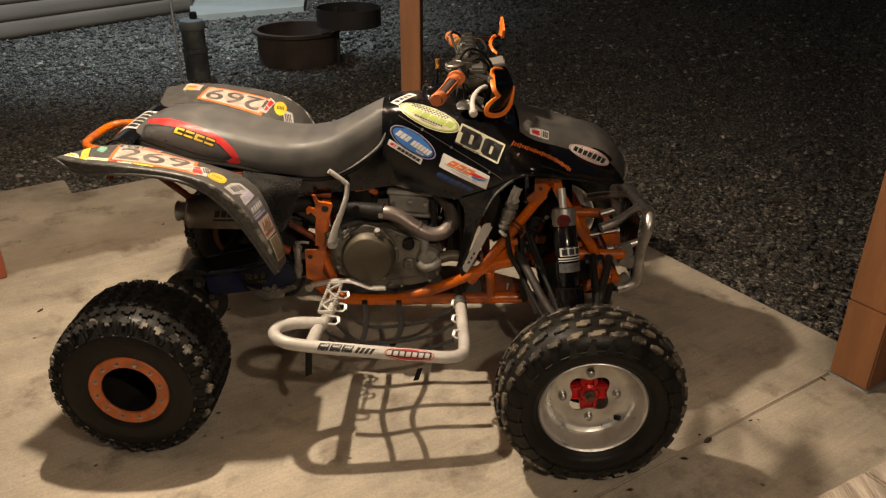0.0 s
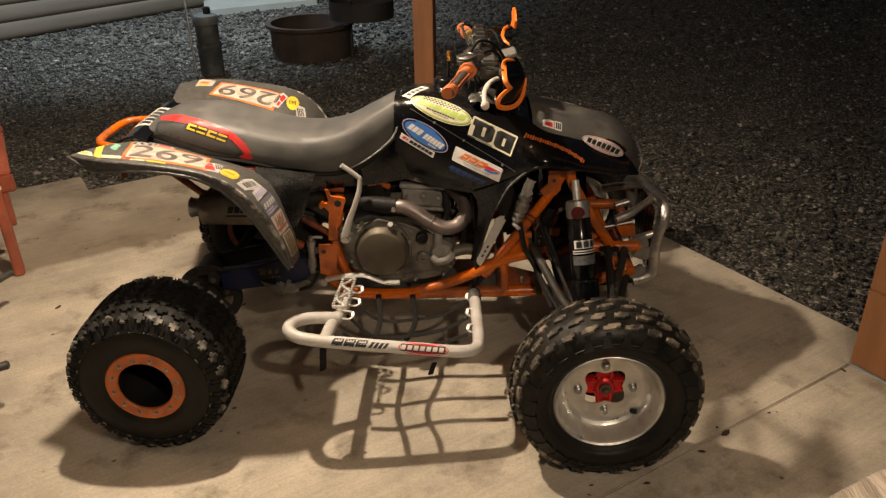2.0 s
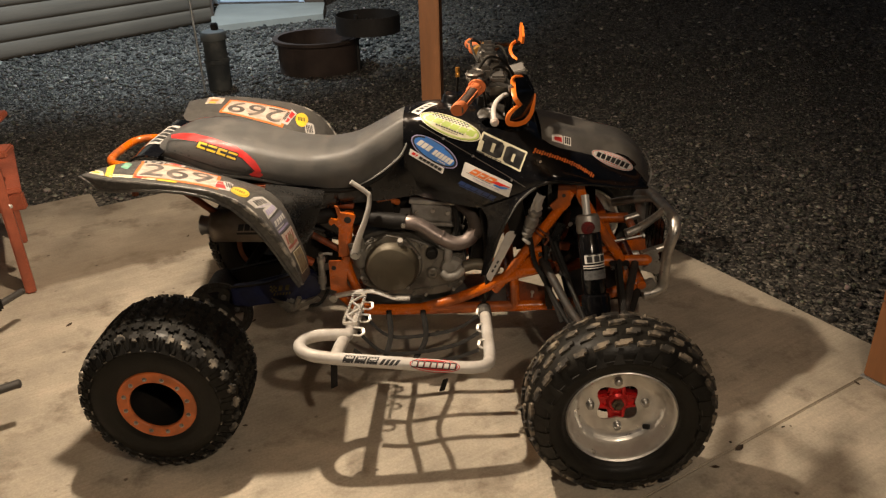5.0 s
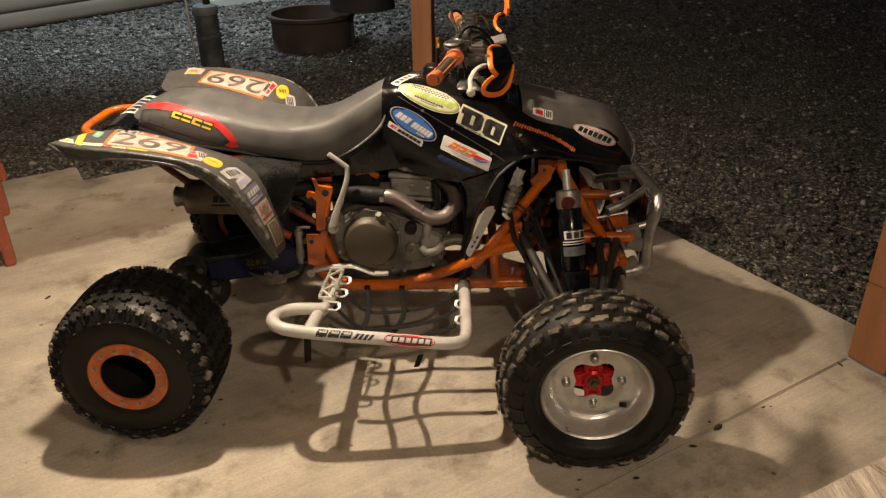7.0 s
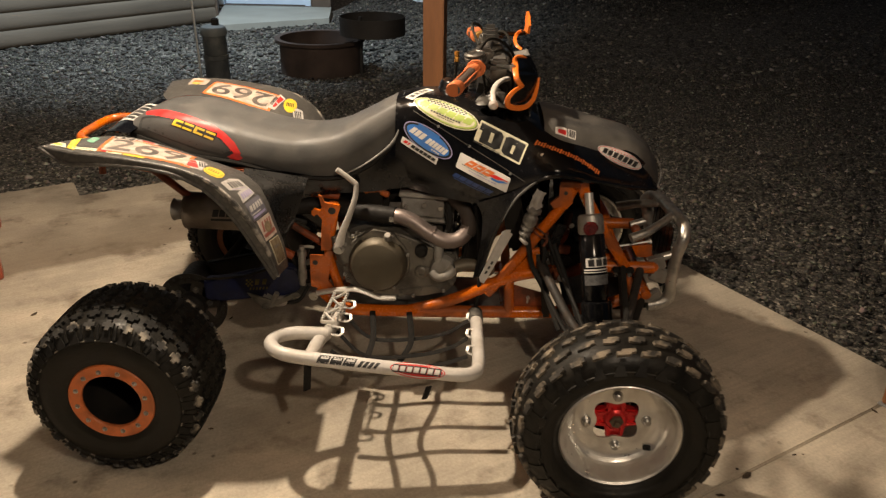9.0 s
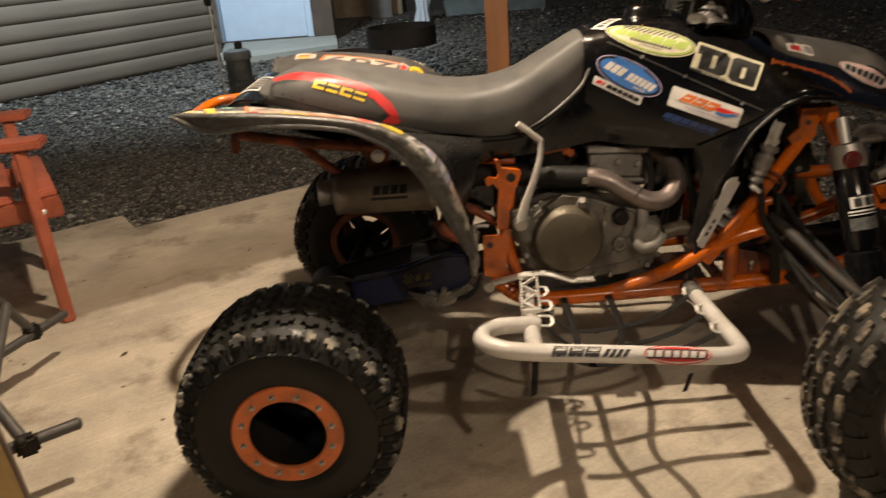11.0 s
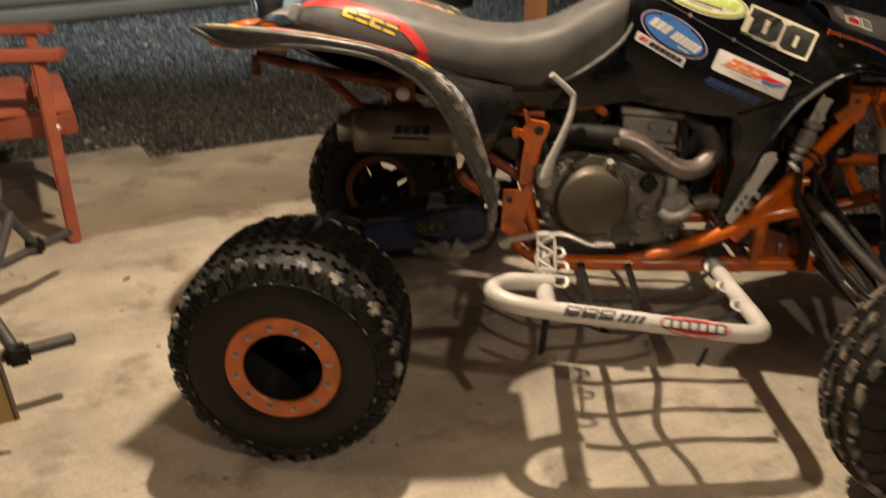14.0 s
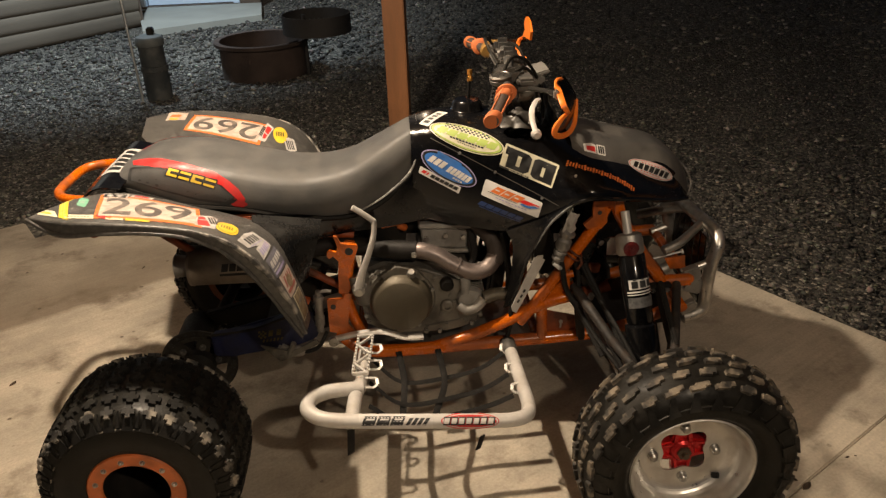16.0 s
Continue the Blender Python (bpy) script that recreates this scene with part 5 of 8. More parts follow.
lathe(bm, (-0.238, -0.135, 0.435), (0, -1, 0), [(0.092, 0), (0.091, 0.022), (0.088, 0.034), (0.079, 0.051), (0.075, 0.054), (0.0, 0.055)], 56)
part("clutch_cover", bm, COVER, ENGINE, "round bronze-grey clutch cover")
bm = bmesh.new()
lathe(bm, (-0.240, -0.134, 0.436), (0, -1, 0), [(0.102, 0), (0.102, 0.008), (0.098, 0.014), (0.0, 0.014)], 48)
plate(bm, [(-0.29, 0.525), (-0.25, 0.548), (-0.195, 0.540), (-0.165, 0.505), (-0.20, 0.49), (-0.28, 0.50)], 0.022, lambda u, v, w: V(u, -0.160 + w, v))
part("clutch_housing", bm, CASE, ENGINE)
for x, z in [(-0.248 + 0.105 * math.cos(w), 0.440 + 0.105 * math.sin(w)) for w in (0.25, 1.0, 2.25, 2.6, 3.6, 4.6, 5.3)] + [(-0.01, 0.44), (-0.035, 0.345), (-0.13, 0.325)]:
    bm = bmesh.new()
    lathe(bm, (x, -0.150, z), (0, -1, 0), [(0.0062, 0), (0.0062, 0.007), (0.004, 0.008), (0.004, 0.011), (0.0, 0.011)], 8)
    part("bolt", bm, ALU_DULL, ENGINE)
for x, z in ((-0.205, 0.525), (-0.14, 0.50), (-0.345, 0.45), (-0.335, 0.37), (-0.27, 0.325), (-0.17, 0.325), (-0.11, 0.345), (-0.05, 0.35), (-0.085, 0.415), (-0.095, 0.46), (-0.01, 0.37), (-0.30, 0.53)):
    bm = bmesh.new()
    lathe(bm, (x, -0.142, z), (0, -1, 0), [(0.0072, 0), (0.0072, 0.008), (0.0045, 0.009), (0.0045, 0.013), (0.0, 0.013)], 10)
    part("bolt", bm, CASE, ENGINE)
bm = bmesh.new()
lathe(bm, (-0.205, -0.158, 0.520), (0, -0.6, 0.8), [(0.013, 0), (0.013, 0.010), (0.009, 0.016), (0.009, 0.024), (0, 0.024)], 12)
part("filler_plug", bm, ALU_DULL, ENGINE)
bm = bmesh.new()
lathe(bm, (-0.105, -0.140, 0.480), (0, -1, 0), [(0.020, 0), (0.020, 0.020), (0.014, 0.026), (0, 0.026)], 16)
part("oil_cap", bm, BLACK_METAL, ENGINE)
bm = bmesh.new()
lathe(bm, (-0.105, -0.140, 0.405), (0, -1, 0), [(0.021, 0), (0.020, 0.012), (0.015, 0.016), (0.008, 0.016), (0.007, 0.011), (0.0, 0.011)], 20)
part("shaft_cover", bm, CASE, ENGINE)
for a, b in (((-0.175, 0.338), (-0.02, 0.362)), ((-0.13, 0.372), (-0.09, 0.452)), ((-0.07, 0.36), (-0.065, 0.40))):
    bm = bmesh.new()
    beam(bm, (a[0], -0.144, a[1]), (b[0], -0.144, b[1]), 0.006, 0.006, (0, 1, 0), 0.002)
    part("casting_rib", bm, CASE, ENGINE, smooth=False)
# water pump with its outlet and hose
bm = bmesh.new()
lathe(bm, (-0.038, -0.138, 0.425), (0, -1, 0), [(0.040, 0), (0.040, 0.016), (0.034, 0.026), (0.018, 0.030), (0.0, 0.032)], 24)
tube(bm, [(-0.070, -0.158, 0.415), (-0.050, -0.168, 0.400), (-0.020, -0.168, 0.412), (0.0, -0.166, 0.436)], 0.016, 10)
tube(bm, [(-0.052, -0.155, 0.45), (-0.050, -0.150, 0.50), (-0.048, -0.140, 0.53)], 0.015, 10)
part("water_pump", bm, CAST_ALU, ENGINE)
bm = bmesh.new()
tube(bm, [(0.0, -0.165, 0.435), (0.035, -0.160, 0.442), (0.075, -0.150, 0.432), (0.11, -0.13, 0.41)], 0.019, 12)
part("coolant_hose", bm, mat("brown_hose", (0.10, 0.085, 0.06), 0.6, vary=0.3), quad)
# cylinder with its head
bm = bmesh.new()
plate(bm, [(-0.185, 0.535), (-0.175, 0.60), (-0.01, 0.59), (-0.01, 0.53)], 0.13, lambda u, v, w: V(u, -0.066 + w, v))
plate(bm, [(-0.166, 0.570), (-0.172, 0.630), (-0.032, 0.622), (-0.042, 0.560)], 0.17, lambda u, v, w: V(u, -0.088 + w, v))
plate(bm, [(-0.178, 0.632), (-0.176, 0.648), (-0.024, 0.640), (-0.026, 0.624)], 0.19, lambda u, v, w: V(u, -0.098 + w, v))
plate(bm, [(-0.178, 0.556), (-0.178, 0.568), (-0.034, 0.558), (-0.034, 0.546)], 0.18, lambda u, v, w: V(u, -0.096 + w, v))
bmesh.ops.bevel(bm, geom=list(bm.edges), offset=0.004, segments=1, affect="EDGES")
part("cylinder", bm, CAST_ALU, ENGINE, smooth=False)
for x, z in ((-0.155, 0.60), (-0.10, 0.606), (-0.05, 0.598)):
    bm = bmesh.new()
    lathe(bm, (x, -0.088, z), (0, -1, 0), [(0.007, 0), (0.007, 0.010), (0, 0.010)], 8)
    part("bolt", bm, STEEL, ENGINE)

# dark blocks and a hose added to cover the pale gap beside the cylinder
bm = bmesh.new()
block(bm, (-0.004, 0.04, 0.56), (0.018, 0.03, 0.12), Matrix.Rotation(0.1, 3, "Y"), 0.004)
block(bm, (0.018, 0.05, 0.47), (0.035, 0.03, 0.05), Matrix.Rotation(0.4, 3, "Y"), 0.006)
tube(bm, [(0.010, 0.0, 0.66), (0.016, -0.01, 0.58), (0.004, -0.02, 0.52)], 0.006, 8)
part("cam_tensioner", bm, BLACK_METAL, ENGINE, smooth=False)

# ---- exhaust ----
EXH = [(-0.045, -0.06, 0.622), (0.0, -0.085, 0.622), (0.032, -0.110, 0.594), (0.040, -0.132, 0.554), (0.010, -0.148, 0.522), (-0.035, -0.155, 0.518), (-0.085, -0.150, 0.542), (-0.130, -0.142, 0.571), (-0.165, -0.136, 0.583), (-0.19, -0.132, 0.584)]
bm = bmesh.new()
tube(bm, EXH[3:9] + [(-0.187, -0.1325, 0.584)], 0.0240, 16)
HEADER = part("exhaust_header", bm, PIPE, quad, "heat-stained exhaust header pipe")
bm = bmesh.new()
tube(bm, EXH[:4] + [(0.032, -0.139, 0.538)], 0.0243, 14)
part("header_bend", bm, PIPE_BROWN, HEADER, "brown-stained bend of the header pipe")
bm = bmesh.new()
tube(bm, [(-0.185, -0.1327, 0.584), (-0.26, -0.118, 0.586), (-0.34, -0.098, 0.592), (-0.43, -0.095, 0.598), (-0.52, -0.13, 0.606)], 0.0285, 14)
part("heat_shield", bm, PIPE_BLACK, HEADER)
bm = bmesh.new()
block(bm, (-0.194, -0.1590, 0.584), (0.014, 0.008, 0.016), None, 0.002)
lathe(bm, (-0.194, -0.1630, 0.584), (0, -1, 0), [(0.004, 0), (0.004, 0.002), (0, 0.002)], 8)
part("pipe_clamp", bm, STEEL, HEADER, "small bright pipe clamp")
bm = bmesh.new()
lathe(bm, (-0.075, -0.152, 0.540), (0.75, 0, -0.6), [(0.0245, -0.002), (0.0245, 0.002), (0.022, 0.002), (0.022, -0.002)], 18, close=True)
part("weld_bead", bm, PIPE, HEADER)
MUF = V(-0.80, -0.195, 0.612)
bm = bmesh.new()
lathe(bm, MUF, (1, 0, -0.02), [(0.040, 0.0), (0.055, 0.004), (0.0555, 0.012), (0.054, 0.014), (0.054, 0.22), (0.0555, 0.222), (0.0555, 0.230), (0.050, 0.236), (0.028, 0.275), (0.026, 0.30)], 36)
MUFFLER_CAN = part("muffler", bm, MUFFLER, quad, "smoke-stained metal muffler can")
bm = bmesh.new()
lathe(bm, MUF, (-1, 0, 0), [(0.028, -0.01), (0.030, 0.028), (0.033, 0.034), (0.031, 0.036), (0.026, 0.03), (0.025, -0.01)], 24, close=True)
part("muffler_tip", bm, ALU_DULL, MUFFLER_CAN)
bm = bmesh.new()
block(bm, (-0.69, -0.175, 0.685), (0.055, 0.012, 0.085), None, 0.004)
block(bm, (-0.69, -0.15, 0.722), (0.16, 0.03, 0.014), None, 0.004)
part("muffler_bracket", bm, SUB_ORANGE, quad, "red-orange muffler bracket", smooth=False)
bm = bmesh.new()
lathe(bm, (-0.69, -0.181, 0.690), (0, -1, 0), [(0.016, 0), (0.016, 0.005), (0.009, 0.006), (0.009, 0.010), (0, 0.010)], 14)
part("bolt", bm, ALU, MUFFLER_CAN)

# ---- swing arm, axle, chain parts ----
bm = bmesh.new()
tube(bm, [(REAR_X, -0.47, REAR_Z), (REAR_X + 0.075, 0.47, REAR_Z)], 0.019, 14)
lathe(bm, (REAR_X, -0.10, REAR_Z), (0, 1, 0), [(0.052, 0), (0.055, 0.01), (0.055, 0.19), (0.052, 0.20)], 24)
AXLE = part("rear_axle", bm, BLACK_METAL, quad)
bm = bmesh.new()
for s in (-1, 1):
    beam(bm, (-0.40, s * 0.10, 0.375), (REAR_X + 0.03, s * 0.085, 0.275), 0.055, 0.03, (0, 1, 0), 0.006)
beam(bm, (-0.62, -0.09, 0.335), (-0.62, 0.09, 0.335), 0.05, 0.04, (0, 0, 1), 0.006)
part("swing_arm", bm, BLACK_METAL, quad, smooth=False)
DISC = V(-0.850, -0.120, REAR_Z)
bm = bmesh.new()
lathe(bm, DISC, (0, 1, 0), [(0.112, 0), (0.112, 0.005), (0.090, 0.005), (0.090, 0.0)], 56, close=True)
lathe(bm, DISC + V(0, -0.004, 0), (0, 1, 0), [(0.092, 0), (0.092, 0.008), (0.083, 0.008), (0.080, 0.0)], 48, close=True)
for k in range(6):
    a = 2 * math.pi * k / 6 + 0.2
    d = V(math.cos(a), 0, math.sin(a))
    beam(bm, DISC + d * 0.03, DISC + d * 0.086, 0.040, 0.006, (0, 1, 0), 0.001)
DISK = part("brake_disc", bm, mat("oily_steel", (0.040, 0.036, 0.030), 0.45, metal=0.3, vary=0.4, scale=20, fine=120, bump=0.03, dirt=(0.012, 0.010, 0.008), amount=0.8, dirt_scale=24), quad, "oily dark rear sprocket with a rim of holes")
for k in range(24):
    a = 2 * math.pi * k / 24
    bm = bmesh.new()
    lathe(bm, DISC + V(0.101 * math.cos(a), -0.0012, 0.101 * math.sin(a)), (0, 1, 0), [(0.0042, 0), (0.0042, 0.002), (0, 0.002)], 8)
    part("rim_hole", bm, INK, DISK)
bm = bmesh.new()
lathe(bm, DISC + V(0, -0.055, 0), (0, 1, 0), [(0.0, 0.0), (0.020, 0.0), (0.022, 0.004), (0.024, 0.020), (0.046, 0.030), (0.050, 0.055)], 24)
part("sprocket_hub", bm, BLACK_METAL, DISK)
for k in range(6):
    a = 2 * math.pi * k / 6 + 0.2
    bm = bmesh.new()
    lathe(bm, DISC + V(0.060 * math.cos(a), -0.003, 0.060 * math.sin(a)), (0, -1, 0), [(0.010, 0), (0.010, 0.006), (0.006, 0.007), (0.006, 0.012), (0, 0.012)], 8)
    part("bolt", bm, GREY_METAL, DISK)
# blue case saver and chain guard beside the rear upright
bm = bmesh.new()
plate(bm, [(-0.795, 0.284), (-0.795, 0.352), (-0.720, 0.360), (-0.661, 0.369), (-0.594, 0.392), (-0.532, 0.410), (-0.500, 0.405), (-0.484, 0.380), (-0.480, 0.350), (-0.495, 0.322), (-0.558, 0.300), (-0.654, 0.300), (-0.737, 0.277)], 0.04, lambda u, v, w: V(u, -0.150 + w, v))
bmesh.ops.bevel(bm, geom=list(bm.edges), offset=0.006, segments=2, affect="EDGES")
GUARD = part("chain_guard", bm, BLUE_PART, quad, "grimy blue chain guard with a faint yellow mark")
bm = bmesh.new()
tube(bm, [(-0.80, -0.147, 0.356), (-0.720, -0.150, 0.364), (-0.661, -0.150, 0.373), (-0.594, -0.150, 0.396), (-0.532, -0.149, 0.414)], 0.004, 8)
part("chain", bm, BLACK_METAL, GUARD, "greasy run of the drive chain")
bm = bmesh.new()
plate(bm, [(-0.652, 0.325), (-0.604, 0.269), (-0.590, 0.269), (-0.481, 0.321), (-0.493, 0.334), (-0.548, 0.306), (-0.577, 0.302), (-0.615, 0.314)], 0.006, lambda u, v, w: V(u, -0.172 + w, v))
tube(bm, [(-0.575, -0.168, 0.288), (-0.556, -0.172, 0.328)], 0.0085, 10)
lathe(bm, (-0.597, -0.168, 0.281), (0, -1, 0), [(0.010, 0), (0.010, 0.008), (0.005, 0.010), (0, 0.010)], 12)
part("guard_plate", bm, CASE, quad, "dull metal plate below the chain guard", smooth=False)
bm = bmesh.new()
block(bm, (-0.575, -0.14, 0.290), (0.07, 0.04, 0.028), Matrix.Rotation(0.5, 3, "Y"), 0.008)
lathe(bm, (-0.545, -0.160, 0.296), (0, -1, 0), [(0.018, 0), (0.018, 0.008), (0.008, 0.010), (0, 0.010)], 14)
part("brake_caliper", bm, ALU_DULL, quad)
# rear master cylinder
bm = bmesh.new()
lathe(bm, (-0.478, -0.150, 0.350), (0.04, -0.02, 1), [(0.010, 0), (0.010, 0.02), (0.0145, 0.022), (0.0145, 0.05), (0.012, 0.052), (0.012, 0.10), (0.0145, 0.102), (0.0145, 0.118), (0.008, 0.122), (0.008, 0.135), (0, 0.135)], 16)
tube(bm, [(-0.473, -0.15, 0.478), (-0.455, -0.15, 0.482), (-0.435, -0.15, 0.480)], 0.005, 6)
part("brake_cylinder", bm, ALU_DULL, quad)
bm = bmesh.new()
tube(bm, [(-0.505, -0.14, 0.445), (-0.545, -0.15, 0.475), (-0.56, -0.14, 0.50)], 0.014, 8)
part("rear_stay", bm, SUB_ORANGE, quad)
bm = bmesh.new()
tube(bm, [(-0.50, -0.12, 0.40), (-0.53, -0.14, 0.50), (-0.50, -0.13, 0.56), (-0.46, -0.12, 0.55)], 0.007, 8)
tube(bm, [(-0.46, -0.15, 0.345), (-0.49, -0.16, 0.30), (-0.54, -0.16, 0.285)], 0.006, 8)
part("rear_hose", bm, BLACK_RUBBER, quad)
# air box, battery and shock between the frame rails, black
bm = bmesh.new()
block(bm, (-0.50, 0.02, 0.60), (0.24, 0.20, 0.19), Matrix.Rotation(0.2, 3, "Y"), 0.02)
part("air_box", bm, BLACK_PLASTIC, quad)
bm = bmesh.new()
sheet(bm, resample([[(-0.98, y, 0.800) for y in (-0.16, 0, 0.16)], [(-0.80, y, 0.745 - abs(y) * 0.1) for y in (-0.15, 0, 0.15)], [(-0.62, y, 0.690 - abs(y) * 0.1) for y in (-0.14, 0, 0.14)], [(-0.44, y, 0.640) for y in (-0.12, 0, 0.12)]], 12, 18), 0.004)
part("undertray", bm, BLACK_RUBBER, quad, "matt black tray under the seat")
bm = bmesh.new()
lathe(bm, (-0.55, 0.0, 0.34), (0.35, 0, 1), [(0.035, 0), (0.035, 0.05), (0.045, 0.06), (0.045, 0.2), (0.03, 0.21), (0.03, 0.3)], 20)
part("rear_shock", bm, BLACK_METAL, quad)
bm = bmesh.new()
block(bm, (0.17, 0.0, 0.60), (0.06, 0.24, 0.26), Matrix.Rotation(-0.2, 3, "Y"), 0.01)
part("radiator", bm, BLACK_METAL, quad)
bm = bmesh.new()
block(bm, (-0.02, 0.0, 0.80), (0.30, 0.19, 0.17), None, 0.03)
part("fuel_tank", bm, BLACK_PLASTIC, quad)

# ---- kick lever and brake pedal ----
bm = bmesh.new()
tube(bm, [(-0.356, -0.165, 0.488), (-0.342, -0.166, 0.540), (-0.318, -0.162, 0.600), (-0.302, -0.150, 0.650), (-0.299, -0.140, 0.688)], [0.0165, 0.0125, 0.0100, 0.0092, 0.0092], 10, flat=0.75)
tube(bm, [(-0.299, -0.140, 0.686), (-0.325, -0.144, 0.710), (-0.354, -0.148, 0.734)], 0.0080, 10)
KICK = part("kick_lever", bm, ALU_BARE, quad, "bare aluminium kick-start lever")
bm = bmesh.new()
lathe(bm, (-0.356, -0.160, 0.487), (0, -1, 0), [(0.018, -0.06), (0.018, 0.012), (0.011, 0.014), (0.011, 0.024), (0, 0.024)], 16)
part("pivot_bolt", bm, STEEL, KICK)
bm = bmesh.new()
lathe(bm, (-0.352, -0.125, 0.492), (0.3, 0.0, -0.9), [(0.03, -0.03), (0.034, 0.02), (0.036, 0.06), (0.02, 0.08)], 16)
part("kick_boss", bm, CASE, ENGINE)
bm = bmesh.new()
tube(bm, [(-0.455, -0.155, 0.318), (-0.40, -0.165, 0.336), (-0.345, -0.178, 0.352), (-0.300, -0.185, 0.356), (-0.265, -0.188, 0.345), (-0.235, -0.190, 0.333), (-0.205, -0.190, 0.332), (-0.185, -0.188, 0.333)], [0.0135, 0.013, 0.0125, 0.012, 0.011, 0.010, 0.009, 0.008], 8, flat=0.6)
PEDAL = part("brake_pedal", bm, ALU_BARE, quad, "dull aluminium brake pedal")
bm = bmesh.new()
block(bm, (-0.203, -0.198, 0.338), (0.046, 0.030, 0.007), None, 0.002)
for k in range(4):
    block(bm, (-0.218 + 0.010 * k, -0.210, 0.341), (0.004, 0.006, 0.006), None, 0.001)
part("pedal_teeth", bm, ALU_BARE, PEDAL, smooth=False)
bm = bmesh.new()
lathe(bm, (-0.442, -0.160, 0.320), (0, -1, 0), [(0.014, 0), (0.014, 0.012), (0.006, 0.013), (0, 0.013)], 14)
part("pedal_pivot", bm, STEEL, PEDAL)


# ---- nerf bar with foot peg and net ----
def nerf(s):
    m = lambda pts: [(x, s * y, z) for x, y, z in pts]
    bm = bmesh.new()
    tube(bm, m([(0.066, 0.185, 0.288), (0.070, 0.26, 0.288), (0.074, 0.38, 0.292), (0.076, 0.48, 0.298), (0.066, 0.535, 0.304), (0.030, 0.562, 0.312), (-0.04, 0.572, 0.322), (-0.16, 0.582, 0.340), (-0.30, 0.592, 0.360), (-0.40, 0.596, 0.374),
                (-0.450, 0.586, 0.380), (-0.479, 0.552, 0.380), (-0.475, 0.507, 0.376), (-0.44, 0.472, 0.368), (-0.40, 0.455, 0.360), (-0.352, 0.440, 0.350)]), 0.0185, 14)
    bar = part("nerf_bar", bm, NERF, quad, "worn silver-white nerf bar with a heel guard loop")
    bm = bmesh.new()
    tube(bm, m([(-0.352, 0.200, 0.300), (-0.356, 0.30, 0.305), (-0.362, 0.40, 0.325), (-0.368, 0.46, 0.342), (-0.372, 0.585, 0.362)]), 0.0185, 12)
    part("peg_tube", bm, NERF, bar)
    # foot peg: a flat toothed frame with zigzag rungs
    bm = bmesh.new()
    lo, hi = V(-0.345, 0.205, 0.356), V(-0.358, 0.375, 0.350)
    for dx in (-0.020, 0.020):
        beam(bm, m([lo + V(dx, 0, 0)])[0], m([hi + V(dx, 0, 0)])[0], 0.006, 0.010, (0, 0, 1), 0.001)
        for k in range(12):
            t = (k + 0.5) / 12
            block(bm, m([lo.lerp(hi, t) + V(dx, 0, 0.007)])[0], (0.005, 0.006, 0.005), None, 0)
    for q in (lo, hi):
        beam(bm, m([q + V(-0.020, 0, 0)])[0], m([q + V(0.020, 0, 0)])[0], 0.006, 0.010, (0, 0, 1), 0.001)
    for k in range(4):
        a, b = (-0.018, 0.018) if k % 2 else (0.018, -0.018)
        beam(bm, m([lo.lerp(hi, k / 4) + V(a, 0, 0)])[0], m([lo.lerp(hi, (k + 1) / 4) + V(b, 0, 0)])[0], 0.006, 0.008, (0, 0, 1), 0.001)
    part("foot_peg", bm, ALU_BARE, bar, "toothed aluminium foot peg", smooth=False)
    # spring clips that hold the net
    for base, way in (((0.074, 0.22, 0.29), (-1, 0, 0)), ((0.074, 0.32, 0.292), (-1, 0, 0)), ((0.076, 0.42, 0.297), (-1, 0, 0)), ((-0.335, 0.23, 0.325), (1, 0, 0)), ((-0.335, 0.31, 0.325), (1, 0, 0)), ((-0.345, 0.40, 0.332), (1, 0, 0))):
        x, y, z = base
        k = way[0]
        bm = bmesh.new()
        for p, q in (((0, -0.015, 0.010), (0.030, -0.013, 0.008)), ((0.030, -0.013, 0.008), (0.033, 0.004, 0.000)), ((0.033, 0.004, 0.000), (0.022, 0.012, -0.004)), ((0.022, 0.012, -0.004), (0.0, 0.013, 0.0))):
            beam(bm, *(m([(x + v[0] * k, y + v[1], z + v[2])])[0] for v in (p, q)), 0.0085, 0.003, (0, 0, 1), 0.0008)
        part("net_clip", bm, ALU, bar)
    # net straps, slack and uneven
    for y0, y1, sag in ((0.26, 0.24, 0.075), (0.375, 0.345, 0.065), (0.475, 0.44, 0.045)):
        bm = bmesh.new()
        tube(bm, m([(-0.335, y0, 0.318), (-0.25, y0 + 0.012, 0.312 - sag), (-0.12, (y0 + y1) / 2, 0.300 - sag), (-0.02, y1 + 0.008, 0.302 - sag * 0.7), (0.045, y1, 0.292)]), 0.0092, 6, 5, flat=0.3)
        part("net_strap", bm, WEBBING, bar)
    for x0, x1, sag in ((-0.255, -0.240, 0.06), (-0.140, -0.152, 0.07)):
        bm = bmesh.new()
        tube(bm, m([(x0, 0.185, 0.282), (x0 + 0.012, 0.28, 0.300 - sag), (x1 - 0.010, 0.42, 0.305 - sag), (x1, 0.52, 0.312), (x1, 0.570, 0.322 - 0.13 * x1)]), 0.0092, 6, 5, flat=0.3)
        part("net_strap", bm, WEBBING, bar)
    # loose strap ends
    for x, dx, ln in ((-0.375, -0.006, 0.085), (-0.055, -0.012, 0.040)):
        bm = bmesh.new()
        tube(bm, m([(x, 0.588, 0.350 - 0.06 * (x > -0.2)), (x + dx, 0.592, 0.352 - 0.06 * (x > -0.2) - ln)]), 0.012, 6, 3, flat=0.2)
        part("strap_end", bm, WEBBING, bar)
    return bar


NERFS = [nerf(-1), nerf(1)]


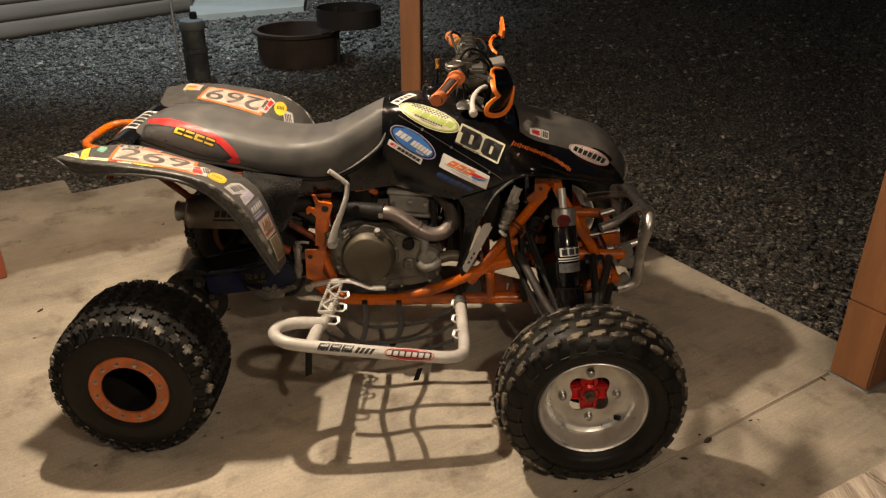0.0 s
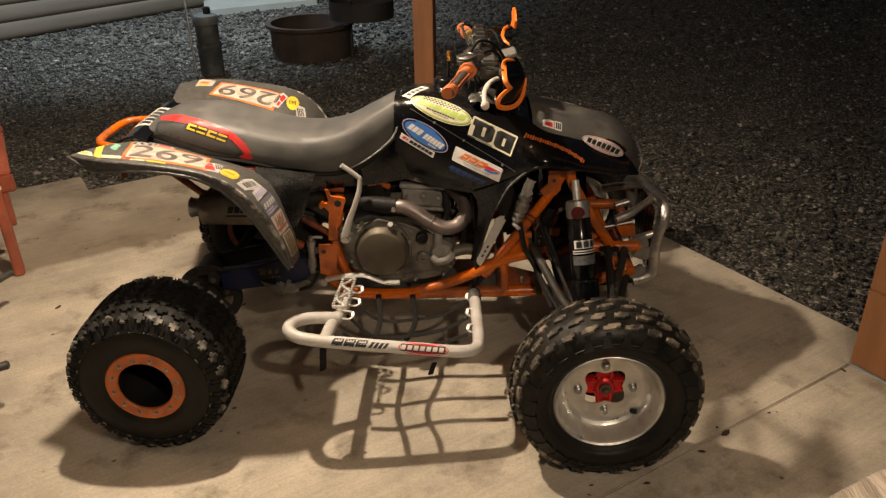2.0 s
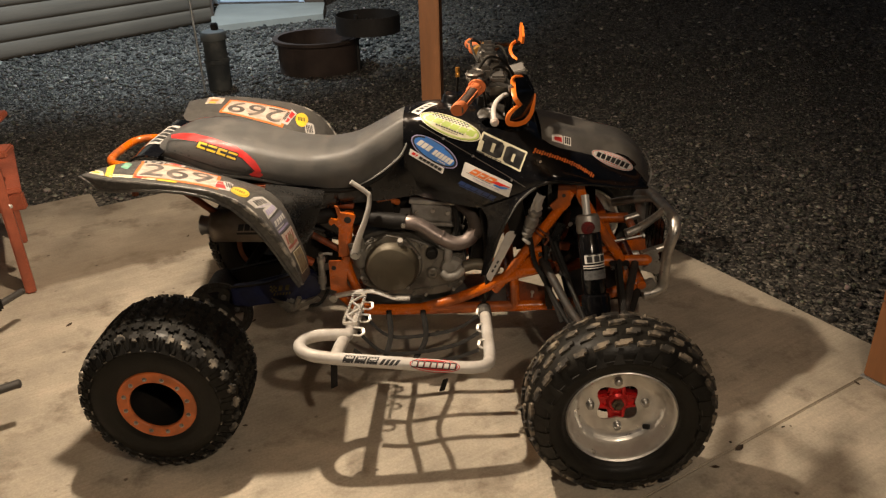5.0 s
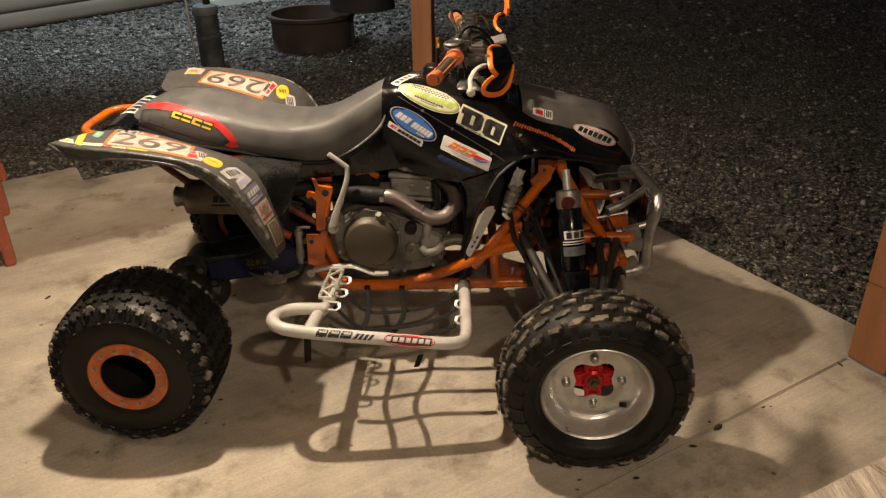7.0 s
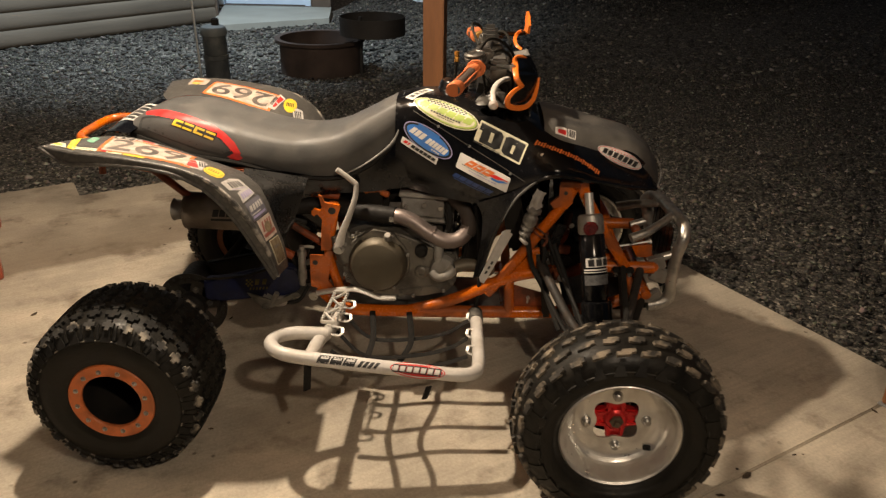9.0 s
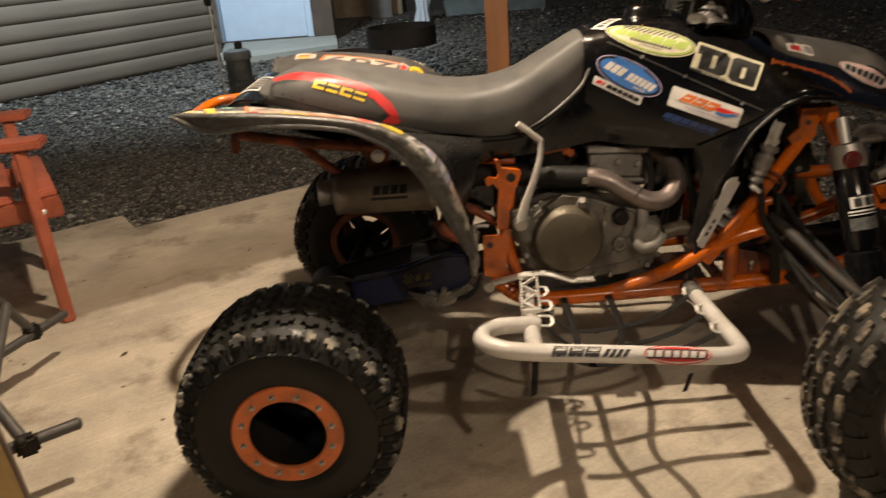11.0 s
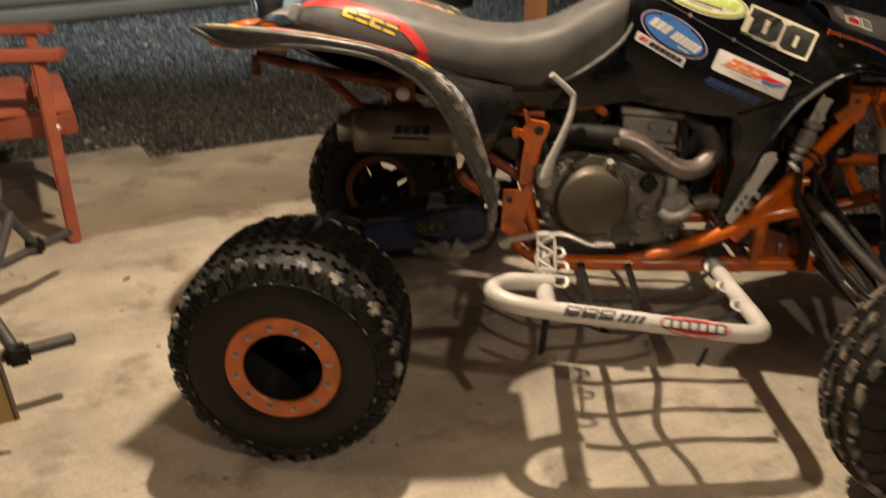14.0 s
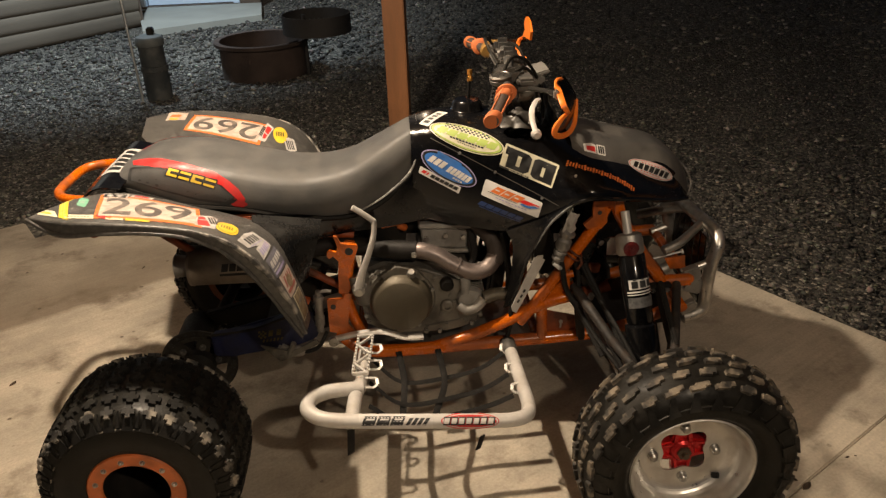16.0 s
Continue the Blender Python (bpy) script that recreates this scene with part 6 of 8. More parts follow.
# ---- front suspension ----
def suspension(s):
    m = lambda pts: [(x, s * y, z) for x, y, z in pts]
    bm = bmesh.new()
    tube(bm, m([(0.32, 0.18, 0.300), (0.395, 0.40, 0.235), (0.420, 0.555, 0.195)]), 0.0135, 10)
    tube(bm, m([(0.575, 0.17, 0.340), (0.475, 0.40, 0.245), (0.436, 0.555, 0.195)]), 0.0135, 10)
    tube(bm, m([(0.395, 0.40, 0.235), (0.475, 0.40, 0.245)]), 0.012, 8)
    part("lower_arm", bm, BLACK_METAL, quad)
    bm = bmesh.new()
    tube(bm, m([(0.255, 0.19, 0.470), (0.285, 0.28, 0.440), (0.325, 0.38, 0.395), (0.375, 0.48, 0.355), (0.410, 0.555, 0.330)]), [0.014, 0.0135, 0.013, 0.0125, 0.0125], 10)
    tube(bm, m([(0.555, 0.19, 0.455), (0.485, 0.40, 0.385), (0.426, 0.555, 0.330)]), 0.0125, 10)
    part("upper_arm", bm, GRIMY_METAL, quad)
    bm = bmesh.new()
    tube(bm, m([(0.315, 0.10, 0.33), (0.355, 0.33, 0.275), (0.375, 0.555, 0.245)]), 0.009, 8)
    part("tie_rod", bm, ALU_DULL, quad)
    bm = bmesh.new()
    block(bm, m([(FRONT_X - 0.01 + 0.08 * (s > 0), 0.565, 0.262)])[0], (0.06, 0.045, 0.17), None, 0.012)
    lathe(bm, m([(FRONT_X + 0.08 * (s > 0), 0.545, FRONT_Z)])[0], (0, s, 0), [(0.045, 0), (0.045, 0.05), (0.03, 0.10), (0, 0.11)], 20)
    lathe(bm, m([(FRONT_X + 0.08 * (s > 0), 0.59, FRONT_Z)])[0], (0, s, 0), [(0.085, 0), (0.085, 0.004), (0.05, 0.004), (0.05, 0)], 36, close=True)
    part("knuckle", bm, BLACK_METAL, quad)
    # shock: top eye, reservoir cap with a red knob, body, spring and lower tube
    top, low = V(0.372, s * 0.235, 0.715), V(0.420, s * 0.405, 0.285)
    ax = (low - top).normalized()
    L = (low - top).length
    bm = bmesh.new()
    lathe(bm, top, ax, [(0.012, 0), (0.012, 0.075)], 14)
    part("shock_shaft", bm, ALU, quad)
    bm = bmesh.new()
    lathe(bm, top, ax, [(0.028, 0.060), (0.034, 0.064), (0.037, 0.080), (0.037, 0.110), (0.033, 0.116)], 28)
    SH = part("shock_absorber", bm, ALU_DULL, quad, "black long-travel shock with a white band and red adjuster")
    bm = bmesh.new()
    lathe(bm, top + ax * 0.088 + V(-0.004, s * 0.030, 0), (-0.1, s * 1, 0.1), [(0.021, 0), (0.021, 0.007), (0.016, 0.012), (0.006, 0.012), (0.005, 0.016), (0, 0.016)], 14)
    part("adjuster", bm, mat("dull_red_anodised", (0.20, 0.012, 0.012), 0.4, metal=0.4, vary=0.4, dirt=(0.06, 0.03, 0.03), amount=0.5, dirt_scale=40), SH, "dull red adjuster knob")
    bm = bmesh.new()
    lathe(bm, top, ax, [(0.033, 0.116), (0.036, 0.12), (0.036, 0.30), (0.033, 0.305), (0.043, 0.31), (0.043, L - 0.03), (0.02, L - 0.02), (0.02, L)], 28)
    part("shock_body", bm, BLACK_PLASTIC, SH)
    bm = bmesh.new()
    lathe_patch(bm, top, ax, 0.0374, 0.182, 0.208, -s * 0.35, -s * 2.3)
    lathe_patch(bm, top, ax, 0.0374, 0.213, 0.217, -s * 0.35, -s * 2.5)
    lathe_patch(bm, top, ax, 0.0374, 0.221, 0.2235, -s * 0.35, -s * 2.5)
    part("white_band", bm, WHITE, SH)
    bm = bmesh.new()
    for k in range(3):
        a0 = 0.50 + 0.58 * k
        lathe_patch(bm, top, ax, 0.0384, 0.186, 0.2045, -s * a0, -s * (a0 + 0.44))
        lathe_patch(bm, top, ax, 0.0384, 0.179, 0.184, -s * (a0 + 0.1), -s * (a0 + 0.3))
    part("band_mark", bm, INK, SH)
    bm = bmesh.new()
    lathe_patch(bm, top, ax, 0.0374, 0.230, 0.258, -s * 0.35, -s * 2.5)
    part("grey_band", bm, mat("mottled_grey_vinyl", (0.13, 0.13, 0.13), 0.5, vary=0.5, scale=60, dirt=(0.03, 0.03, 0.03), amount=0.7, dirt_scale=60), SH)

    # black channel of the front arm, capped at the frame, and the pale scraped strip down the shock's edge
    bm = bmesh.new()
    beam(bm, m([(0.497, 0.205, 0.462)])[0], m([(0.486, 0.40, 0.372)])[0], 0.052, 0.016, (1, 0, 0), 0.004)
    block(bm, m([(0.502, 0.205, 0.462)])[0], (0.062, 0.022, 0.014), None, 0.003)
    part("arm_channel", bm, BLACK_RUBBER, quad, smooth=False)
    for x in (0.478, 0.520):
        bm = bmesh.new()
        lathe(bm, m([(x, 0.214, 0.452)])[0], (0, s, 0), [(0.007, 0), (0.007, 0.006), (0, 0.007)], 8)
        part("arm_bolt", bm, STEEL, quad)
    for r, h0, h1, a0, a1 in ((0.0376, 0.150, 0.235, 0.22, 0.30), (0.0440, 0.315, 0.345, 0.20, 0.40), (0.0440, 0.352, 0.400, 0.18, 0.30)):
        bm = bmesh.new()
        lathe_patch(bm, top, ax, r, h0, h1, -s * a0, -s * a1)
        part("scraped_edge", bm, SCUFFED_EDGE, SH)


def lathe_patch(bm, top, ax, r, h0, h1, a0, a1):
    """A thin mark that follows a round body."""
    u = V(1, 0, 0)
    u = (u - ax * u.dot(ax)).normalized()
    w = ax.cross(u)
    rings = []
    for rr in (r, r + 0.0006):
        rings.append([top + ax * h + rr * (u * math.cos(a) + w * math.sin(a)) for h in (h0, h1) for a in np.linspace(a0, a1, 6)])
    for ring in rings:
        vs = [bm.verts.new(q) for q in ring]
        for i in range(5):
            bm.faces.new((vs[i], vs[i + 1], vs[i + 7], vs[i + 6]))


suspension(-1)
suspension(1)

# ---- added black sheet that darkens the gap, steering column and hoses between the front frame legs ----
bm = bmesh.new()
block(bm, (0.385, 0.085, 0.600), (0.150, 0.012, 0.250), Matrix.Rotation(-0.12, 3, "Y"), 0.005)
block(bm, (0.360, 0.060, 0.440), (0.110, 0.030, 0.090), None, 0.006)
part("inner_liner", bm, BLACK_PLASTIC, quad, "matt black sheet added to darken the gap between the front legs")
bm = bmesh.new()
tube(bm, [(0.16, 0, 0.80), (0.29, 0, 0.53), (0.36, 0, 0.36)], 0.016, 12)
part("steering_column", bm, BLACK_METAL, quad)
for a, b, c, r in (((0.24, -0.10, 0.58), (0.27, -0.20, 0.46), (0.365, -0.48, 0.285), 0.008), ((0.26, -0.08, 0.57), (0.305, -0.19, 0.47), (0.40, -0.50, 0.30), 0.0065), ((0.30, -0.12, 0.50), (0.345, -0.22, 0.40), (0.385, -0.40, 0.27), 0.009)):
    bm = bmesh.new()
    tube(bm, [a, b, V(*b).lerp(V(*c), 0.5) + V(0, 0, 0.012), c], r, 8)
    part("brake_hose", bm, BLACK_RUBBER, quad)

# ---- front bumper ----
bm = bmesh.new()
for s in (-1, 1):
    tube(bm, [(0.530, s * 0.13, 0.532), (0.580, s * 0.115, 0.548), (0.625, s * 0.085, 0.564), (0.670, s * 0.05, 0.580)], [0.0150, 0.0140, 0.0125, 0.0125], 10)
    tube(bm, [(0.585, s * 0.14, 0.462), (0.62, s * 0.14, 0.474), (0.665, s * 0.14, 0.490)], 0.0125, 10)
tube(bm, [(0.600, -0.155, 0.316), (0.632, -0.150, 0.322), (0.660, -0.145, 0.335), (0.668, -0.143, 0.365), (0.666, -0.145, 0.417), (0.670, -0.147, 0.490), (0.678, -0.147, 0.525), (0.685, -0.141, 0.551), (0.687, -0.120, 0.570), (0.684, -0.085, 0.578), (0.677, -0.05, 0.581), (0.668, 0.0, 0.583), (0.657, 0.07, 0.585),
          (0.640, 0.115, 0.582), (0.622, 0.135, 0.555), (0.636, 0.143, 0.515), (0.646, 0.143, 0.47), (0.660, 0.142, 0.41), (0.668, 0.140, 0.350), (0.640, 0.14, 0.322), (0.605, 0.14, 0.322)], 0.0185, 14)
BUMPER = part("front_bumper", bm, mat("scratched_polished_alu", (0.60, 0.58, 0.54), 0.36, metal=0.9, vary=0.2, scale=20, fine=140, bump=0.02, dirt=(0.22, 0.19, 0.15), amount=0.4, dirt_scale=24), quad, "bare aluminium tube front bumper")
for k in range(6):
    y = -0.108 + 0.043 * k
    bm = bmesh.new()
    beam(bm, (0.655, y, 0.566), (0.652, y, 0.345), 0.037, 0.004, (1, 0, 0), 0.001)
    part("bumper_slat", bm, BLACK_PLASTIC, BUMPER, smooth=False)
bm = bmesh.new()
plate(bm, [(0.536, 0.505), (0.596, 0.512), (0.600, 0.470), (0.556, 0.470)], 0.005, lambda u, v, w: V(u, -0.128 + w, v))
part("nose_plate", bm, ORANGE_COAT, quad, smooth=False)
bm = bmesh.new()
tube(bm, [(0.496, -0.10, 0.490), (0.596, -0.10, 0.511)], 0.0035, 8)
lathe(bm, (0.594, -0.10, 0.5105), (1, 0, 0.2), [(0.008, 0), (0.008, 0.006), (0, 0.006)], 8)
part("long_bolt", bm, ALU, quad, "bright long bolt")
for c, size, turn in (((0.612, -0.150, 0.462), (0.050, 0.030, 0.045), -0.35), ((0.625, -0.145, 0.420), (0.060, 0.012, 0.050), 0.3), ((0.612, -0.150, 0.350), (0.055, 0.028, 0.030), -0.6)):
    bm = bmesh.new()
    block(bm, c, size, Matrix.Rotation(turn, 3, "Y"), 0.005)
    part("bumper_clamp", bm, ALU_DULL, BUMPER, smooth=False)

# ---- fuel cap ----
bm = bmesh.new()
lathe(bm, (-0.02, 0.03, 0.932), (0, 0, 1), [(0.046, 0), (0.047, 0.008), (0.043, 0.012), (0.041, 0.026), (0.034, 0.034), (0.0, 0.036)], 24)
CAP = part("fuel_cap", bm, BLACK_PLASTIC, quad, "black fuel cap with a brass-tipped vent hose")
bm = bmesh.new()
tube(bm, [(-0.016, 0.03, 0.97), (-0.014, 0.025, 1.0), (-0.012, 0.015, 1.025)], 0.0045, 8)
part("vent_hose", bm, BLACK_RUBBER, CAP)
bm = bmesh.new()
lathe(bm, (-0.012, 0.015, 1.022), (0, 0, 1), [(0.0075, 0), (0.0075, 0.012), (0.006, 0.014), (0.0075, 0.016), (0.0075, 0.030), (0, 0.030)], 12)
part("vent_valve", bm, BRASS, CAP, "brass vent valve")

# ---- handlebar ----
bm = bmesh.new()
tube(bm, [(-0.006, -0.44, 1.046), (0.042, -0.30, 1.068), (0.058, -0.21, 1.076), (0.075, -0.12, 1.09), (0.082, -0.05, 1.095), (0.085, 0.05, 1.095), (0.080, 0.12, 1.09), (0.062, 0.21, 1.062), (0.048, 0.30, 1.052), (0.032, 0.44, 1.038)], 0.0125, 12)
BAR = part("handlebar", bm, GREY_METAL, quad, "scuffed aluminium handlebar with orange grips")
for s, a, b in ((-1, V(-0.004, -0.425, 1.048), V(0.040, -0.305, 1.067)), (1, V(0.033, 0.425, 1.039), V(0.048, 0.305, 1.052))):
    d = (b - a).normalized()
    bm = bmesh.new()
    lathe(bm, a, d, [(0.0165, 0), (0.017, 0.004), (0.0160, 0.05), (0.0170, 0.11)], 16)
    grip = part("grip", bm, GRIP_GREY, BAR, "grey and faded-orange rubber grip")
    bm = bmesh.new()
    lathe(bm, a, d, [(0.0, -0.020), (0.018, -0.018), (0.0205, -0.011), (0.0195, 0.006), (0.0170, 0.010)], 18)
    lathe(bm, b, d, [(0.0175, -0.030), (0.021, -0.026), (0.021, -0.020), (0.0175, -0.016), (0.0175, 0.002), (0.0245, 0.005), (0.0255, 0.010), (0.0175, 0.015)], 20)
    for k in range(4):
        aa = math.pi / 2 * k + 0.4
        u = d.orthogonal().normalized()
        w = d.cross(u)
        off = (u * math.cos(aa) + w * math.sin(aa)) * 0.0165
        tube(bm, [a + off, b + off], 0.0022, 6)
    part("grip_flange", bm, GRIP_ORANGE, grip)

# clamp, stem and the clutter round it
bm = bmesh.new()
tube(bm, [(0.10, 0, 0.92), (0.085, 0, 1.06)], 0.024, 14)
block(bm, (0.085, 0, 1.075), (0.07, 0.15, 0.035), Matrix.Rotation(0.3, 3, "Y"), 0.008)
for y in (-0.055, 0.055):
    block(bm, (0.084, y, 1.10), (0.045, 0.030, 0.05), None, 0.010)
part("steering_stem", bm, GREY_METAL, quad)
bm = bmesh.new()
block(bm, (0.168, 0.0, 1.046), (0.060, 0.10, 0.010), Matrix.Rotation(-0.25, 3, "Y"), 0.003)
block(bm, (0.160, -0.01, 1.028), (0.050, 0.085, 0.026), Matrix.Rotation(-0.25, 3, "Y"), 0.005)
part("bar_pad", bm, mat("dusty_grey_plastic", (0.15, 0.142, 0.13), 0.6, vary=0.25), quad, "dusty grey plate before the handlebar")
DULL_HOUSING = mat("scuffed_dark_aluminium", (0.20, 0.19, 0.175), 0.34, metal=0.85, vary=0.35, scale=30, fine=140, bump=0.03, dirt=(0.05, 0.043, 0.034), amount=0.6, dirt_scale=30)
# thumb throttle housing and master cylinder on the near side
bm = bmesh.new()
lathe(bm, (0.040, -0.225, 1.084), (-0.1, -0.1, 1), [(0.022, -0.012), (0.027, -0.008), (0.028, 0.001), (0.024, 0.003), (0.028, 0.005), (0.028, 0.009), (0.022, 0.012), (0.020, 0.010), (0.0, 0.011)], 28)
block(bm, (0.062, -0.165, 1.080), (0.05, 0.07, 0.04), Matrix.Rotation(0.2, 3, "Z"), 0.010)
part("throttle_housing", bm, DULL_HOUSING, BAR, "scuffed aluminium thumb throttle housing")
bm = bmesh.new()
block(bm, (0.090, -0.190, 1.045), (0.055, 0.10, 0.035), Matrix.Rotation(0.2, 3, "Z"), 0.010)
block(bm, (0.105, -0.19, 1.070), (0.045, 0.075, 0.020), None, 0.006)
part("master_cylinder", bm, GREY_METAL, BAR)
bm = bmesh.new()
block(bm, (0.085, 0.175, 1.075), (0.05, 0.06, 0.035), None, 0.010)
lathe(bm, (0.066, 0.235, 1.058), (-0.15, -1, 0.1), [(0.022, 0), (0.022, 0.05), (0.016, 0.06)], 16)
part("switch_housing", bm, mat("gold_anodised", (0.40, 0.22, 0.06), 0.45, metal=0.6, vary=0.2), BAR)
# levers
bm = bmesh.new()
tube(bm, [(0.127, -0.26, 1.036), (0.112, -0.305, 1.042), (0.096, -0.355, 1.042), (0.086, -0.41, 1.036), (0.087, -0.455, 1.018)], [0.009, 0.008, 0.0075, 0.0065, 0.006], 10, flat=0.7)
lathe(bm, (0.087, -0.458, 1.017), (0, -1, -0.1), [(0.006, -0.010), (0.0115, -0.004), (0.0115, 0.004), (0.007, 0.009), (0, 0.009)], 12)
part("brake_lever", bm, NERF, BAR, "bare silver brake lever")
bm = bmesh.new()
tube(bm, [(0.10, 0.23, 1.058), (0.125, 0.32, 1.044), (0.125, 0.40, 1.034), (0.118, 0.455, 1.028)], [0.010, 0.009, 0.008, 0.008], 10, flat=0.7)
part("clutch_lever", bm, BLACK_METAL, BAR)


# hand guards: an angular orange band round a dark shield
def band(bm, pts, half, deep):
    """A flat moulded band along points; deep is its half depth across the machine, half its half thickness."""
    path = smooth_path(pts, 4)
    rings = []
    for i, q in enumerate(path):
        d = (path[min(i + 1, len(path) - 1)] - path[max(i - 1, 0)]).normalized()
        n = V(0, 1, 0).cross(d).normalized()
        k = half * (0.55 + 0.45 * math.sin(math.pi * min(1, max(0, (i + 1) / (len(path) + 1)))))
        rings.append([q + n * k + V(0, deep * 0.8, 0), q + n * k * 0.8 + V(0, deep, 0), q - n * k * 0.8 + V(0, deep, 0), q - n * k + V(0, deep * 0.8, 0), q - n * k + V(0, -deep * 0.8, 0), q - n * k * 0.8 + V(0, -deep, 0), q + n * k * 0.8 + V(0, -deep, 0), q + n * k + V(0, -deep * 0.8, 0)])
    skin(bm, rings)


def near_guard():
    bm = bmesh.new()
    band(bm, [(0.175, -0.310, 1.096), (0.158, -0.360, 1.110), (0.139, -0.410, 1.120), (0.134, -0.455, 1.112), (0.136, -0.495, 1.093), (0.146, -0.490, 1.076), (0.154, -0.472, 1.066)], 0.0066, 0.008)
    band(bm, [(0.154, -0.472, 1.068), (0.134, -0.498, 1.062), (0.121, -0.508, 1.050), (0.118, -0.502, 1.034), (0.125, -0.489, 1.022), (0.146, -0.460, 1.011), (0.169, -0.427, 1.008), (0.187, -0.392, 1.018), (0.196, -0.362, 1.038), (0.200, -0.345, 1.060)], 0.0062, 0.005)
    guard = part("hand_guard", bm, ORANGE_PLASTIC, BAR, "bright orange angular hand guard round a dark shield")
    bm = bmesh.new()
    rows = [[(0.142, -0.405, 1.122), (0.160, -0.350, 1.116), (0.182, -0.300, 1.102)], [(0.142, -0.480, 1.090), (0.170, -0.415, 1.080), (0.198, -0.345, 1.070)], [(0.128, -0.480, 1.026), (0.164, -0.420, 1.018), (0.196, -0.360, 1.034)]]
    sheet(bm, resample(rows, 12, 12), 0.003)
    part("guard_shield", bm, BLACK_PLASTIC, guard)
    bm = bmesh.new()
    tube(bm, [(0.10, -0.29, 1.075), (0.125, -0.37, 1.088), (0.138, -0.455, 1.098)], 0.006, 8)
    part("guard_stay", bm, BLACK_METAL, guard)
    bm = bmesh.new()
    block(bm, (0.128, -0.462, 1.106), (0.012, 0.016, 0.022), None, 0.004)
    part("guard_bolt", bm, ALU_DULL, guard)


def far_guard():
    """The other guard, seen nearly edge on: a leaf-shaped fin across the machine with a bent foot."""
    bm = bmesh.new()
    fin = [(0.0, 0.046), (-0.040, 0.030), (-0.062, -0.004), (-0.050, -0.030), (-0.020, -0.022), (0.030, -0.032), (0.060, -0.022), (0.030, -0.010), (0.012, 0.004), (0.022, 0.026)]
    plate(bm, fin, 0.008, lambda u, v, w: V(0.212 - 0.078 * u + w, 0.430 + u, 1.066 + v - 0.2 * u))
    guard = part("hand_guard", bm, ORANGE_PLASTIC, BAR, "bright orange leaf-shaped hand guard")
    bm = bmesh.new()
    tube(bm, [(0.10, 0.30, 1.06), (0.17, 0.38, 1.045), (0.208, 0.43, 1.04)], 0.008, 8)
    part("guard_stay", bm, BLACK_METAL, guard)
    bm = bmesh.new()
    band(bm, [(0.196, 0.400, 1.052), (0.182, 0.375, 1.047), (0.174, 0.360, 1.030), (0.182, 0.350, 1.012), (0.196, 0.330, 1.004)], 0.006, 0.008)
    part("guard_strut", bm, ORANGE_PLASTIC, guard)


near_guard()
far_guard()

# cables
cables = [
    [(0.070, -0.17, 1.075), (0.11, -0.13, 1.085), (0.145, -0.07, 1.05), (0.15, -0.02, 0.98), (0.15, 0.0, 0.90)],
    [(0.09, 0.18, 1.075), (0.13, 0.13, 1.09), (0.15, 0.06, 1.05), (0.15, 0.02, 0.96), (0.15, 0.02, 0.90)],
    [(0.10, -0.20, 1.05), (0.14, -0.16, 1.03), (0.15, -0.10, 0.97), (0.14, -0.06, 0.90)],
    [(0.05, -0.20, 1.07), (0.04, -0.12, 1.085), (0.07, -0.05, 1.07), (0.10, -0.02, 1.02), (0.11, 0.0, 0.93)],
    [(0.06, -0.16, 1.04), (0.07, -0.12, 0.99), (0.08, -0.08, 0.92)],
    [(0.05, -0.10, 1.09), (0.03, 0.0, 1.13), (0.05, 0.10, 1.115), (0.075, 0.16, 1.08)],
]
for c in cables:
    bm = bmesh.new()
    tube(bm, c, 0.0042, 8)
    part("cable", bm, RUBBER, quad)
bm = bmesh.new()
block(bm, (0.10, 0, 0.955), (0.10, 0.17, 0.07), Matrix.Rotation(0.2, 3, "Y"), 0.02)
part("stem_cover", bm, BLACK_RUBBER, quad)
# folded rubber boot before the stem, and the crumpled grey wrap at its foot
part("steering_boot", folded([[(0.205, y, 0.895) for y in (-0.115, -0.06, 0, 0.06, 0.115)], [(0.198, y, 0.965) for y in (-0.10, -0.055, 0, 0.055, 0.10)], [(0.175, y, 1.020) for y in (-0.085, -0.045, 0, 0.045, 0.085)]], 20, 26, 0.004, 0.010, 34, 2), RUBBER, quad, "folded black rubber boot round the steering stem")
WRAP = mat("dusty_grey_wrap", (0.060, 0.054, 0.046), 0.35, vary=0.5, scale=30, fine=140, bump=0.05, dirt=(0.014, 0.012, 0.010), amount=0.8, dirt_scale=30)
bm = bmesh.new()
rings = []
for k in range(12):
    f = k / 11
    c = V(0.092, -0.055, 1.045).lerp(V(0.132, -0.062, 0.920), f)
    ring = []
    for i in range(20):
        a = 2 * math.pi * i / 20
        q = c + V(math.cos(a), math.sin(a), 0) * (0.050 - 0.018 * f)
        ring.append(q + (q - c).normalized() * 0.012 * noise.noise(q * 45))
    rings.append(ring)
skin(bm, rings)
STEM_WRAP = part("stem_wrap", bm, WRAP, quad, "crumpled dusty grey wrap round the steering stem")
for k in (-1, 1):
    bm = bmesh.new()
    tube(bm, [(0.070 + 0.03 * k, -0.108, 1.040), (0.100 + 0.012 * k, -0.108, 0.985), (0.130 + 0.02 * k, -0.098, 0.925)], 0.005, 6, flat=0.4)
    part("wrap_strap", bm, BLACK_RUBBER, STEM_WRAP)
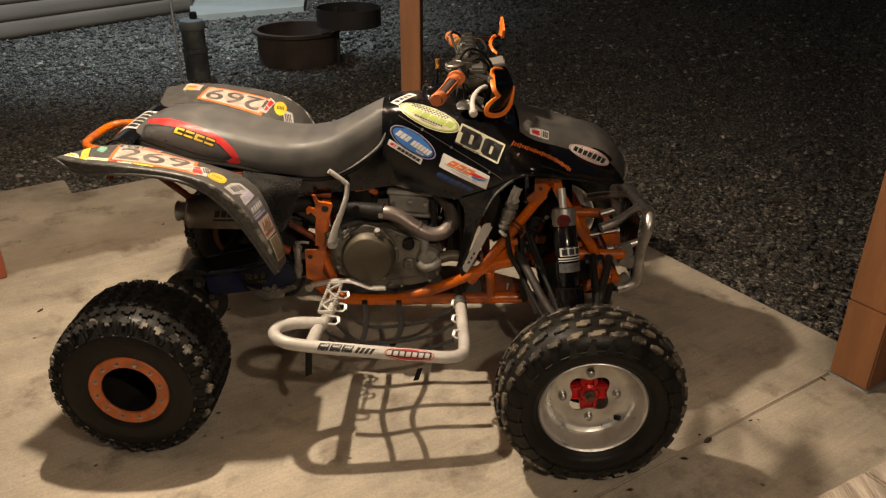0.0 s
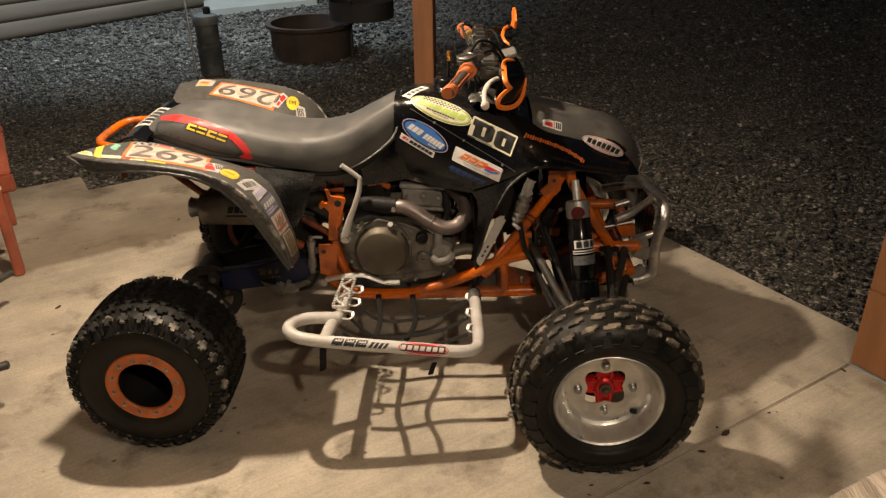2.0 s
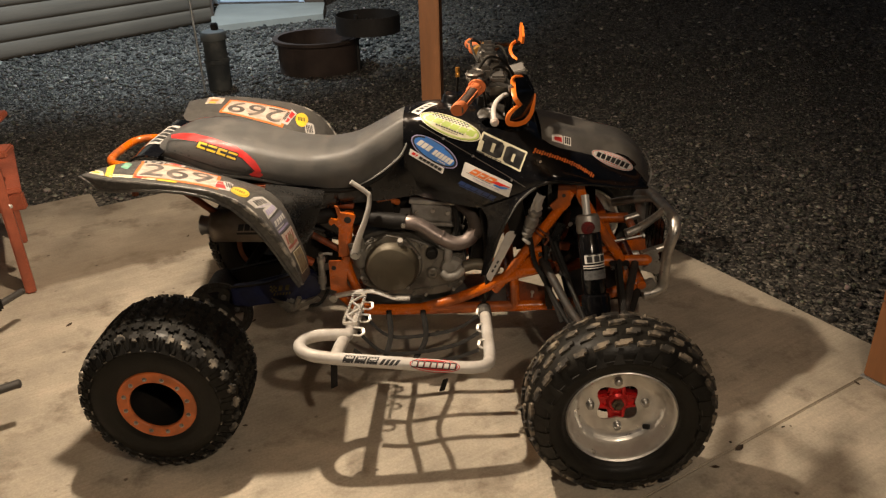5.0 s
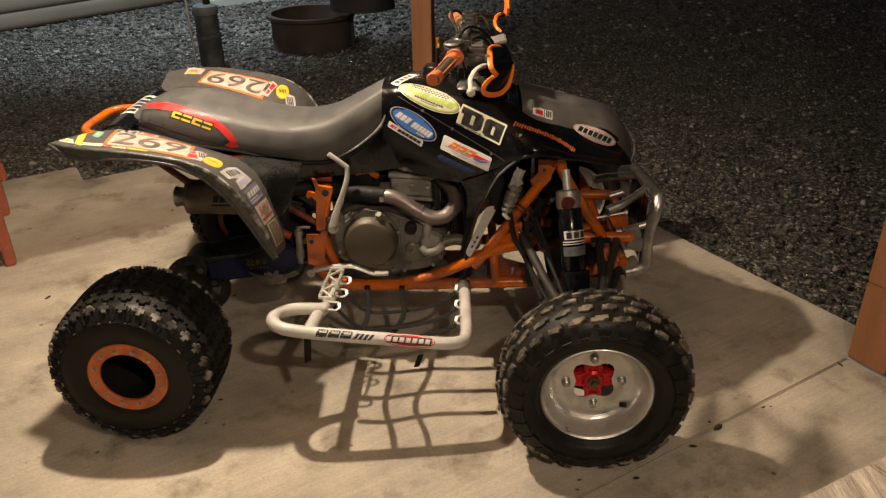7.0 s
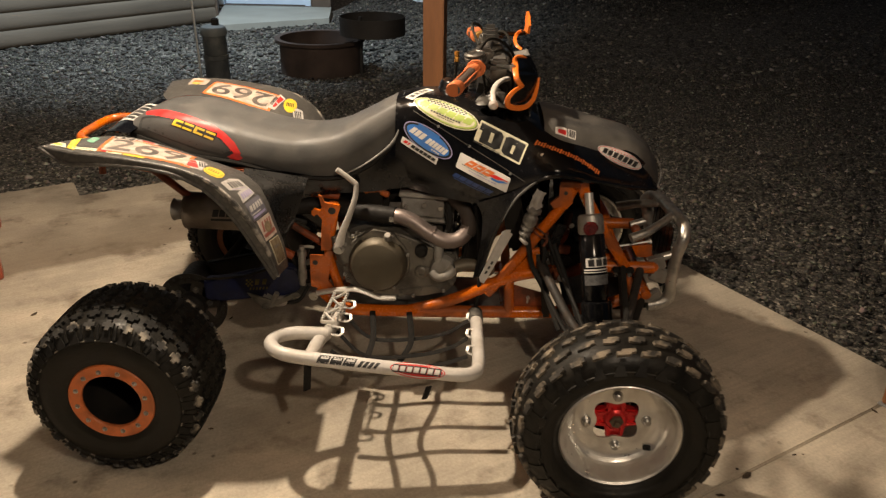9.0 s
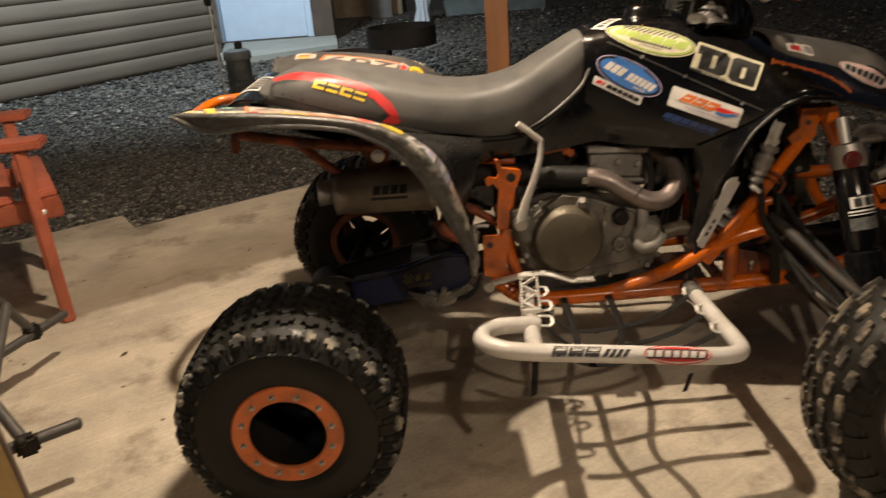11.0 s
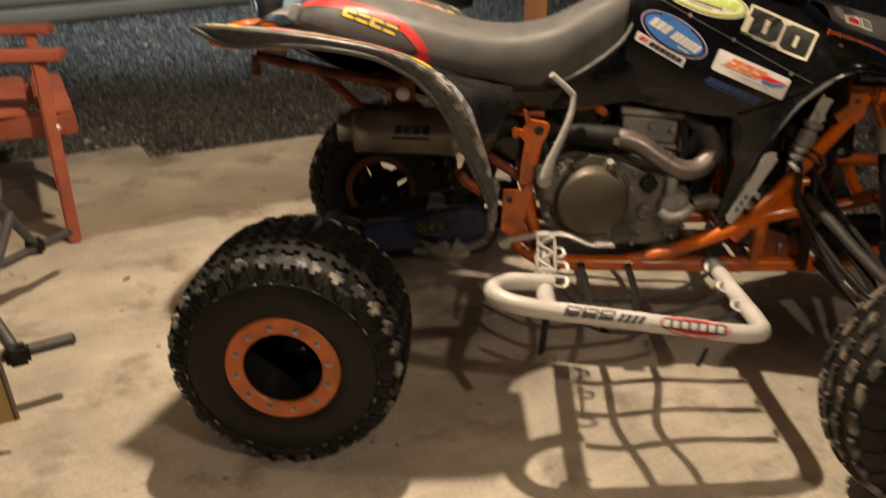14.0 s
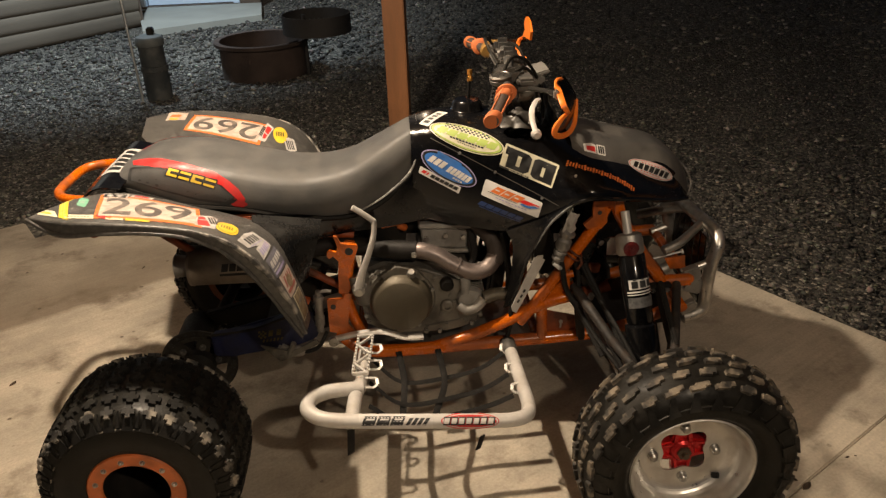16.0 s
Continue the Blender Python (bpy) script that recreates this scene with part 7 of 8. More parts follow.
part("stem_wrap", folded([[(0.045, -0.130, 0.934), (0.085, -0.148, 0.932), (0.135, -0.155, 0.924)], [(0.058, -0.112, 0.945), (0.095, -0.125, 0.955), (0.140, -0.130, 0.945)], [(0.070, -0.085, 0.950), (0.100, -0.100, 0.972), (0.135, -0.105, 0.965)]], 22, 22, 0.003, 0.010, 42, 9), WRAP, quad)
bm = bmesh.new()
tube(bm, [V(0.045 - 0.014 * f, -0.10, 1.045 - 0.085 * f) + V(math.cos(f * 56), math.sin(f * 56), 0) * 0.007 for f in (k / 72 for k in range(73))], 0.0022, 6, 1)
part("coiled_cable", bm, BLACK_RUBBER, quad, "coiled black cable")
for a, b, r in (((0.056, -0.035, 1.104), (0.070, -0.045, 1.046), 0.0065), ((0.098, -0.035, 1.108), (0.127, -0.045, 1.040), 0.0065), ((0.060, -0.020, 1.100), (0.098, -0.020, 1.106), 0.008), ((0.118, -0.055, 1.050), (0.128, -0.075, 1.030), 0.011)):
    bm = bmesh.new()
    tube(bm, [a, b], r, 10)
    part("clamp_rod", bm, ALU_DULL, quad)
for c in ([(0.045, -0.21, 1.088), (0.075, -0.16, 1.118), (0.115, -0.10, 1.102), (0.150, -0.06, 1.060), (0.175, -0.04, 1.0), (0.185, -0.03, 0.92)], [(0.10, -0.17, 1.03), (0.135, -0.15, 0.985), (0.130, -0.12, 0.94)]):
    bm = bmesh.new()
    tube(bm, c, 0.0042, 8)
    part("cable", bm, RUBBER, quad)
# hose and cable that hang in front of the engine
for c, r, mtl in (([(0.090, -0.175, 0.64), (0.085, -0.185, 0.52), (0.078, -0.186, 0.42), (0.072, -0.185, 0.34), (0.060, -0.18, 0.28)], 0.007, BLACK_RUBBER),
                  ([(0.06, -0.12, 0.62), (0.075, -0.15, 0.50), (0.07, -0.15, 0.42)], 0.010, BLACK_RUBBER),
                  ([(-0.03, -0.09, 0.62), (-0.02, -0.11, 0.56), (-0.04, -0.13, 0.50), (-0.045, -0.14, 0.46)], 0.010, BLACK_RUBBER),
                  ([(0.20, -0.20, 0.62), (0.215, -0.215, 0.54), (0.23, -0.21, 0.47), (0.27, -0.24, 0.40), (0.31, -0.33, 0.32)], 0.008, BLACK_RUBBER),
                  ([(0.25, -0.18, 0.58), (0.265, -0.20, 0.50), (0.26, -0.22, 0.43), (0.30, -0.30, 0.36), (0.36, -0.42, 0.30)], 0.007, BLACK_RUBBER)):
    bm = bmesh.new()
    tube(bm, c, r, 8)
    part("hose", bm, mtl, quad)
# reservoir clamped to the front frame tube, and the silver tag
bm = bmesh.new()
lathe(bm, (0.197, -0.210, 0.558), (0.30, -0.04, 1), [(0.006, -0.006), (0.011, -0.004), (0.011, 0.012), (0.018, 0.014), (0.018, 0.022), (0.013, 0.024), (0.013, 0.030), (0.019, 0.032), (0.019, 0.040), (0.015, 0.042), (0.019, 0.048), (0.021, 0.052), (0.021, 0.074), (0.016, 0.080), (0.016, 0.088), (0.022, 0.090), (0.022, 0.100), (0.010, 0.106), (0, 0.108)], 18)
RES = part("shock_reservoir", bm, ALU_DULL, quad, "ribbed alloy reservoir clamped to the frame tube")
bm = bmesh.new()
tube(bm, [(0.190, -0.214, 0.560), (0.205, -0.222, 0.548), (0.214, -0.205, 0.542)], 0.006, 8)
part("hose_union", bm, ALU, RES)
bm = folded([[(0.208 + 0.012 * k, -0.226 + 0.012 * (k % 2), 0.648 + 0.004 * k) for k in range(4)], [(0.212 + 0.010 * k, -0.232 + 0.014 * (k % 2), 0.682) for k in range(4)], [(0.226 + 0.009 * k, -0.226 + 0.010 * (k % 2), 0.716 - 0.004 * k) for k in range(4)]], 14, 12, 0.002, 0.006, 60, 5)
part("foil_wrap", bm, NERF, RES, "crumpled silver wrap")
# silver guard strip with a notched top
bm = bmesh.new()
plate(bm, [(0.074, 0.420), (0.077, 0.408), (0.088, 0.400), (0.114, 0.452), (0.167, 0.566), (0.160, 0.570), (0.162, 0.580), (0.148, 0.580), (0.136, 0.572)], 0.004, lambda u, v, w: V(u, -0.204 + w, v))
TAG = part("silver_strip", bm, NERF, quad, "pale silver guard strip", smooth=False)
bm = bmesh.new()
for k in range(3):
    plate(bm, [(0.089 + 0.008 * k + a * 0.45 + b * 0.9, 0.436 + 0.016 * k + a * 0.9 - b * 0.45) for a, b in ((0, 0), (0.011, 0), (0.011, 0.006), (0, 0.006))], 0.0008, lambda u, v, w: V(u, -0.2052 + w, v))
part("strip_mark", bm, INK, TAG, smooth=False)
# rubber collar where the nerf bar leaves the frame
for s in (-1, 1):
    bm = bmesh.new()
    lathe(bm, (0.066, s * 0.180, 0.288), (0.05, s, 0), [(0.0195, 0), (0.0225, 0.004), (0.0225, 0.050), (0.0195, 0.054)], 18)
    part("bar_collar", bm, GREY_METAL, quad)

# --- stickers on the quad: thin vinyl that follows the panels ---
from mathutils.bvhtree import BVHTree


def tree_of(*obs):
    vs, fs = [], []
    for ob in obs:
        k = len(vs)
        vs += [ob.location + v.co for v in ob.data.vertices]
        fs += [[k + i for i in p.vertices] for p in ob.data.polygons]
    return BVHTree.FromPolygons(vs, fs)


def oval(n=36, a=1.0, b=1.0):
    return [[(a * math.cos(2 * math.pi * k / n), b * math.sin(2 * math.pi * k / n)) for k in range(n)]]


def rounded(a=1.0, b=1.0, ca=0.08, cb=0.25, n=4):
    out = []
    for sx, sy, a0 in ((1, 1, 0), (-1, 1, 90), (-1, -1, 180), (1, -1, 270)):
        for k in range(n + 1):
            t = radians(a0 + 90 * k / n)
            out.append((sx * (a - ca) + ca * math.cos(t), sy * (b - cb) + cb * math.sin(t)))
    return [out]


def bars(u0, u1, v0, v1, count, gap=0.28, slant=0.0):
    """A row of plain bars that stands for unreadable lettering."""
    w = (u1 - u0) / count
    return [[(u0 + w * k + slant * 0, v0), (u0 + w * (k + 1 - gap), v0), (u0 + w * (k + 1 - gap) + slant, v1), (u0 + w * k + slant, v1)] for k in range(count)]


def box_shape(u0, u1, v0, v1):
    return [[(u0, v0), (u1, v0), (u1, v1), (u0, v1)]]


def numeral(text, u0, u1, v0, v1):
    """The faces of a word in the built-in font, fitted into a box."""
    cu = bpy.data.curves.new("numeral", "FONT")
    cu.body = text
    cu.offset = 0.012
    ob = bpy.data.objects.new("numeral", cu)
    scene.collection.objects.link(ob)
    bpy.context.view_layer.update()
    me = ob.evaluated_get(bpy.context.evaluated_depsgraph_get()).to_mesh()
    p = [(v.co.x, v.co.y) for v in me.vertices]
    lo = [min(q[i] for q in p) for i in (0, 1)]
    hi = [max(q[i] for q in p) for i in (0, 1)]
    polys = [[(u0 + (p[i][0] - lo[0]) / (hi[0] - lo[0]) * (u1 - u0), v0 + (p[i][1] - lo[1]) / (hi[1] - lo[1]) * (v1 - v0)) for i in f.vertices] for f in me.polygons]
    bpy.data.objects.remove(ob)
    bpy.data.curves.remove(cu)
    return polys


def sticker(parent, tree, c, ux, vx, layers, label="", n=None, name="sticker", lift=0.0009, cell=0.016):
    """layers: (material, outlines in -1..1 along ux and vx), lowest first."""
    c, ux, vx = Vector(c), Vector(ux), Vector(vx)
    n = Vector(n).normalized() if n else ux.cross(vx).normalized()
    if tree.ray_cast(c + n * 0.12, -n)[0] is None:
        n = -n
    lu, lv = ux.length, vx.length
    me = bpy.data.meshes.new(name)
    whole = bmesh.new()
    for i, (material, polys) in enumerate(layers):
        me.materials.append(material)
        bm = bmesh.new()
        for poly in polys:
            try:
                bm.faces.new([bm.verts.new((u * lu, v * lv, 0)) for u, v in poly])
            except ValueError:
                pass
        bmesh.ops.triangulate(bm, faces=bm.faces)
        for _ in range(4):
            long = [e for e in bm.edges if e.calc_length() > cell]
            if not long:
                break
            bmesh.ops.subdivide_edges(bm, edges=long, cuts=1)
            bmesh.ops.triangulate(bm, faces=bm.faces)
        made = {}
        for v in bm.verts:
            q = c + ux * (v.co.x / lu) + vx * (v.co.y / lv)
            hit, nn, _, _ = tree.ray_cast(q + n * 0.12, -n, 0.25)
            if hit is None:
                hit, nn, _, _ = tree.find_nearest(q)
            made[v] = whole.verts.new(hit + (nn if nn.dot(n) > 0 else -nn) * (lift + 0.0003 * i))
        for f in bm.faces:
            k = whole.faces.new([made[v] for v in f.verts])
            k.material_index = i
        bm.free()
    whole.normal_update()
    for f in whole.faces:
        if f.normal.dot(n) < 0:
            f.normal_flip()
    base = parent.location if parent is not quad else V(0, 0, 0)
    for v in whole.verts:
        v.co -= base
    whole.to_mesh(me)
    whole.free()
    me.polygons.foreach_set("use_smooth", [True] * len(me.polygons))
    ob = new(name, me)
    ob.parent = parent
    return tagged(ob, label=label)


TB, TH, TS = tree_of(BODY), tree_of(HOOD, BODY), tree_of(SEAT)
TF0, TF1, TN, TT = tree_of(FENDERS[0]), tree_of(FENDERS[1]), tree_of(NERFS[0]), tree_of(TAIL)


checks = [[(-0.62 + 0.11 * k + 0.055 * (j % 2), 0.36 + 0.14 * j), (-0.565 + 0.11 * k + 0.055 * (j % 2), 0.36 + 0.14 * j), (-0.565 + 0.11 * k + 0.055 * (j % 2), 0.50 + 0.14 * j), (-0.62 + 0.11 * k + 0.055 * (j % 2), 0.50 + 0.14 * j)] for j in range(3) for k in range(11)]
sticker(BODY, TB, (-0.037, -0.122, 0.904), (0.0945, -0.0445, -0.023), (0.009, 0.018, 0.025),
        [(CREAM, oval()), (INK, oval(36, 0.965, 0.93)), (LIME, oval(36, 0.945, 0.89)), (CREAM, oval(36, 0.88, 0.76)), (INK, checks), (LIME, bars(-0.80, 0.80, -0.26, 0.30, 6, 0.16, 0.10) + box_shape(-0.78, 0.6, -0.10, 0.06)), (INK, bars(-0.42, 0.5, -0.42, -0.30, 11, 0.3) + bars(-0.2, 0.3, -0.58, -0.52, 9, 0.3))], "oval lime-green sticker with a chequered edge")
sticker(BODY, TB, (-0.087, -0.133, 0.825), (0.070, -0.026, -0.0385), (0.016, 0, 0.0305),
        [(LILAC, oval()), (INK, oval(36, 0.96, 0.92)), (BLUE, oval(36, 0.87, 0.78)), (BLUE, box_shape(-0.55, 0.30, 0.62, 0.84)), (WHITE, bars(-0.74, -0.16, -0.26, 0.34, 3, 0.16, 0.10) + bars(-0.06, 0.76, -0.30, 0.26, 6, 0.16, 0.08)), (WHITE, bars(0.25, 0.60, -0.56, -0.42, 4, 0.3))], "oval blue sticker with white lettering bars")
sticker(BODY, TB, (-0.1125, -0.128, 0.792), (0.053, -0.018, -0.027), (0.0035, 0, 0.0095),
        [(WHITE, rounded(1, 1, 0.04, 0.2)), (RED, [[(-0.90, -0.45), (-0.72, -0.45), (-0.62, 0.5), (-0.80, 0.5)], [(-0.66, -0.45), (-0.60, -0.45), (-0.50, 0.5), (-0.58, 0.5)]]), (INK, bars(-0.46, 0.88, -0.5, 0.5, 6, 0.14, 0.06))], "small white sticker with black lettering bars")
black_blocks = [[(-0.92, 0.82), (-0.10, 0.82), (0.04, 0.58), (0.04, -0.52), (-0.12, -0.80), (-0.80, -0.80), (-0.80, 0.20), (-0.92, 0.20)],
                [(0.12, 0.62), (0.26, 0.82), (0.93, 0.82), (0.93, -0.82), (0.26, -0.82), (0.12, -0.62)]]
sticker(BODY, TB, (0.120, -0.192, 0.842), (0.066, -0.027, -0.025), (0.0108, 0.008, 0.0288),
        [(CREAM, rounded(1, 1, 0.07, 0.10)), (INK, black_blocks), (CREAM, box_shape(-0.46, -0.32, -0.45, 0.42) + box_shape(0.46, 0.58, -0.45, 0.30)), (INK, box_shape(-1, 0.1, -1.02, -0.86)), (CREAM, numeral("MADE IN USA", -0.62, 0.06, -1.0, -0.88))], "cream square sticker with heavy black block marks")
sticker(BODY, TB, (0.0745, -0.195, 0.753), (0.0725, -0.029, -0.027), (0.0065, 0, 0.0222),
        [(WHITE, rounded(1, 1, 0.06, 0.18)), (ORANGE_INK, bars(-0.74, 0.26, -0.16, 0.70, 3, 0.10, 0.20)), (WHITE, [[(q[0][0] + 0.13, q[0][1] + 0.36), (q[1][0] - 0.02, q[1][1] + 0.36), (q[1][0] + 0.02, q[1][1] + 0.52), (q[0][0] + 0.17, q[0][1] + 0.52)] for q in bars(-0.74, 0.26, -0.16, 0.70, 3, 0.10, 0.20)]), (BLUE, [[(0.30, -0.28), (0.62, -0.28), (0.95, 0.2), (0.80, 0.2), (0.58, -0.05), (0.36, -0.05)]]), (RED, [[(0.22, 0.02), (0.56, 0.02), (0.80, 0.34), (0.92, 0.34), (0.96, 0.46), (0.40, 0.46)]]), (INK, box_shape(-0.82, 0.2, -0.28, -0.22)), (LILAC, bars(-0.5, 0.6, -0.62, -0.50, 10, 0.3))], "white sticker with slanted orange and blue marks")
sticker(BODY, TB, (0.042, -0.186, 0.714), (0.056, -0.020, -0.020), (0.0035, 0, 0.0105),
        [(NAVY, bars(-1, 1, -0.3, 0.9, 6, 0.10, 0.12) + box_shape(-0.9, 1, -0.75, -0.5))], "faded navy lettering bars")
sticker(BODY, TH, (0.308, -0.211, 0.808), (0.0915, -0.006, -0.042), (0.005, 0.010, 0.0068),
        [(ORANGE_INK, [[(u, v * (0.7 + 0.3 * (i % 3 == 0))) for u, v in q] for i, q in enumerate(bars(-1, 1, -0.8, 0.8, 26, 0.35, 0.01))])], "line of small orange lettering bars")
sticker(HOOD, TH, (0.308, -0.147, 0.867), (0.030, 0, -0.008), (0.0015, 0.012, 0.0115),
        [(WHITE, [[(-1, -0.8), (0.1, -1), (0.1, 0.8), (-0.3, 1), (-1, 0.6)]] + box_shape(0.2, 0.95, -1, 0.9)), (RED, [[(-0.75, -0.5), (0.0, -0.7), (0.0, 0.4), (-0.75, 0.3)]]), (INK, bars(0.3, 0.9, -0.8, 0.7, 3))], "white and red sticker")
sticker(HOOD, TH, (0.469, -0.134, 0.788), (0.068, 0.013, -0.033), (0.008, 0.012, 0.017),
        [(WHITE, oval()), (RED, oval(36, 0.965, 0.91)), (WHITE, oval(36, 0.94, 0.84)), (INK, bars(-0.78, 0.78, -0.40, 0.40, 7, 0.22, 0.05)), (RED, bars(-0.45, 0.45, 0.50, 0.62, 7, 0.4) + bars(-0.45, 0.45, -0.62, -0.50, 7, 0.4))], "oval white sticker with a red rim")
sticker(HOOD, TH, (0.40, 0.10, 0.86), (0.030, 0.004, -0.01), (0, 0.022, -0.004), [(WHITE, oval()), (BLUE, oval(24, 0.7, 0.7))], "small white and blue sticker")
sticker(HOOD, TH, (0.47, 0.09, 0.83), (0.030, 0, -0.01), (0, 0.016, -0.004), [(RED, oval()), (WHITE, oval(24, 0.85, 0.8))], "small oval white sticker with a red rim")
sticker(BODY, TB, (-0.118, -0.03, 0.936), (0.030, 0.035, 0.003), (-0.013, 0.012, 0),
        [(WHITE, rounded(1, 1, 0.1, 0.2)), (INK, bars(-0.8, 0.8, -0.5, 0.5, 4, 0.35))], "small white sticker")
for q in ((-0.060, -0.142, 0.870), (0.034, -0.170, 0.822), (0.150, -0.225, 0.762), (0.232, -0.245, 0.825)):
    sticker(BODY, TB, q, (0.0045, 0, 0), (0, 0, 0.0045), [(STEEL, oval(12))], name="screw", lift=0.003, n=(-0.3, -0.9, 0.3))

sticker(BODY, TB, (0.030, -0.172, 0.824), (0.165, -0.060, -0.082), (0.0006, 0, 0.0011), [(mat("panel_seam", (0.05, 0.048, 0.045), 0.4), box_shape(-1, 1, -1, 1))], "thin panel seam", n=(-0.3, -0.9, 0.3), name="panel_seam")

# seat flashes
nrm, vdir = (0, -0.8, 0.6), (0, 0.6, 0.8)
c0, ax, vx = (-0.77, -0.14, 0.81), (1, 0, 0), vdir
patch = [(-0.165, 0.072), (-0.068, 0.0565), (0.012, 0.032), (0.080, 0.003), (0.117, -0.034), (0.092, -0.044), (0.016, -0.031), (-0.070, -0.004), (-0.166, 0.034)]
mesh_panel = [[(-0.025 + (u + 0.025) * 0.93, 0.012 + (v - 0.012) * 0.86) for u, v in patch]]
outline = [(-0.171, 0.102), (-0.080, 0.088), (-0.002, 0.064), (0.060, 0.041), (0.096, 0.017), (0.121, -0.006), (0.136, -0.031), (0.143, -0.060)]
inside = [(-0.158, 0.080), (-0.069, 0.054), (0.004, 0.030), (0.064, 0.008), (0.096, -0.016), (0.112, -0.034), (0.100, -0.044), (0.096, -0.056)]
red = [[outline[k], outline[k + 1], inside[k + 1], inside[k]] for k in range(7)]


def along(grow):
    """Four slanted block marks along the falling line of the flash, each of bars; grow widens them into an outline."""
    out = []
    f = lambda u: 0.0456 - (u + 0.058) * 0.33
    slab_mark = lambda a, b, v0, v1: out.append([(a + 0.5 * v0 - grow, f(a) + v0 - grow), (b + 0.5 * v0 + grow, f(b) + v0 - grow), (b + 0.5 * v1 + grow, f(b) + v1 + grow), (a + 0.5 * v1 - grow, f(a) + v1 + grow)])
    for k in range(4):
        a = -0.056 + 0.031 * k
        b = a + 0.0265
        slab_mark(a, b, 0.0035, 0.0090)
        slab_mark(a, b, -0.0090, -0.0035)
        if k % 2 == 0:
            slab_mark(a, a + 0.008, -0.0090, 0.0090)
    return out


sticker(SEAT, TS, c0, ax, vx, [(RED, red), (INK, [patch]), (SEAT_SIDE, mesh_panel), (INK, along(0.0032)), (YELLOW, along(0.0))], "red flash with yellow block marks on a dark mesh panel", n=nrm, name="seat_flash", lift=0.0008)
sticker(SEAT, TS, (-0.77, 0.14, 0.81), ax, (0, -0.6, 0.8), [(RED, red), (INK, [patch]), (SEAT_SIDE, mesh_panel)], "red flash on a dark mesh panel", n=(0, 0.8, 0.6), name="seat_flash", lift=0.0008)


FADED_INK = mat("faded_black_vinyl", (0.075, 0.066, 0.060), 0.5, dirt=(0.30, 0.24, 0.19), amount=0.35, dirt_scale=30)


# number plates and sponsor stickers on the rear fenders, all duller than those on the tank cover
WHITE_NEW, WHITE = WHITE, mat("worn_white_vinyl", (0.46, 0.44, 0.415), 0.5, vary=0.12, scale=30, fine=200, bump=0.01, dirt=(0.20, 0.18, 0.16), amount=0.5, dirt_scale=34)
def number_plate(fender, tree, c, ux, vx, label):
    sticker(fender, tree, c, ux, vx, [(ORANGE_INK, box_shape(-1, 1, -1, 1)), (PEACH, box_shape(-0.92, 0.92, -0.84, 0.84)), (FADED_INK, numeral("269", -0.86, 0.84, -0.74, 0.74))], label, n=(0.1, 0, 1), name="number_sticker")


number_plate(FENDERS[0], TF0, (-0.830, -0.318, 0.841), (0.120, -0.004, -0.018), (-0.030, 0.112, -0.020), "worn orange-framed racing number 269")
number_plate(FENDERS[1], TF1, (-0.763, 0.344, 0.825), (-0.117, 0.012, 0.015), (-0.007, -0.060, -0.012), "worn orange-framed racing number 269")
up = (0.1, 0, 1)
leg = (0.85, -0.15, 0.5)
SLATE = ink("slate_vinyl", (0.13, 0.125, 0.15), 0.5)
TAN_INK = mat("old_gold_vinyl", (0.24, 0.18, 0.10), 0.5, vary=0.25, scale=40, dirt=(0.10, 0.075, 0.05), amount=0.6, dirt_scale=40)
OLIVE = ink("olive_vinyl", (0.20, 0.13, 0.015))
wing = [[(-1, -0.9), (0.3, -1), (1, 0.5), (0.7, 1), (-0.5, 0.75)]]
wing_red = [[(-0.75, -0.70), (0.1, -0.75), (0.1, 0.0), (-0.55, 0.05)], [(-0.5, 0.15), (0.1, 0.12), (0.1, 0.65), (-0.3, 0.55)]]
shield = [[(-1, -0.6), (0, -1), (1, -0.6), (1, 0.7), (0, 1), (-1, 0.7)]]
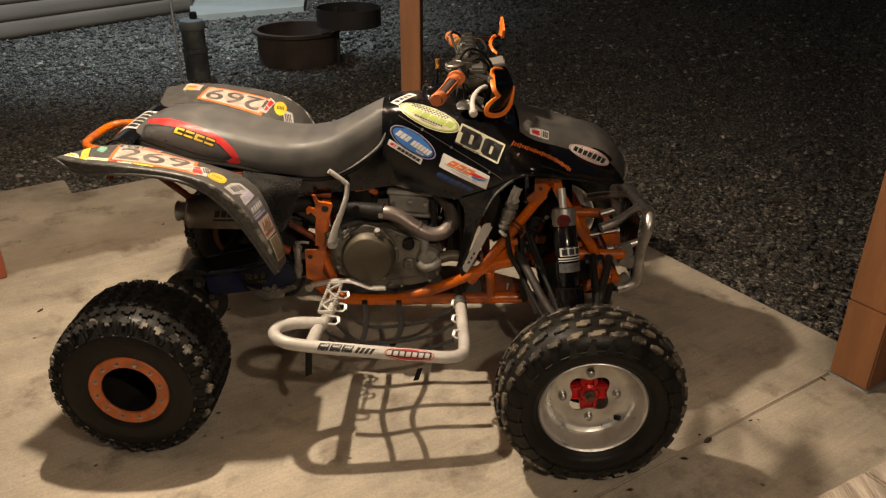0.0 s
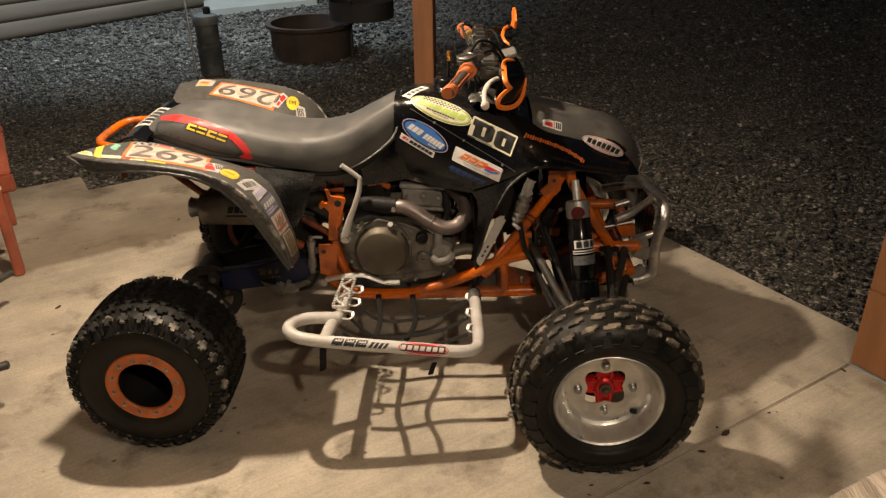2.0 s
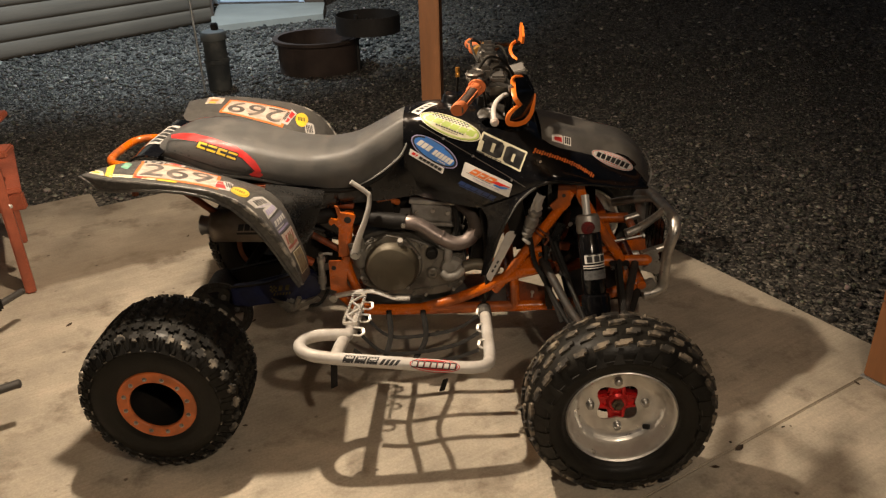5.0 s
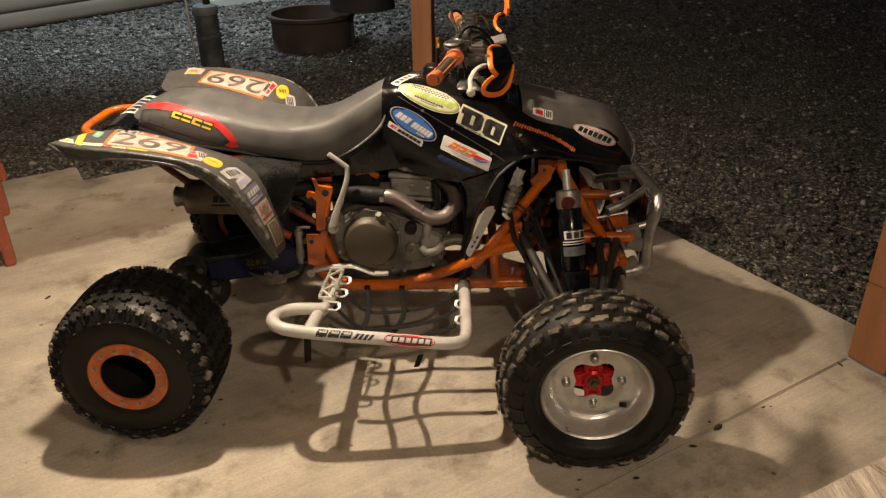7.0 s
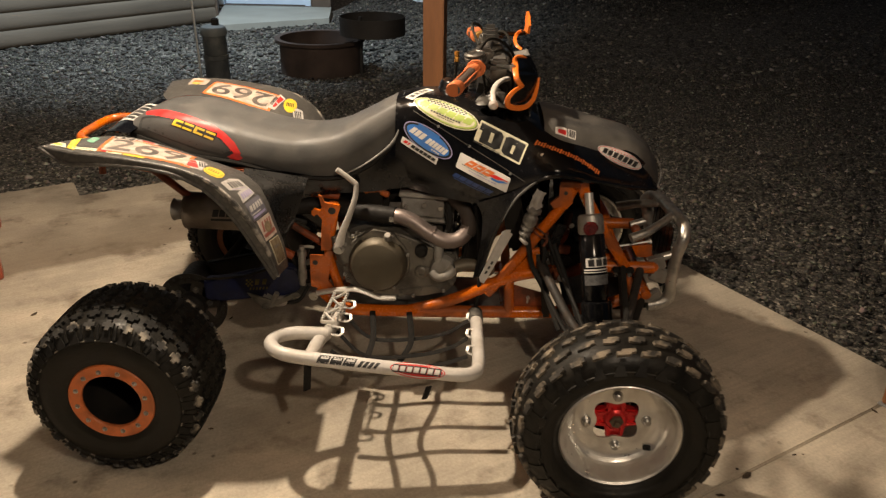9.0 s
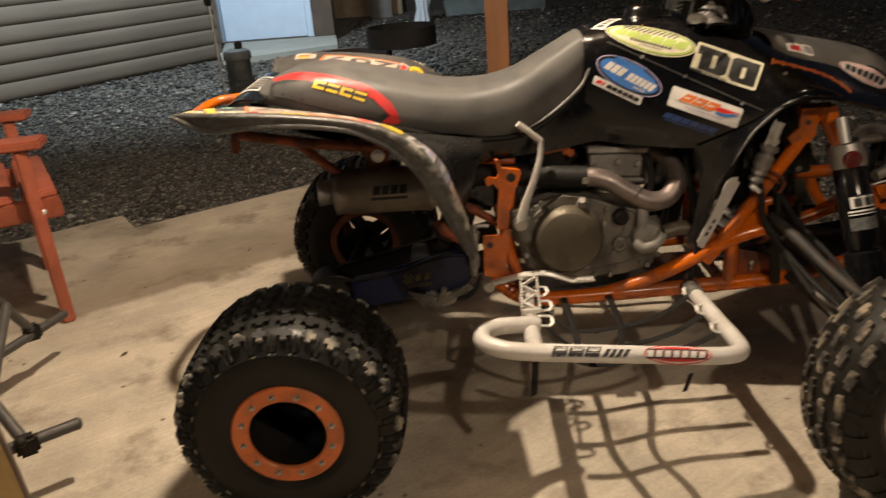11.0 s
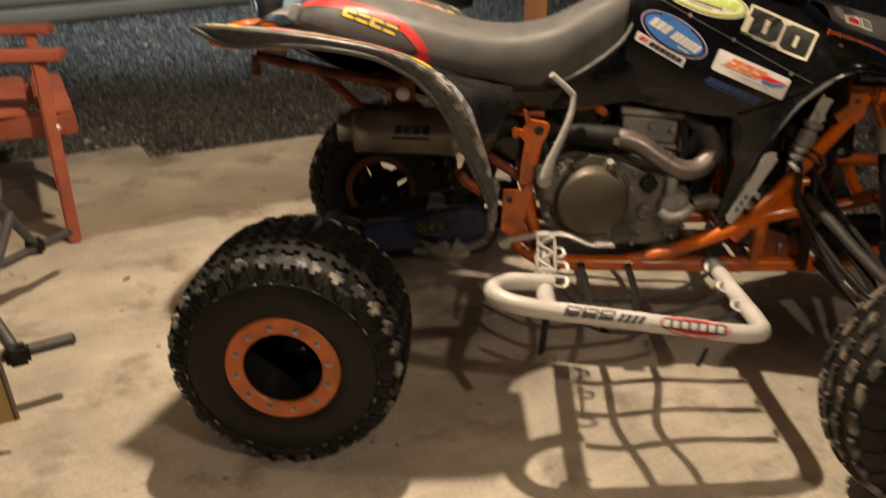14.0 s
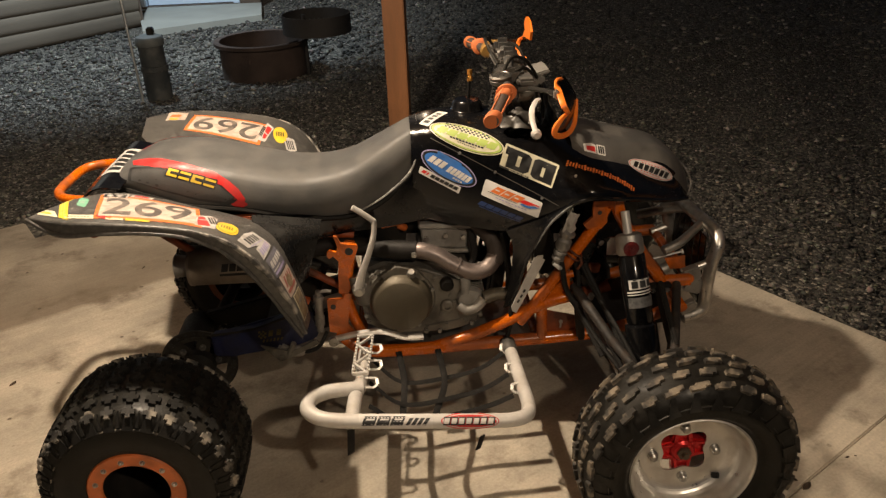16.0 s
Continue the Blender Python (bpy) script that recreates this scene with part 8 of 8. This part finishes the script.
for c, u, v, lay, lab, n in (
    ((-0.686, -0.372, 0.826), (0.030, 0.014, -0.012), (-0.022, 0.050, -0.006), [(WHITE, wing), (RED, wing_red), (INK, bars(0.2, 0.75, -0.45, 0.6, 3, 0.35, 0.1))], "white and red winged sticker", up),
    ((-0.636, -0.385, 0.802), (0.023, 0.004, -0.011), (-0.003, 0.036, 0.002), [(YELLOW, rounded(1, 1, 0.8, 0.8)), (OLIVE, oval(24, 0.86, 0.86)), (YELLOW, oval(24, 0.82, 0.82)), (OLIVE, bars(-0.6, 0.6, -0.25, 0.30, 5, 0.45))], "round yellow sticker", up),
    ((-0.583, -0.380, 0.766), (0.012, 0.052, -0.012), (-0.013, 0.003, 0.017), [(WHITE, shield), (INK, bars(-0.62, 0.66, -0.42, 0.48, 5, 0.40, 0.05)), (LILAC, box_shape(-0.7, 0.7, -0.70, -0.62))], "white shield sticker with black bars", leg),
    ((-0.560, -0.375, 0.738), (0.006, 0.050, -0.005), (-0.009, 0.002, 0.013), [(WHITE, [[(-1, -1), (1, -0.7), (0.9, 1), (-0.8, 0.9)]]), (LILAC, bars(-0.75, 0.8, -0.5, 0.5, 6, 0.3, 0.1))], "white sticker with lilac bars", leg),
    ((-0.535, -0.370, 0.698), (0.007, 0.056, -0.005), (-0.011, 0.002, 0.024), [(SLATE, box_shape(-1, 1, -1, 1)), (WHITE, bars(-0.88, 0.9, -0.05, 0.55, 5, 0.28, 0.1) + box_shape(-0.9, 0.2, -0.42, -0.30)), (LILAC, box_shape(-0.9, 0.8, -0.78, -0.55))], "worn slate sticker with white bars", leg),
    ((-0.513, -0.365, 0.640), (0.009, 0.054, -0.005), (-0.010, 0.002, 0.029), [(PEACH, box_shape(-1, 1, -1, 1)), (FADED_RED, bars(-0.8, 0.8, -0.2, 0.7, 4, 0.45, 0.2) + box_shape(-0.9, 0.9, -0.7, -0.4)), (TAN_INK, oval(24, 0.5, 0.5))], "faded red and peach sticker", leg),
    ((-0.492, -0.360, 0.568), (0.010, 0.044, -0.005), (-0.008, 0.001, 0.037), [(CREAM, box_shape(-1, 1, -1, 1)), (TAN_INK, box_shape(-0.88, 0.88, -0.93, 0.93)), (SLATE, bars(-0.5, 0.5, 0.2, 0.45, 4, 0.5))], "old gold sticker with a pale frame", leg),
    ((-1.022, -0.330, 0.858), (0.014, -0.010, 0), (-0.034, 0.095, -0.006), [(YELLOW, box_shape(-1, 1, -1, 1)), (LIME, bars(-0.6, 0.6, -0.8, 0.8, 2, 0.5))], "worn yellow strip sticker", up),
    ((-0.995, -0.285, 0.847), (0.015, -0.012, 0), (-0.010, 0.042, -0.006), [(GREEN, rounded(1, 1, 0.5, 0.3)), (WHITE, bars(-0.5, 0.5, -0.3, 0.3, 3, 0.5))], "pale green sticker", up),
    ((-0.945, -0.208, 0.828), (0.030, 0.006, -0.006), (-0.004, 0.026, 0), [(WHITE, box_shape(-1, 1, -1, 1)), (INK, box_shape(-0.85, 0.85, -0.75, 0.75)), (WHITE, box_shape(-0.6, -0.2, -0.4, 0.4) + box_shape(0.0, 0.6, 0.1, 0.4) + box_shape(0.2, 0.5, -0.45, 0.1))], "white-framed black sticker", up),
    ((-0.885, -0.190, 0.815), (0.026, 0, -0.007), (0, 0.012, 0), [(WHITE, box_shape(-1, 1, -1, 1)), (RED, box_shape(-0.7, 0.6, -0.4, 0.8))], "red and white strip", up),
    ((-0.958, -0.412, 0.857), (0.034, -0.004, 0.001), (-0.004, 0.014, -0.002), [(CREAM, box_shape(-1, 1, -1, 1)), (INK, bars(-0.8, 0.8, -0.2, 0.2, 7, 0.4))], "cream strip sticker", up),
    ((-0.905, -0.410, 0.857), (0.019, -0.004, 0.001), (-0.002, 0.015, 0), [(RED, box_shape(-1, 1, -1, 1))], "red strip sticker", up),
    ((-1.045, -0.375, 0.862), (0.030, -0.012, 0), (-0.020, 0.030, -0.003), [(CREAM, [[(-1, -0.8), (0.7, -1), (1, 0.7), (-0.6, 1)]]), (YELLOW, box_shape(-0.5, 0.4, -0.4, 0.3))], "scraped cream and yellow patch", up),
    ((-0.930, -0.245, 0.838), (0.026, 0.004, -0.005), (-0.004, 0.014, 0), [(WHITE, box_shape(-1, 1, -1, 1)), (INK, bars(-0.8, 0.8, -0.6, 0.6, 3, 0.3, 0.1))], "white sticker with black block bars", up),
    ((-0.845, -0.430, 0.852), (0.050, -0.004, -0.003), (-0.002, 0.007, 0), [(CREAM, box_shape(-1, -0.2, -1, 1)), (YELLOW, box_shape(-0.1, 1, -1, 1))], "thin yellow and cream strip", up)):
    sticker(FENDERS[0], TF0, c, u, v, lay, lab, n=n)
for c, u, v, lay, lab in (((-0.599, 0.358, 0.783), (0.020, 0.010, -0.014), (-0.006, 0.046, 0.004), [(YELLOW, oval()), (INK, bars(-0.6, 0.6, -0.25, 0.30, 5, 0.45))], "round yellow sticker"),
                          ((-0.643, 0.345, 0.802), (-0.018, 0.014, 0.007), (-0.007, -0.058, -0.010), [(WHITE, wing), (RED, wing_red), (INK, bars(0.2, 0.75, -0.45, 0.6, 3, 0.35, 0.1))], "white and red winged sticker"),
                          ((-0.566, 0.325, 0.759), (0.014, 0.012, -0.013), (-0.010, 0.034, 0.006), [(WHITE, shield), (INK, bars(-0.7, 0.7, -0.6, 0.5, 4, 0.4))], "white shield sticker with black bars"),
                          ((-0.930, 0.400, 0.849), (0.040, -0.006, -0.004), (-0.010, -0.036, -0.003), [(PEACH, [[(-1, -1), (0.6, -1), (1, 0.6), (-0.4, 1)]]), (ORANGE_INK, box_shape(-0.5, 0.3, -0.5, 0.1)), (YELLOW, box_shape(-0.3, 0.4, 0.3, 0.7))], "peach and orange sticker"),
                          ((-0.720, 0.235, 0.79), (0.045, 0, -0.014), (0, 0.010, 0), [(RED, box_shape(-1, 1, -1, 1)), (WHITE, bars(-0.8, 0.8, -0.5, 0.5, 6, 0.4))], "thin red strip"),
                          ((-0.850, 0.240, 0.81), (0.016, 0, -0.004), (0, 0.012, 0), [(WHITE, rounded(1, 1, 0.4, 0.4)), (RED, box_shape(-0.5, 0.5, -0.3, 0.3))], "small white sticker")):
    sticker(FENDERS[1], TF1, c, u, v, lay, lab, n=up)
sticker(TAIL, TT, (-0.988, 0.020, 0.846), (0.008, 0.095, 0), (-0.030, 0, 0), [(WHITE, rounded(1, 1, 0.05, 0.2)), (INK, bars(-0.85, 0.85, -0.6, 0.6, 5, 0.30, 0.12))], "white sticker with black lettering bars", n=(0, 0, 1))

# nerf bar labels, muffler mark, guard mark
WHITE = WHITE_NEW
sticker(NERFS[0], TN, (-0.265, -0.590, 0.356), (0.088, 0.006, -0.012), (0, 0.0095, 0.0127), [(WHITE, box_shape(-1, 1, -1, 1)), (INK, bars(-0.94, 0.20, -0.55, 0.70, 3, 0.08, 0.10) + bars(0.24, 0.85, -0.55, 0.45, 4, 0.3, 0.14)), (WHITE, [[(q[0][0] + 0.12, 0.15), (q[1][0], 0.15), (q[1][0] + 0.03, 0.38), (q[0][0] + 0.15, 0.38)] for q in bars(-0.94, 0.20, -0.55, 0.70, 3, 0.08, 0.10)])], "white label with slanted black bars", n=(0, -0.8, 0.6), lift=0.0014, cell=0.007)
sticker(NERFS[0], TN, (-0.085, -0.577, 0.330), (0.072, 0.006, -0.011), (0, 0.0112, 0.0150), [(RED, oval()), (WHITE, oval(36, 0.96, 0.88)), (RED, oval(36, 0.91, 0.76)), (INK, bars(-0.94, 0.84, -0.46, 0.48, 7, 0.06, 0.05)), (WHITE, bars(-0.92, 0.84, -0.32, 0.36, 7, 0.30, 0.05))], "oval red and white label", n=(0, -0.8, 0.6), lift=0.0014, cell=0.007)
TM = tree_of(MUFFLER_CAN)
sticker(MUFFLER_CAN, TM, (-0.665, -0.245, 0.618), (0.045, 0, 0), (0, 0.004, 0.018), [(INK, bars(-0.9, 0.9, -0.2, 0.9, 4, 0.15, 0.1) + box_shape(-1, 0.9, -0.9, -0.5))], "dark burnt lettering bars", n=(0, -1, 0.1))
OLD_GOLD = mat("worn_yellow_ink", (0.16, 0.12, 0.025), 0.6, dirt=(0.02, 0.018, 0.015), amount=0.6, dirt_scale=40)
TG = tree_of(GUARD)
sticker(GUARD, TG, (-0.622, -0.151, 0.346), (0.042, 0, 0.004), (0.003, 0, 0.022), [(OLD_GOLD, bars(-0.2, 0.9, -0.1, 0.8, 2, 0.45, 0.05) + bars(-0.6, 0.9, -0.9, -0.5, 6, 0.5, 0.05)), (OLD_GOLD, [[(-0.9 + 0.14 * i, -0.3 + 0.3 * j), (-0.76 + 0.14 * i, -0.3 + 0.3 * j), (-0.76 + 0.14 * i, 0.0 + 0.3 * j), (-0.9 + 0.14 * i, 0.0 + 0.3 * j)] for j in range(4) for i in range(4) if (i + j) % 2])], "yellow maker's mark", n=(0, -1, 0))

# --- other things ---
def fire_ring():
    root = thing("fire_ring", (-1.33, 7.16, -0.04), "rusty steel camp fire ring standing on the gravel", "fire ring")
    bm = bmesh.new()
    lathe(bm, (0, 0, 0), (0, 0, 1), [(0.36, 0), (0.36, 0.27), (0.40, 0.272), (0.402, 0.30), (0.39, 0.305), (0.352, 0.30), (0.35, 0.0)], 48, close=True)
    part("ring_wall", bm, RUST, root)
    bm = bmesh.new()
    lathe(bm, (0, 0, 0.0), (0, 0, 1), [(0.0, 0.02), (0.2, 0.05), (0.345, 0.02), (0.345, 0.0)], 32)
    part("ash_bed", bm, SOOT, root, "black ash bed")
    bm = bmesh.new()
    tube(bm, [(0.385, -0.12, 0.0), (0.385, -0.12, 0.50)], 0.016, 10)
    part("swivel_post", bm, SOOT, root)
    bm = bmesh.new()
    c = V(0.50, -0.20, 0.42)
    lathe(bm, c, (0, 0, 1), [(0.275, -0.05), (0.275, 0.10), (0.282, 0.10), (0.282, -0.05)], 44, close=True)
    part("grate_rim", bm, SOOT, root, "sooty raised grate rim")
    bm = bmesh.new()
    for k in range(13):
        x = -0.24 + 0.04 * k
        y = math.sqrt(max(0.275 ** 2 - x * x, 0))
        tube(bm, [c + V(x, -y, 0.012), c + V(x, y, 0.012)], 0.0045, 6)
    part("grate_bars", bm, SOOT, root, kind="stuff")


fire_ring()


def water_stand():
    root = thing("water_pipe", (-2.075, 6.52, -0.045), "short dark standpipe with a cap, beside a thin pale marker rod", "standpipe")
    bm = bmesh.new()
    lathe(bm, (0, 0, 0), (0, 0, 1), [(0.098, 0), (0.098, 0.22), (0.104, 0.225), (0.104, 0.26), (0.094, 0.265), (0.094, 0.42), (0.10, 0.425), (0.10, 0.455), (0.092, 0.475), (0.06, 0.488), (0, 0.49)], 32)
    part("pipe", bm, PIPE_DARK, root)
    bm = bmesh.new()
    lathe(bm, (0, 0, 0.418), (0, 0, 1), [(0.104, 0), (0.106, 0.008), (0.106, 0.040), (0.094, 0.064), (0.06, 0.078), (0, 0.08)], 32)
    part("cap", bm, mat("grey_cap", (0.11, 0.12, 0.12), 0.6, vary=0.2), root, "grey pipe cap")
    bm = bmesh.new()
    block(bm, (0.02, 0.0, 0.52), (0.05, 0.06, 0.06), None, 0.008)
    part("cap_lug", bm, BLACK_METAL, root)
    rod = thing("marker_rod", (-2.19, 6.44, -0.045), "thin pale metal rod with a dark tip box", "rod")
    bm = bmesh.new()
    tube(bm, [(0, 0, 0), (-0.02, 0.02, 1.0), (-0.04, 0.03, 1.6)], 0.011, 8)
    part("rod_shaft", bm, GALV, rod)
    bm = bmesh.new()
    block(bm, (-0.015, 0.0, 0.89), (0.05, 0.03, 0.13), None, 0.006)
    part("rod_box", bm, BLACK_METAL, rod)


water_stand()


def ghost():
    bm = bmesh.new()
    rings = []
    for k, (z, r) in enumerate(((0, 0.135), (0.04, 0.14), (0.2, 0.11), (0.35, 0.105), (0.45, 0.115), (0.52, 0.10), (0.58, 0.062), (0.64, 0.058), (0.69, 0.048), (0.72, 0.02))):
        ring = []
        for i in range(36):
            a = 2 * math.pi * i / 36
            fold = 1 + 0.20 * math.sin(9 * a + z * 5) * max(0, 1 - z / 0.55)
            arm = 1 + (0.75 * max(0, math.cos(a)) ** 6 + 0.4 * max(0, -math.cos(a)) ** 6) * math.exp(-((z - 0.38) / 0.10) ** 2)
            ring.append(V(0.72 * r * fold * arm * math.cos(a) + 0.02 * math.sin(z * 5), r * fold * 0.8 * math.sin(a), z))
        rings.append(ring)
    skin(bm, rings)
    ob = part("ghost_figure", bm, GHOST_CLOTH)
    ob.location = (-0.755, 12.05, -0.045)
    tagged(ob, "small white cloth ghost yard decoration standing on the gravel", "decoration")


ghost()


# red-stained timber bench at the slab's edge
def bench():
    root = thing("bench", (-1.90, 2.93, 0), "red-stained timber bench with flat arm rests", "bench")
    wide, deep = V(-0.507, 0.862, 0), V(-0.970, -0.243, 0)
    up = V(0, 0, 1)

    def board(name, a, b, w, d, side):
        bm = bmesh.new()
        beam(bm, a, b, w, d, side, 0.006)
        return part(name, bm, REDWOOD, root, smooth=False)
    for k, tall in ((0.0, 0.612), (0.585, 0.612)):
        o = wide * k
        board("leg", o, o + V(-0.012, 0.012, tall), 0.042, 0.085, wide)
        board("leg", o + deep * 0.62, o + deep * 0.70 + up * 0.80, 0.042, 0.085, wide)
        e = o + V(0.062, 0.035, 0.628)
        board("arm_rest", e, e + deep * 0.95, 0.11, 0.030, up)
        f = o + V(0.055, 0.050, 0.405) if k == 0 else o + V(0.055, -0.03, 0.405)
        board("seat_rail", f, f + deep * 0.95 - up * 0.06, 0.036, 0.075, up)
    for k in range(6):
        e = V(0.020, 0.0, 0.452 - 0.010 * k) + deep * (0.135 * k)
        board("seat_slat", e + wide * 0.02, e + wide * 0.60, 0.105, 0.026, up)
    for k in range(6):
        e = deep * (0.74 + 0.02 * k) + up * (0.46 + 0.085 * k)
        board("back_slat", e, e + wide * 0.60, 0.075, 0.022, deep)
    bm = bmesh.new()
    lathe(bm, (0.020, -0.010, 0.402), (0.75, -0.65, 0), [(0.011, 0), (0.011, 0.006), (0.006, 0.010), (0, 0.011)], 12)
    part("bolt", bm, ALU, root)


bench()


# folding camp chair: dark tubes with a tan cloth
def camp_chair():
    root = thing("camp_chair", (-1.62, 2.25, 0), "folding camp chair with dark tubes and a tan cloth", "chair")
    o = V(-1.62, 2.25, 0)
    legs = [((-1.453, 2.033, 0.15), (-1.61, 1.92, 0.15), 0.0145), ((-1.759, 2.644, 0.15), (-1.90, 2.19, 0.15), 0.0135),
            ((-1.795, 2.53, 0.16), (-1.80, 2.32, 0.45), 0.0135), ((-1.53, 1.955, 0.155), (-1.86, 2.22, 0.36), 0.0145), ((-1.727, 2.34, 0.328), (-1.60, 1.93, 0.205), 0.013)]
    for a, b, r in legs:
        bm = bmesh.new()
        tube(bm, [V(*a) - o, V(*b) - o], r, 12)
        lathe(bm, V(*a) - o, V(*a) - V(*b), [(r, 0), (r + 0.001, 0.001), (r + 0.001, 0.008), (r * 0.6, 0.014), (0, 0.015)], 12)
        part("leg_tube", bm, CHAIR_TUBE, root)
    for c in ((-1.797, 2.530, 0.155), (-1.530, 1.955, 0.155)):
        bm = bmesh.new()
        block(bm, V(*c) - o, (0.05, 0.035, 0.05), Matrix.Rotation(0.6, 3, "Z"), 0.008)
        lathe(bm, V(*c) - o + V(0.0, -0.018, 0.02), (0.2, -0.8, 0.5), [(0.013, 0), (0.012, 0.008), (0.006, 0.014), (0, 0.015)], 14)
        part("joint", bm, BLACK_METAL, root)
    # the first cloth panel is unseen, added to shade the floor under the bench
    for rows in ([[(-2.16, 2.02, 0.42), (-2.40, 2.12, 0.38), (-2.62, 2.22, 0.42)], [(-2.20, 2.34, 0.40), (-2.42, 2.40, 0.35), (-2.64, 2.48, 0.40)], [(-2.28, 2.66, 0.43), (-2.48, 2.72, 0.38), (-2.68, 2.80, 0.42)]], [[(-1.505, 1.84, 0.285), (-1.64, 1.88, 0.25), (-1.85, 1.93, 0.26)], [(-1.495, 1.84, 0.19), (-1.64, 1.87, 0.15), (-1.85, 1.90, 0.16)], [(-1.480, 1.83, 0.075), (-1.62, 1.85, 0.03), (-1.84, 1.88, 0.04)]],
                 [[(-1.800, 2.43, 0.625), (-1.93, 2.51, 0.64), (-2.10, 2.6, 0.64)], [(-1.785, 2.42, 0.54), (-1.92, 2.51, 0.53), (-2.09, 2.6, 0.53)], [(-1.840, 2.44, 0.43), (-1.95, 2.52, 0.42), (-2.10, 2.6, 0.42)]]):
        bm = bmesh.new()
        sheet(bm, resample([[V(*q) - o for q in r] for r in rows], 14, 14), 0.008)
        cloth = part("seat_cloth", bm, CHAIR_CLOTH, root, "tan cloth panel with brown piping")
        bm = bmesh.new()
        tube(bm, [V(*r[0]) - o for r in rows], 0.007, 8)
        part("piping", bm, CHAIR_PIPING, cloth)


camp_chair()

# the lamps that hang under the roof
for at in (LAMP, LAMP_B, LAMP_C):
    lamp = thing("ceiling_lamp", (at[0], at[1], at[2]), "plain round lamp hanging under the roof", "lamp", "roof lamps")
    bm = bmesh.new()
    lathe(bm, (0, 0, 0.07), (0, 0, 1), [(0.05, 0.0), (0.085, 0.02), (0.085, 0.03), (0.03, 0.06)], 28)
    part("lamp_cap", bm, WHITE, lamp)
    bm = bmesh.new()
    tube(bm, [(0, 0, 0.12), (0, 0, 0.245)], 0.012, 8)
    part("lamp_stem", bm, GALV, lamp)

# picnic table beside the camera, of which one end shows
def picnic_table():
    d = V(0.875, 0.484, 0)
    n = V(d.y, -d.x, 0)
    root = thing("table", (0.82, 0.55, 0), "pale weathered timber table standing on the slab", "table")
    o = V(0.82, 0.55, 0)
    start = V(0.44, 0.824, 0.70)
    for k in range(3):
        bm = bmesh.new()
        a = start + d * (0.15 + 0.303 * k)
        beam(bm, a - o, a + n * 1.5 - o, 0.300, 0.036, (0, 0, 1), 0.004)
        part("plank", bm, BOARD, root, smooth=False)
    for e in (0.3, 1.2):
        for k in (0.10, 0.74):
            bm = bmesh.new()
            a = start + d * k + n * e
            beam(bm, V(a.x, a.y, 0.002) - o, V(a.x, a.y, 0.68) - o, 0.09, 0.04, d, 0.004)
            part("leg", bm, BOARD, root, smooth=False)


picnic_table()
